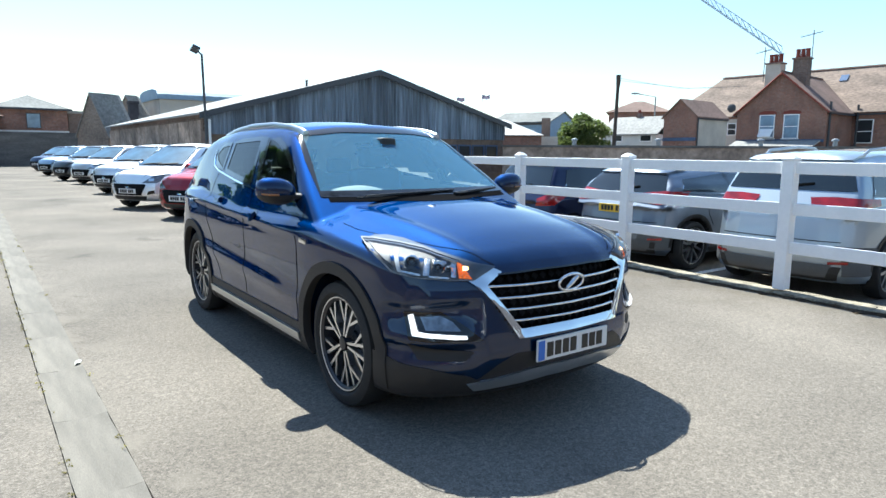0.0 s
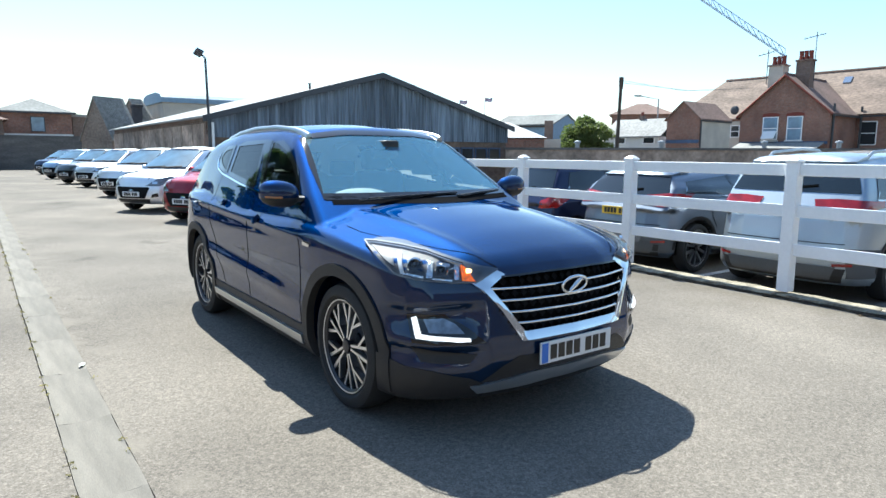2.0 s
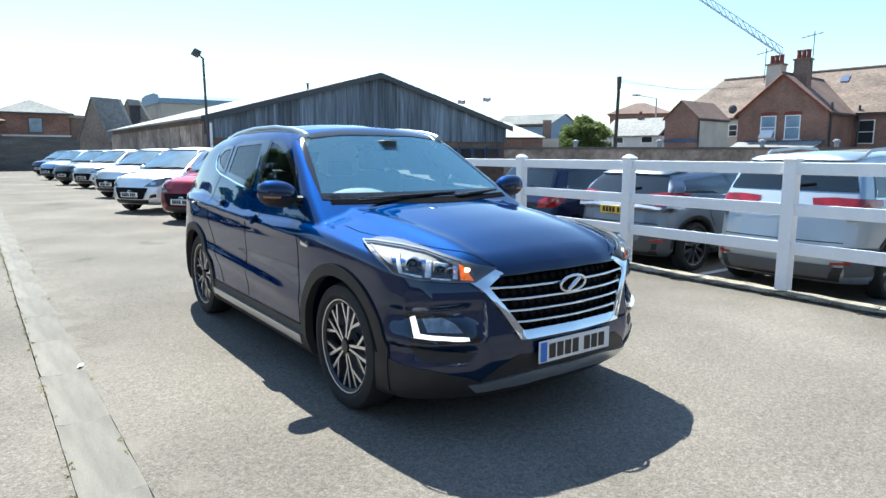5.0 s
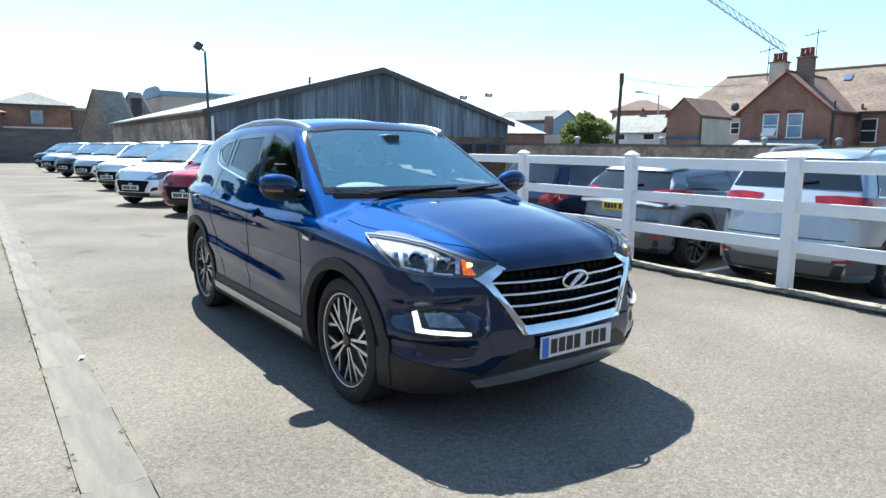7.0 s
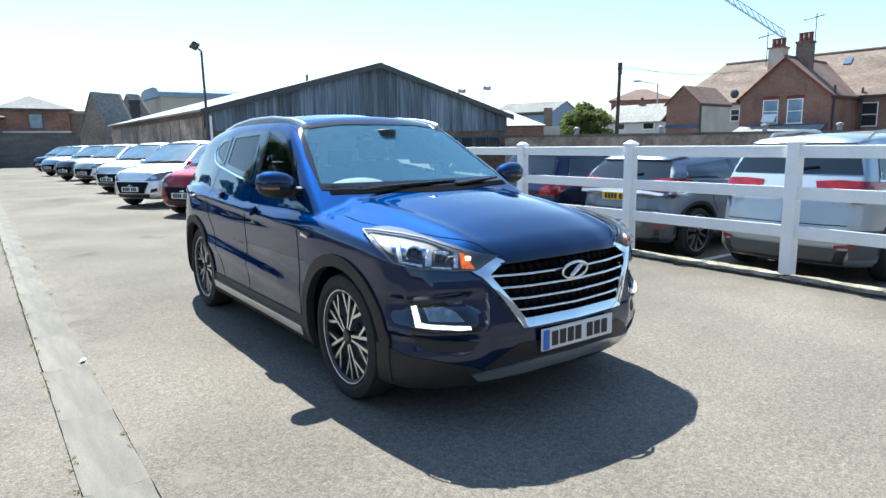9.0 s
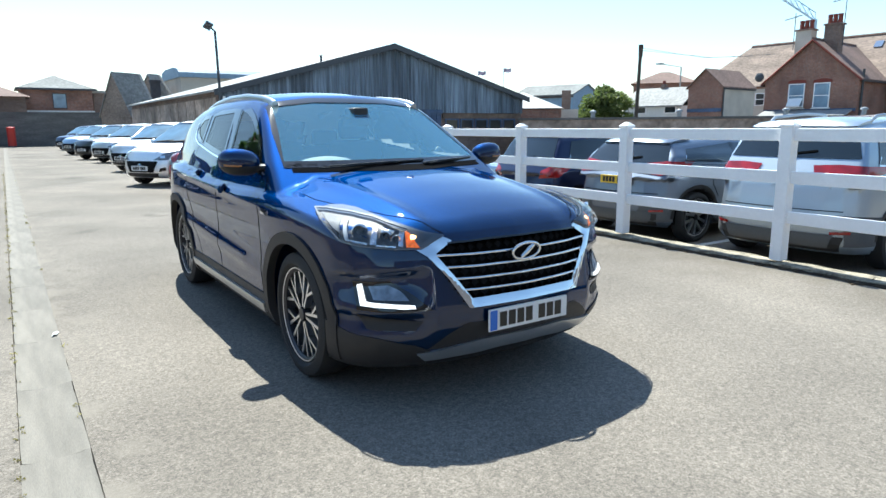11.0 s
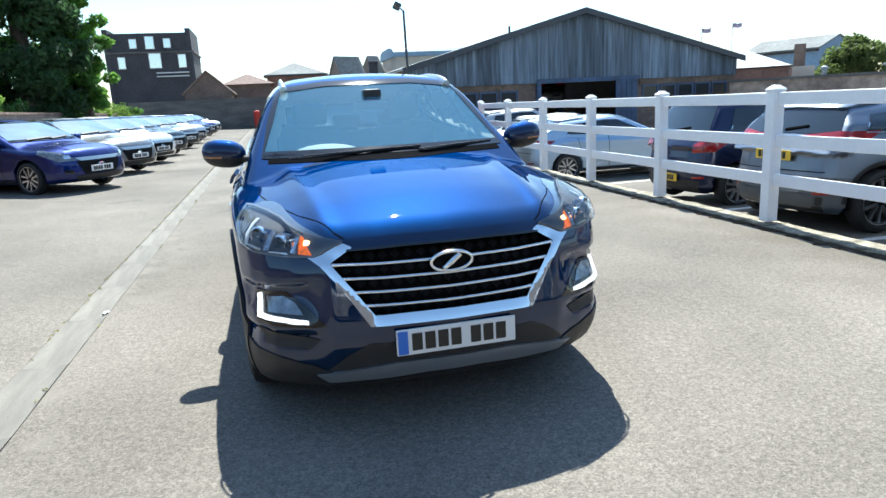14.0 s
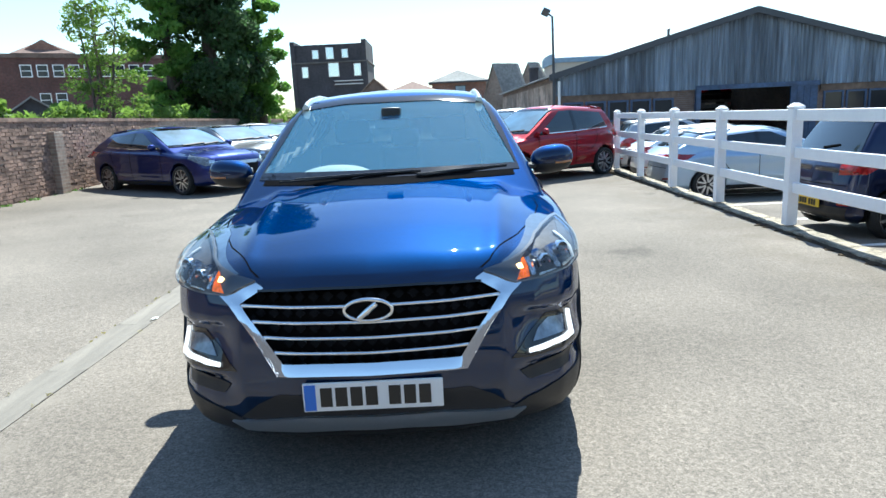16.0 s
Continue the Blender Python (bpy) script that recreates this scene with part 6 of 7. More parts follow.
for k in range(nsheet):
    bm = bmesh.new()
    xa = BX0 + k * wsheet
    cols = []
    for i in range(25):
        x = xa + (wsheet + 0.03) * i / 24
        zt = BR - (BR - BZ) * abs(x - MID) / (MID - BX0)
        yy = BY + 0.03 * math.cos(x * 2 * math.pi / 0.15) - 0.004 * (k % 2)
        zb = 2.05 if 10.1 < x < 14.25 else 1.98
        cols.append([bm.verts.new(c) for c in ((x, yy, zb), (x, yy, zt), (x, yy + 0.008, zt), (x, yy + 0.008, zb))])
    for a, b in zip(cols, cols[1:]):
        for i in range(4):
            bm.faces.new((a[i], b[i], b[(i + 1) % 4], a[(i + 1) % 4]))
    bm.faces.new(cols[0][::-1])
    bm.faces.new(cols[-1])
    bmesh.ops.recalc_face_normals(bm, faces=bm.faces)
    part("cladding_sheet", bm, "sheet", barn)
bm = bmesh.new()
kk = (BR - BZ) / (MID - BX0)
for s, xe in ((-1, BX0 - 0.25), (1, BX1 + 0.25)):
    prism(bm, [(xe, BZ - 0.25 * kk + 0.03), (MID, BR + 0.03), (MID, BR + 0.1), (xe, BZ - 0.25 * kk + 0.1)], "y", BY - 0.2, 41.2)
part("roof", bm, "roof_sheet", barn, "grey cement sheet roof")
bm = bmesh.new()
for s, xe in ((-1, BX0 - 0.27), (1, BX1 + 0.27)):
    prism(bm, [(xe, BZ - 0.27 * kk - 0.12), (MID, BR - 0.12), (MID, BR + 0.11), (xe, BZ - 0.27 * kk + 0.11)], "y", BY - 0.25, BY - 0.2)
part("barge_board", bm, "steel_dark", barn)
bm = bmesh.new()
box(bm, 9.95, 14.55, BY - 0.08, BY + 0.06, 1.95, 2.12)
box(bm, 9.95, 10.12, BY - 0.08, BY + 0.1, 0, 1.95)
part("door_frame", bm, "blue_frame", barn, "blue painted steel door frame")
door = part("sliding_door", boxed(13.5, 14.5, BY - 0.04, BY + 0.04, 0, 1.95), "blue_frame", barn, "dull blue sliding door leaf")
for x in (13.75, 14.0, 14.25):
    part("door_rib", boxed(x - 0.02, x + 0.02, BY - 0.065, BY - 0.04, 0.02, 1.93), "blue_frame", door)
for x0, x1, n in ((4.95, 9.2, 5), (14.75, 19.0, 5)):
    w = (x1 - x0) / n
    for k in range(n):
        window(barn, x0 + w * (k + 0.5), BY + 0.1, 0.95, w - 0.08, 0.78, 0, "blue_frame", 0, "pane_dark")
    part("lintel", boxed(x0 - 0.1, x1 + 0.1, BY + 0.04, BY + 0.098, 1.74, 1.97), "rust_board", barn, "rusty brown board over the windows")
part("downpipe", tube(bmesh.new(), [(BX0 + 0.12, BY - 0.06, 0), (BX0 + 0.12, BY - 0.06, BZ - 0.2)], 0.05, 8), "white_paint", barn, "white plastic downpipe")
lift = thing("car_lift", "blue two-post car lift inside the shed", "car lift")
for x in (10.7, 13.1):
    part("column", boxed(x - 0.12, x + 0.12, 26, 26.3, 0.03, 2.6), "blue_frame", lift)
part("cross_beam", boxed(10.6, 13.2, 26, 26.3, 2.6, 2.72), "blue_frame", lift)
part("floor_slab", boxed(BX0 + 0.3, BX1 - 0.3, BY + 0.4, 40.7, 0.0, 0.03), "concrete", barn)

part("lift_arm", boxed(10.82, 12.98, 25.2, 25.4, 1.18, 1.26), "blue_frame", lift)
part("lift_arm", boxed(10.82, 12.98, 26.9, 27.1, 1.18, 1.26), "blue_frame", lift)
place(crossover_car, (0.012, 0.012, 0.014), 11.9, 27.6, 180, 1.0, "black crossover car raised on the lift in the shed", True)
vent = part("roof_vent", tube(bmesh.new(), [(9.3, BY + 1.2, 3.9), (9.3, BY + 1.2, 4.32)], 0.05, 8), "steel_dark", barn, "thin flue pipe through the roof")
part("vent_cap", lathe(bmesh.new(), [(4.32, 0.0), (4.32, 0.1), (4.39, 0.0)], 10, "z"), "steel_dark", vent).location = (9.3, BY + 1.2, 0)
for k in range(12):
    y0 = BY + 0.6 + 1.6 * k
    part("side_panel", boxed(BX0 - 0.03, BX0, y0, y0 + 1.5, 1.45, 2.5), "side_board", barn, "weathered brown side panel")

# lamp on a tall post beside the shed
lamp = thing("street_lamp", "tall slim steel floodlight post", "street lamp")
part("pole", tube(bmesh.new(), [(4.55, 20.9, 0), (4.55, 20.9, 2.5), (4.52, 20.9, 4.72), (4.36, 20.85, 4.84)], [0.06, 0.05, 0.04, 0.03], 10), "steel_dark", lamp)
bm = box(bmesh.new(), -0.13, 0.13, -0.15, 0.15, -0.05, 0.05, 0.02)
o = part("floodlight", bm, "steel_dark", lamp)
o.matrix_basis = Matrix.Translation((4.27, 20.8, 4.88)) @ Euler((radians(-35), radians(25), 0)).to_matrix().to_4x4()

# old brick wall along the yard
def wall_x(y):
    return -7.9 - 0.0667 * (y - 6.5)


bm = bmesh.new()
prism(bm, [(wall_x(-12), -12), (wall_x(60), 60), (wall_x(60) - 0.35, 60), (wall_x(-12) - 0.35, -12)], "z", 0, 1.72)
wall_left = tagged(part("wall_left", bm, "wall_brick"), "old weathered brick boundary wall", "wall", kind="structure")
bm = bmesh.new()
prism(bm, [(wall_x(-12) + 0.04, -12), (wall_x(60) + 0.04, 60), (wall_x(60) - 0.39, 60), (wall_x(-12) - 0.39, -12)], "z", 1.72, 1.8)
tagged(part("wall_coping", bm, "old_brick_far"), "weathered stone coping", "coping", kind="structure")
# far end wall
tagged(part("wall_end", boxed(-12, 8.0, 58, 58.3, 0, 2.7), "timber_grey"), "dark boundary wall at the far end", "wall", kind="structure")


# ---- trees ----
def leaves(name, centres, size, material, parent, count, seed, flat=0.6):
    """Many small leaf blades round clump centres (x, y, z, radius)."""
    rng = np.random.default_rng(seed)
    c = np.array(centres)
    pick = rng.choice(len(c), count, p=c[:, 3] ** 2 / (c[:, 3] ** 2).sum())
    d = rng.normal(size=(count, 3))
    d /= np.linalg.norm(d, axis=1)[:, None]
    p = c[pick, :3] + d * (c[pick, 3] * rng.uniform(0.35, 1.05, count) ** 0.6)[:, None] * np.array((1, 1, flat))
    u = rng.normal(size=(count, 3))
    u /= np.linalg.norm(u, axis=1)[:, None]
    v = np.cross(u, rng.normal(size=(count, 3)))
    v /= np.linalg.norm(v, axis=1)[:, None]
    s = size * rng.uniform(0.6, 1.4, count)[:, None]
    q = np.stack([p - u * s, p + v * s * 0.5, p + u * s, p - v * s * 0.5], 1).reshape(-1, 3)
    me = bpy.data.meshes.new(name)
    me.from_pydata(q.tolist(), [], np.arange(count * 4).reshape(-1, 4).tolist())
    me.materials.append(M[material])
    ob = new(name, me)
    ob.parent = parent
    return ob


def tree(label, x, y, height, spread, material, seed, low=0.25, count=9000, size=0.16, clumps=46, stems=1, z0=0.15, cone=False, name="tree"):
    t = thing(name, label, name)
    rnd = random.Random(seed)
    bm = bmesh.new()
    centres = []
    for st in range(stems):
        bx, by = x + rnd.uniform(-1, 1) * 0.25 * (stems > 1), y + rnd.uniform(-1, 1) * 0.25 * (stems > 1)
        lean = Vector((rnd.uniform(-1, 1), rnd.uniform(-1, 1), 0)) * (0.12 if stems > 1 else 0.03) * height
        r = 0.022 * height / stems ** 0.5
        pts = [Vector((bx, by, z0)) + lean * k * k + Vector((rnd.uniform(-1, 1), rnd.uniform(-1, 1), 0)) * 0.01 * height * k + Vector((0, 0, height * 0.9 * k)) for k in (0, 0.25, 0.5, 0.75, 1)]
        tube(bm, pts, [r, r * 0.8, r * 0.6, r * 0.35, r * 0.1], 9)
        for k in range(max(6, 14 // stems)):
            f = rnd.uniform(low, 0.92)
            base = pts[min(3, int(f * 4))].lerp(pts[min(4, int(f * 4) + 1)], f * 4 % 1)
            a = rnd.uniform(0, 6.283)
            reach = spread * rnd.uniform(0.5, 0.95) * ((1.05 - f) if cone else 1 - 0.5 * abs(f - 0.45))
            tip = base + Vector((math.cos(a) * reach, math.sin(a) * reach, reach * rnd.uniform(0.1, 0.5)))
            tube(bm, [base, base.lerp(tip, 0.5) + Vector((0, 0, 0.05 * reach)), tip], [r * 0.35, r * 0.2, r * 0.05], 6)
            centres.append((*tip, spread * rnd.uniform(0.22, 0.36)))
    part("trunk", bm, "bark", t, smooth=60)
    for k in range(clumps):
        f = rnd.uniform(low, 1.0)
        a = rnd.uniform(0, 6.283)
        w = spread * ((1.08 - f) ** 0.3 if cone else math.sin(math.pi * min(0.97, 0.12 + f * 0.85)) ** 0.7) * rnd.uniform(0.25, 0.95)
        centres.append((x + math.cos(a) * w, y + math.sin(a) * w, z0 + height * f, spread * rnd.uniform(0.2, 0.34)))
    leaves("crown", centres, size, material, t, count, seed)
    return t


tree("tall dense dark evergreen tree behind the brick wall", -10.6, 29.5, 19, 2.7, "leaf_dark", 3, low=0.04, count=60000, size=0.12, clumps=260, cone=True)
tree("tall dark leafy tree behind the brick wall", -12.3, 28.6, 13.5, 1.8, "leaf_green", 4, low=0.08, count=20000, size=0.12, clumps=110)
tree("leafy green tree in front of the evergreen", -8.9, 31.5, 11.5, 1.5, "leaf_green", 14, low=0.1, count=14000, size=0.13, clumps=60)
tree("slender light green tree with several stems", -10.0, 17.4, 6.0, 1.15, "leaf_light", 5, low=0.22, count=5200, size=0.06, clumps=40, stems=4)
tree("light green leafy tree beside the evergreen", -10.9, 35.0, 7.5, 1.6, "leaf_mid", 7, low=0.1, count=6000, size=0.15, clumps=50)
tree("light green leafy tree beside the evergreen", -11.6, 41.0, 6.0, 1.7, "leaf_light", 8, low=0.1, count=4000, size=0.15, clumps=40)
tree("rust coloured shrub behind the wall", -10.6, 34.0, 3.2, 0.8, "leaf_rust", 9, low=0.2, count=1500, size=0.1, clumps=16, name="shrub")
tree("round green tree among the houses", 38.5, 33.5, 4.1, 2.35, "leaf_olive", 10, low=0.35, count=9000, size=0.13, clumps=60)
for k, (x, y, r, mt) in enumerate(((-9.7, 12.0, 0.9, "leaf_light"), (-9.5, 14.4, 1.1, "leaf_light"), (-10.2, 16.0, 1.2, "leaf_mid"), (-9.9, 19.5, 1.2, "leaf_light"), (-10.2, 22.5, 1.2, "leaf_light"), (-10.3, 25.0, 1.2, "leaf_mid"), (-11.0, 46.0, 1.6, "leaf_light"), (-11.0, 50.0, 1.6, "leaf_mid"))):
    tree("light green bushy shrub behind the wall", x, y, 1.75 + r * 0.35, r * 0.85, mt, 20 + k, low=0.3, count=1500, size=0.09, clumps=20, name="shrub")

# ---- houses beyond the fence ----
turned = Matrix.Rotation(radians(90), 4, "Z")
house = thing("house", "red brick house with a steep gable and slate roof", "house", at=pose(49.4, 22.9, 0, 0, 0, -86))
part("wall", gable_wall(bmesh.new(), -3.42, 3.34, 0, 5.4, 0, 4.66, 7.6), "house_brick", house, "red brick gable wall")
part("roof", pitched_roof(bmesh.new(), -3.42, 3.34, 0, 9.2, 4.66, 7.6, 0.22, 0.13), "tile_brown", house, "brown tiled gable roof")
part("wall", boxed(-12.8, 28, 5.41, 12.4, 0, 4.68), "house_brick", house, "red brick rear wing")
part("roof", hip_roof(bmesh.new(), -12.8, 28, 5.4, 12.4, 4.7, 8.6, 0.35), "slate", house, "brown grey slate roof with pale lichen")
part("ridge", tube(bmesh.new(), [(-9.3, 8.9, 8.6), (24.5, 8.9, 8.6)], 0.12, 6), "tile_brown", house, "clay ridge tiles")
part("ridge", tube(bmesh.new(), [(-0.04, -0.2, 7.72), (-0.04, 7.8, 7.72)], 0.1, 6), "tile_brown", house, "clay ridge tiles")
for s, xe in ((-1, -3.66), (1, 3.58)):
    part("barge_board", tube(bmesh.new(), [(xe, -0.24, 4.5), (-0.04, -0.24, 7.62)], 0.07, 4), "pot_red", house, "dull red barge board")
part("rendered_wall", boxed(-8.6, -3.6, 5.34, 5.4, 0, 4.5), "render_cream", house, "cream rendered wall")
sash = window(house, -0.96, -0.02, 2.66, 1.2, 1.8, 0, pane="pane_blue")
part("open_sash", boxed(-0.5, 0.5, -0.03, 0.03, 0, 0.8), "white_paint", sash, "white window sash tilted out").matrix_basis = pose(0, -0.5, 0.08, -40, 0, 0)
window(house, 0.88, -0.02, 2.57, 1.15, 1.88, 0, pane="pane_blue")
for x, z in ((-0.96, 4.48), (0.88, 4.47)):
    part("window_head", prism(bmesh.new(), [(x - 0.7, z), (x - 0.62, z + 0.22), (x, z + 0.3), (x + 0.62, z + 0.22), (x + 0.7, z)], "y", -0.03, 0.02), "pot_red", house, "red brick window arch")
    part("window_sill", boxed(x - 0.68, x + 0.68, -0.14, 0.02, z - 1.95, z - 1.87), "render_white", house)
window(house, -6.4, 5.32, 3.04, 0.85, 1.1, 0)
window(house, 4.24, 5.39, 2.27, 1.26, 1.88, 0)
window(house, 8.6, 5.39, 2.27, 1.26, 1.88, 0)
part("satellite_dish", lathe(bmesh.new(), [(-0.02, 0.0), (0.0, 0.2), (0.06, 0.36), (0.05, 0.36), (-0.02, 0.2), (-0.04, 0.0)], 16, "y"), "steel_dark", house, "grey satellite dish").location = (-3.85, -0.25, 5.1)
for y0, y1, x in ((-0.1, 5.4, 3.62), (-0.1, 5.4, -3.7)):
    part("gutter", boxed(x - 0.06, x + 0.06, y0, y1, 4.38, 4.5), "steel_dark", house)
part("gutter", boxed(3.75, 28, 4.96, 5.08, 4.46, 4.58), "steel_dark", house)
for x, y in ((3.42, 0.45), (3.72, 5.3)):
    part("drain_pipe", tube(bmesh.new(), [(x, y, 0), (x, y, 5.3)], 0.09), "steel_dark", house, "black drain pipe")
part("lead_band", boxed(-3.4, 3.3, -0.06, -0.005, 2.3, 2.52), "blue_frame", house, "grey lead flashing band")
for x0, x1, y0, y1, top in ((-2.0, -0.85, 1.3, 2.3, 8.55), (0.1, 1.15, 1.3, 2.2, 8.75)):
    x, y = (x0 + x1) / 2, (y0 + y1) / 2
    c = part("chimney", boxed(x0, x1, y0, y1, 6.2, top), "render_cream" if x < 0 else "brown_brick", house, "grey rendered chimney stack" if x < 0 else "dark brick chimney stack")
    part("chimney_cap", boxed(x0 - 0.08, x1 + 0.08, y0 - 0.08, y1 + 0.08, top, top + 0.12), "tile_brown", c)
    for q in (-0.36, 0.0, 0.36):
        part("chimney_pot", tube(bmesh.new(), [(x + q, y, top + 0.12), (x + q, y, top + 0.55), (x + q, y, top + 0.8)], [0.19, 0.16, 0.18]), "pot_red", c)
for x, top, boom in ((-2.3, 10.0, 1.3), (1.3, 10.9, 1.6)):
    aerial = part("aerial", tube(bmesh.new(), [(x, 1.7, 7.2), (x, 1.7, top)], 0.03, 5), "steel_dark", house, "thin television aerial")
    part("aerial_boom", tube(bmesh.new(), [(x - boom * 0.6, 1.7, top - 0.45), (x + boom * 0.4, 1.7, top - 0.2)], 0.025, 5), "steel_dark", aerial)
    for q in (-0.5, -0.25, 0.0, 0.25):
        z = top - 0.3 + 0.17 * q
        part("aerial_rod", tube(bmesh.new(), [(x + q * boom, 1.4, z), (x + q * boom, 2.0, z)], 0.015, 5), "steel_dark", aerial)
part("skylight", boxed(-0.3, 0.3, -0.36, 0.36, -0.06, 0.06), "pane_mirror", house, "small glazed roof light").matrix_basis = pose(1.6, 8.0, 7.72, 46, 0, 0)
lean = thing("outbuilding", "lean-to with a pale slate roof", "outbuilding", at=pose(49.4, 22.9, 0, 0, 0, -86))
part("wall", boxed(-5.6, 3.0, -3.2, -3.0, 0, 1.3), "house_brick", lean)
part("roof", prism(bmesh.new(), [(-3.4, 1.3), (-0.07, 2.34), (-0.07, 2.44), (-3.4, 1.4)], "x", -3.3, 3.1), "slate_pale", lean)
part("coping", boxed(-5.7, -3.35, -3.35, -2.85, 1.3, 1.45), "render_cream", lean, "pale stone coping")

annex = thing("house", "small brick gabled house with a cream side wall", "house", at=pose(40.66, 25.97, 0, 0, 0, -86))
part("wall", gable_wall(bmesh.new(), -1.29, 1.38, 0, 4.5, 0, 4.08, 5.3), "house_brick", annex, "brown brick gable")
part("roof", pitched_roof(bmesh.new(), -1.29, 1.38, 0, 4.5, 4.08, 5.3, 0.14, 0.1), "tile_brown", annex)
part("side_wall", boxed(1.384, 1.42, 0.12, 4.5, 0, 4.0), "render_cream", annex, "cream rendered wall")
part("drain_pipe", tube(bmesh.new(), [(1.46, 0.06, 0), (1.46, 0.06, 4.0)], 0.05), "steel_dark", annex)
part("gutter", boxed(1.45, 1.55, -0.05, 4.5, 3.86, 3.96), "steel_dark", annex)
part("lead_band", boxed(-1.3, 1.38, -0.05, -0.004, 2.3, 2.55), "blue_frame", annex, "grey lead flashing band")
part("door", boxed(1.424, 1.46, 1.0, 3.4, 0.4, 1.95), "tile_brown", annex, "dull brown garage door")

white_house = thing("house", "low white rendered house with a pale slate roof", "house", at=pose(44.9, 33.6, 0, 0, 0, -82))
part("wall", boxed(-3.1, 2.4, 0, 5, 0, 3.0), "render_white", white_house)
part("roof", pitched_roof(bmesh.new(), 0.0, 5.0, -2.4, 3.1, 3.0, 4.5, 0.2), "slate_pale", white_house).matrix_basis = turned
for x in (-1.35, 1.45):
    window(white_house, x, -0.02, 2.36, 1.1, 0.6, 0, bars=0)
c = part("chimney", boxed(-0.85, -0.45, 2.3, 2.7, 4.2, 4.95), "brown_brick", white_house, "dark brick chimney stack")
part("chimney_pot", tube(bmesh.new(), [(-0.65, 2.5, 4.95), (-0.65, 2.5, 5.25)], 0.13), "pot_red", c)
brown = thing("house", "distant house with a brown hipped roof", "house", at=pose(65.2, 48.3, 0, 0, 0, -53))
part("wall", boxed(-3.6, 3.6, 0, 6, 0, 6.4), "house_brick", brown)
part("roof", hip_roof(bmesh.new(), -3.6, 3.6, 0, 6, 6.4, 7.9), "tile_brown", brown)
ware = thing("warehouse", "distant warehouse with a pale grey roof and blue end wall", "warehouse", at=pose(54.56, 53.03, 0, 0, 0, -73.4))
part("wall", gable_wall(bmesh.new(), 0, 7.3, 0.0, 8.4, 0, 5.0, 6.3), "steel_blue", ware, "pale blue sheet end wall").matrix_basis = turned
part("roof", pitched_roof(bmesh.new(), 0, 7.3, 0.05, 8.4, 5.0, 6.3, 0.2), "slate_grey", ware, "pale grey sheet roof").matrix_basis = turned
part("fascia", boxed(-8.6, 0.2, -0.32, -0.24, 4.7, 4.9), "pole_wood", ware)
low_house = thing("outbuilding", "low brick building with a white sloping roof", "outbuilding", at=pose(24.31, 23.89, 0, 0, 0, -44.7))
part("wall", boxed(-4.6, 0, 0, 4.4, 0, 2.3), "house_brick", low_house, "orange red brick wall")
part("roof", hip_roof(bmesh.new(), -4.6, 0, 0, 4.4, 2.36, 3.35, 0.15), "roof_white", low_house, "white painted hipped roof")
shaft = thing("chimney", "square dark brick chimney stack", "chimney", at=pose(28.72, 27.96, 0, 0, 0, -45.1))
part("shaft", boxed(-0.28, 0.29, 0, 0.6, 0, 3.64), "brown_brick", shaft)
yard_wall = thing("outbuilding", "low cream rendered wall by the chimney", "outbuilding", at=pose(28.72, 27.96, 0, 0, 0, -45.1))
part("wall", boxed(-0.6, 0.8, -0.5, -0.3, 0, 2.42), "render_cream", yard_wall)
# low wall behind the cars beyond the fence
bm = bmesh.new()
prism(bm, [(17.4, 19.4), (31.0, 3.4), (31.3, 3.65), (17.7, 19.65)], "z", 0, 1.62)
tagged(part("wall_back", bm, "side_board"), "low old brick wall behind the parked cars", "wall", kind="structure")
bm = bmesh.new()
prism(bm, [(17.3, 19.4), (31.0, 3.3), (33.2, 5.2), (19.5, 21.3)], "z", 1.62, 1.72)
tagged(part("wall_back_roof", bm, "timber_grey"), "flat felt roof edge on the low wall", "roof", kind="structure")
for k, (x, y) in enumerate(((20.2, 17.6), (22.6, 14.8), (25.4, 11.6), (27.3, 9.4))):
    v = thing("roof_vent", "small round roof vent", "vent")
    part("vent_pipe", tube(bmesh.new(), [(x, y, 1.7), (x, y, 1.95)], 0.1), "galvanised", v)
    part("vent_cowl", lathe(bmesh.new(), [(1.95, 0.0), (1.95, 0.16), (2.02, 0.14), (2.07, 0.0)], 12, "z"), "galvanised", v).location = (x, y, 0)

# poles and wires, crane, flags
pole = thing("telegraph_pole", "dark wooden telegraph pole with wires", "pole")
part("pole", tube(bmesh.new(), [(32.4, 25.3, 0), (32.52, 25.22, 6.4)], [0.14, 0.10], 10), "pole_wood", pole)
part("cap", tube(bmesh.new(), [(32.52, 25.22, 5.7), (32.52, 25.22, 6.45)], [0.13, 0.15], 8), "pole_wood", pole)
for a, b in (((32.5, 25.2, 6.25), (49.8, 28.0, 6.9)), ((32.5, 25.2, 6.1), (47.0, 24.5, 6.6))):
    mid = (Vector(a) + Vector(b)) / 2 - Vector((0, 0, 0.35))
    part("wire", tube(bmesh.new(), [a, mid, b], 0.012, 5), "steel_dark", pole)
lamp_far = thing("street_lamp", "distant grey street lamp", "street lamp")
part("pole", tube(bmesh.new(), [(54.2, 38.0, 0), (54.2, 38.0, 7.0), (53.0, 39.4, 7.35)], [0.09, 0.07, 0.05], 8), "galvanised", lamp_far)
part("lamp_head", boxed(52.5, 53.1, 39.2, 39.7, 7.28, 7.42), "galvanised", lamp_far)
crane = thing("crane", "pale blue lattice jib of a distant tower crane", "crane")
A, B = Vector((104.6, 51.2, 17.2)), Vector((91.0, 74.6, 37.6))
along = (B - A).normalized()
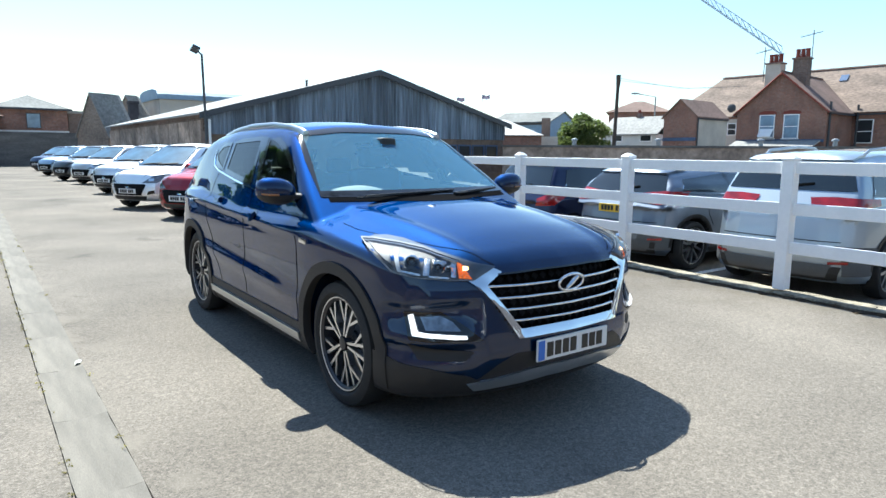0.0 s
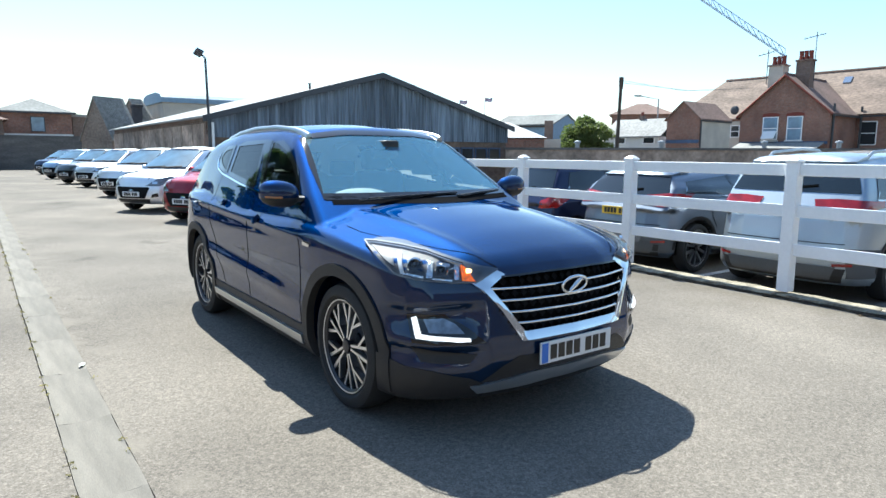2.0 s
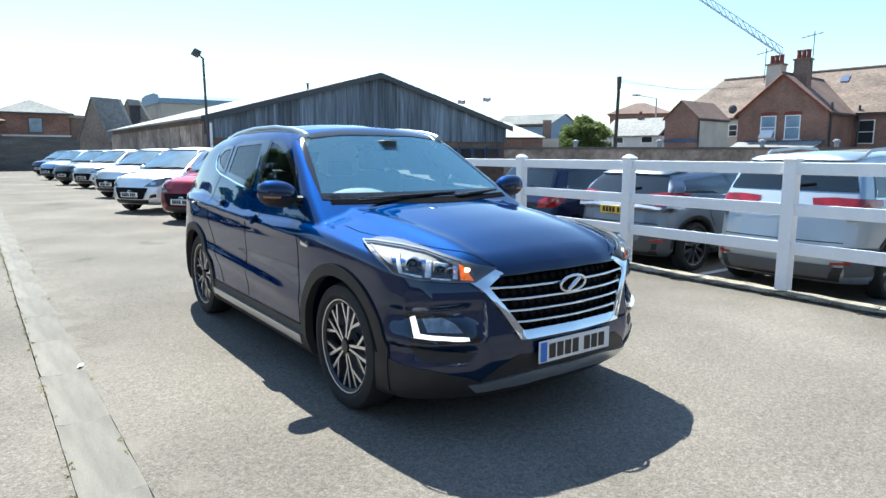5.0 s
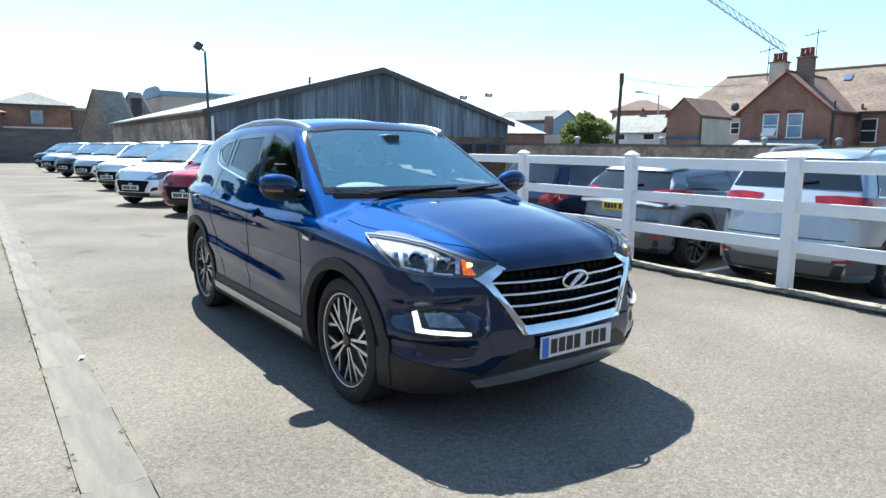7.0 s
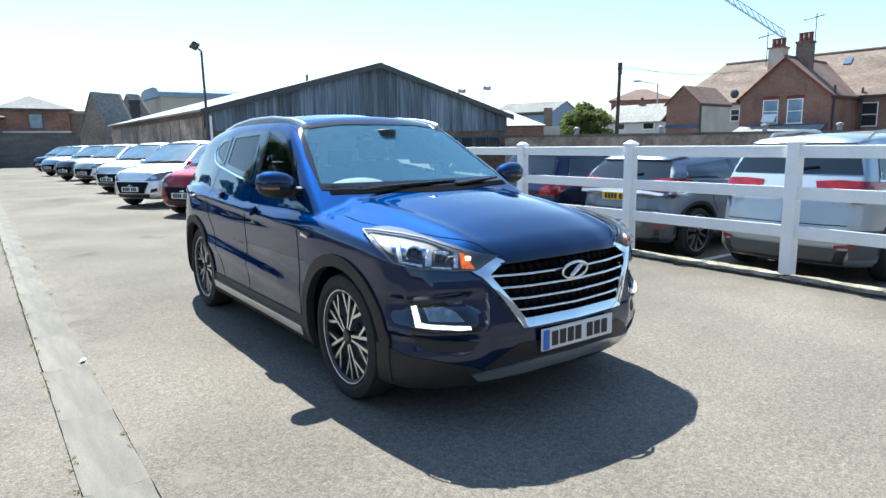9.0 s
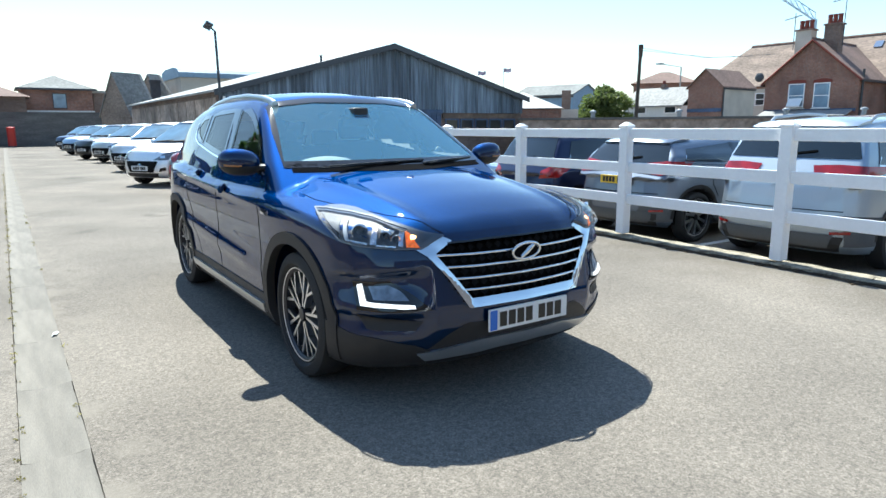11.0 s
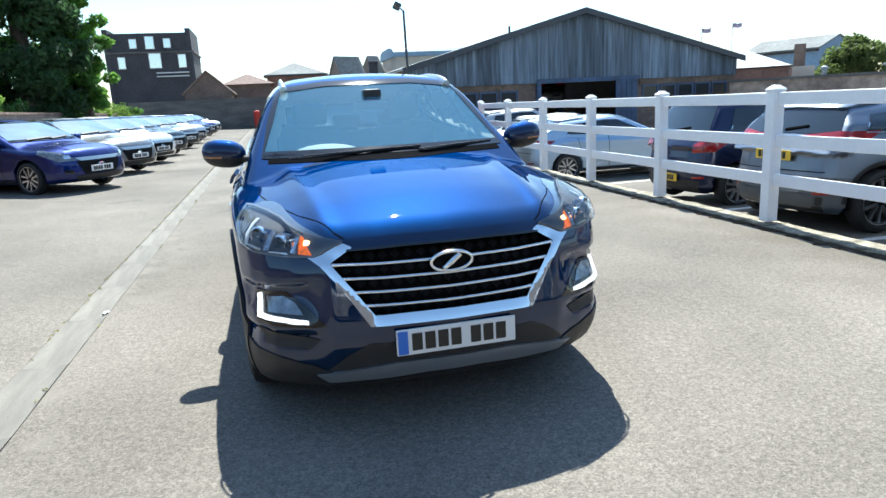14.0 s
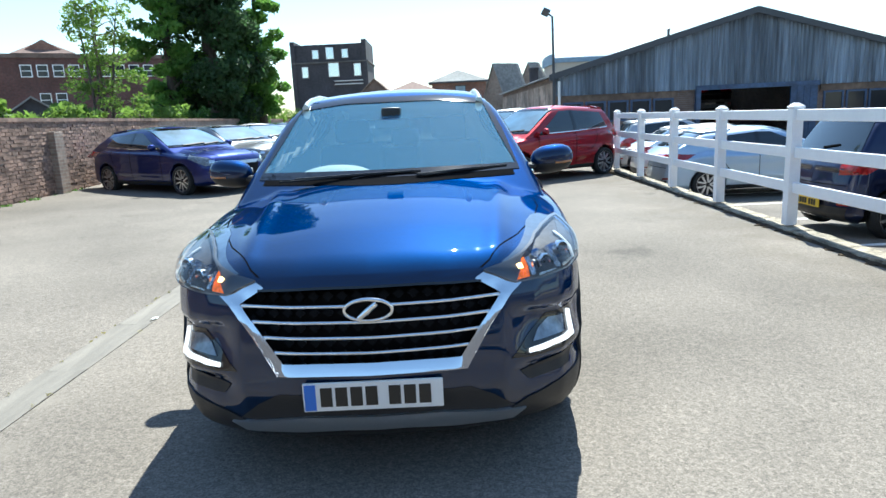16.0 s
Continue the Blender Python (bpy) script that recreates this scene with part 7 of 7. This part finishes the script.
s1 = along.cross(Vector((0, 0, 1))).normalized() * 0.55
s2 = Vector((0, 0, 1.2))
for off in (s1, -s1, s2):
    part("chord", tube(bmesh.new(), [A + off, B + off], 0.07, 6), "crane_paint", crane)
bm = bmesh.new()
part("mast", tube(bmesh.new(), [(104.6, 51.2, 0), (104.6, 51.2, 17.4)], 0.35, 6), "crane_paint", crane)
n = 26
for k in range(n):
    p, q = A.lerp(B, k / n), A.lerp(B, (k + 1) / n)
    for a, b in ((p + s1, q + s2), (p - s1, q + s2), (p + s1, q - s1), (p + s2, p + s1), (p + s2, p - s1)):
        tube(bm, [a, b], 0.04, 4)
tagged(part("lattice", bm, "crane_paint", crane), kind="stuff")
for x, y, z in ((49.0, 59.2, 8.3), (46.5, 61.0, 8.0)):
    flag = thing("flag", "small flag on a white pole", "flag")
    part("flag_pole", tube(bmesh.new(), [(x, y, 0), (x, y, z)], 0.05, 6), "white_paint", flag)
    bm = bmesh.new()
    cols = [[bm.verts.new((x + 0.14 * k, y - 0.12 * k, z - 0.1 - dz + 0.05 * math.sin(k * 1.6))) for dz in (0, 0.45)] for k in range(6)]
    for a, b in zip(cols, cols[1:]):
        bm.faces.new((a[0], b[0], b[1], a[1]))
    part("cloth", bm, "flag_cloth", flag)

# ---- far end of the yard ----
link = thing("outbuilding", "dark brick building beside the hipped house", "outbuilding")
part("wall", boxed(6.0, 9.6, 72, 78, 0, 4.9), "brown_brick", link)
part("roof", prism(bmesh.new(), [(5.8, 4.9), (9.8, 4.9), (9.8, 5.05), (5.8, 5.2)], "y", 71.8, 78.2), "slate_pale", link)
hip = thing("house", "brick house with a pale hipped slate roof", "house")
part("wall", boxed(-0.2, 5.9, 71.6, 78, 0, 5.25), "house_brick", hip)
part("roof", hip_roof(bmesh.new(), -0.2, 5.9, 71.6, 78, 5.25, 6.7), "slate_grey", hip)
part("eave_board", boxed(-0.6, 6.3, 71.15, 71.25, 5.1, 5.28), "steel_dark", hip)
part("band", boxed(-0.25, 5.95, 71.5, 71.6, 2.75, 3.15), "render_white", hip)
window(hip, 3.0, 71.58, 3.35, 1.2, 1.45, 0, "steel_dark", 0, "pane_blue")
def ribbed_gable(label, x, y, ridge, eave, half, length, rz):
    """A steep gabled outbuilding whose ridge runs along its own x; the near end is a brick gable."""
    g = thing("outbuilding", label, "outbuilding", at=pose(x, y, 0, 0, 0, rz))
    part("wall", prism(bmesh.new(), [(-half, 0), (-half, eave), (0, ridge - 0.06), (half, eave), (half, 0)], "x", 0, length), "wall_brick", g, "weathered brick gable")
    slopes = bmesh.new()
    for s in (-1, 1):
        prism(slopes, [(s * (half + 0.15), eave - 0.2), (0, ridge - 0.02), (0, ridge + 0.08), (s * (half + 0.15), eave - 0.1)], "x", -0.08, length + 0.1)
    part("roof", slopes, "slate_ribbed", g, "pale ribbed sheet roof")
    for k in range(int(length / 0.14)):
        part("roof_rib", tube(bmesh.new(), [(0.14 * k, 0, ridge + 0.09), (0.14 * k, -half - 0.15, eave - 0.08)], 0.04, 5), "slate_ribbed", g)
    return g


ribbed_gable("brick gable building with a ribbed roof", 4.74, 48.3, 5.2, 2.35, 1.55, 2.3, 30)
ribbed_gable("distant gable building with a ribbed roof", 8.75, 57.6, 5.85, 3.2, 1.95, 1.15, 30)
for x0, x1, top in ((8.73, 9.45, 5.38), (11.0, 11.94, 5.2)):
    flue = thing("chimney", "square dark metal flue housing behind the shed", "chimney")
    part("shaft", boxed(x0, x1, 56.4, 57.0, 0, top - 0.25), "dark_clad", flue)
    part("hood", boxed(x0 - 0.06, x1 + 0.06, 56.34, 57.06, top - 0.25, top, bevel=0.05), "dark_clad", flue)
long_roof = thing("warehouse", "long building with a rounded blue grey roof", "warehouse")
part("wall", boxed(10.9, 22, 55.4, 62, 0, 5.6), "render_cream", long_roof)
part("roof", prism(bmesh.new(), [(55.2, 5.6), (55.2, 6.0), (55.6, 6.3), (57, 6.5), (60.4, 6.5), (61.8, 6.3), (62.2, 5.6)], "x", 10.7, 22.2), "steel_blue", long_roof)
shed_brick = thing("outbuilding", "brick gabled outbuilding with a tiled roof", "outbuilding")
part("wall", gable_wall(bmesh.new(), -7.5, -3.5, 59, 68, 0, 3.3, 5.1), "brown_brick", shed_brick)
part("roof", pitched_roof(bmesh.new(), -7.5, -3.5, 59, 68, 3.3, 5.1, 0.2), "slate", shed_brick)
back_roof = thing("outbuilding", "low building with a pale tiled roof", "outbuilding")
part("wall", boxed(-4.5, 0.0, 66, 72, 0, 4.2), "brown_brick", back_roof)
part("roof", hip_roof(bmesh.new(), -4.5, 0.0, 66, 72, 4.2, 5.3), "tile_brown", back_roof)
tower = thing("house", "dark three-storey brick house with a mansard top", "house")
part("wall", boxed(-19.5, -9.2, 90, 100, 0, 9.6), "dark_clad", tower)
part("mansard", prism(bmesh.new(), [(-19.5, 9.6), (-9.2, 9.6), (-9.5, 12.0), (-19.2, 12.0)], "y", 90.1, 99.9), "dark_clad", tower)
part("ledge", boxed(-19.7, -9.0, 89.8, 100.2, 9.5, 9.7), "timber_grey", tower)
for z in (6.55, 7.0):
    part("rail", tube(bmesh.new(), [(-13.9, 89.7, z), (-9.9, 89.7, z)], 0.09, 6), "render_white", tower, "pale balcony rail")
for x0 in (-19.75, -9.85):
    part("end_wall", boxed(x0, x0 + 0.6, 89.9, 100.1, 0, 12.5), "dark_clad", tower)
for x, z, w, h in ((-17.9, 7.6, 0.9, 1.5), (-13.9, 7.6, 1.5, 1.9), (-10.6, 7.6, 1.0, 1.7), (-16.3, 10.1, 0.9, 1.2), (-14.3, 10.0, 1.1, 1.6), (-12.2, 10.1, 0.9, 1.2)):
    window(tower, x, 89.95, z, w, h, 0, "render_white", 0, "pane_mirror")
red_box = thing("post_box", "red painted metal post by the end wall", "post box")
part("post", lathe(bmesh.new(), [(0.1, 0.0), (0.1, 0.28), (1.35, 0.28), (1.42, 0.31), (1.5, 0.28), (1.58, 0.0)], 20, "z"), "red_paint", red_box, smooth=50).location = (-1.5, 56.8, 0)
part("base", lathe(bmesh.new(), [(0.0, 0.0), (0.0, 0.3), (0.1, 0.3), (0.1, 0.0)], 20, "z"), "steel_dark", red_box).location = (-1.5, 56.8, 0)

school = thing("school_building", "long red brick building with white sash windows", "building", at=pose(-32.3, 47.3, 0, 0, 0, 30.7))
part("wall", boxed(-14, 14, 0, 8, 0, 7.3), "school_brick", school)
part("gable", prism(bmesh.new(), [(0.95, 7.6), (4.75, 7.6), (2.85, 8.75)], "y", 0.6, 7.4), "house_brick", school)
part("parapet", boxed(-14.1, 14.1, -0.1, 8.1, 7.3, 7.6), "brown_brick", school)
part("roof", hip_roof(bmesh.new(), 0.95, 4.75, 0.3, 7.5, 7.65, 8.85, 0.3), "tile_brown", school)
for k in range(13, 24):
    window(school, -12.54 + 1.08 * k, -0.02, 5.85, 0.78, 0.95, 0)
for k in (14, 15):
    window(school, -12.6 + 1.08 * k, -0.02, 3.6, 0.78, 1.05, 0)
hut = thing("shed", "small shed with a pale roof and green bargeboards", "shed", at=pose(-18.0, 26.8, 0, 0, 0, 33))
part("wall", gable_wall(bmesh.new(), -1.3, 1.3, 0, 3, 0, 2.2, 3.1), "dark_clad", hut)
part("roof", pitched_roof(bmesh.new(), -1.3, 1.3, 0, 3, 2.2, 3.1, 0.2, 0.1), "slate_pale", hut)

# brickwork on the near stretch of the old wall
def brick_mesh(seed):
    rnd = random.Random(seed)
    b = box(bmesh.new(), -0.045, 0.012 + rnd.uniform(-0.006, 0.008), -0.106, 0.106, -0.031, 0.031)
    for w in b.verts:
        w.co += Vector((rnd.uniform(-1, 1) * 0.004, rnd.uniform(-1, 1) * 0.006, rnd.uniform(-1, 1) * 0.004))
    return b


brick_data = []
for k in range(8):
    b = brick_mesh(k)
    me = bpy.data.meshes.new("brick")
    b.to_mesh(me)
    b.free()
    me.materials.append(M["old_brick"])
    brick_data.append(me)
wall_turn = math.degrees(math.atan(0.0667))
rest = bmesh.new()
rnd = random.Random(77)
for r in range(23):
    z = 0.06 + r * 0.075
    y = 8.0 + (0.1125 if r % 2 else 0)
    while y < 24:
        near = 10.3 < y < 13.6
        m = pose(wall_x(y) + 0.004, y, z, 0, 0, wall_turn)
        if near:
            o = new("brick", brick_data[rnd.randrange(8)])
            o.parent, o.matrix_basis = wall_left, m
        else:
            join(rest, brick_mesh(rnd.randrange(99)), m) if y < 18 else None
        y += 0.225
tagged(part("brickwork", rest, "old_brick_far", wall_left), "weathered brown brick courses", kind="stuff")
pier = tagged(part("wall_pier", boxed(-0.1, 0.15, -0.19, 0.19, 0.05, 1.5, bevel=0.015), "wall_brick"), "crumbling brick pier on the old wall", "pier", kind="structure")
pier.matrix_basis = pose(wall_x(11.3), 11.3, 0, 0, 0, wall_turn)

# a scrap of paper in the channel
scrap = bmesh.new()
pts = [[scrap.verts.new((-1.995 + 0.016 * i + 0.006 * j, 1.60 + 0.022 * j, 0.004 + 0.012 * ((i * 2 + j) % 3) / 2)) for j in range(4)] for i in range(3)]
for i in range(2):
    for j in range(3):
        scrap.faces.new((pts[i][j], pts[i + 1][j], pts[i + 1][j + 1], pts[i][j + 1]))
tagged(part("paper_scrap", scrap, "paper"), "crumpled white paper scrap on the concrete", "litter")

# weeds and dirt along the edges
rng = np.random.default_rng(5)
tufts = [(-2.205 + rng.uniform(-0.02, 0.02), y, 0.006, 0.014) for y in np.concatenate([rng.normal(-0.9, 0.3, 40), rng.uniform(-2.5, 22, 220)])]
tufts += [(-1.945 + rng.uniform(-0.02, 0.02), y, 0.01, 0.02) for y in rng.uniform(-2, 20, 16)]
verge = new("weeds")
tagged(verge, "dry green weeds growing along the drain channel", "weeds", kind="stuff")
leaves("tufts", tufts, 0.006, "leaf_dry", verge, 2600, 3)
foot = new("weeds")
tagged(foot, "green weeds growing along the foot of the wall", "weeds", kind="stuff")
leaves("tufts", [(wall_x(y) + rng.uniform(0.03, 0.14), y, 0.13, rng.uniform(0.04, 0.12)) for y in rng.uniform(8, 24, 70)], 0.035, "leaf_mid", foot, 1600, 4)
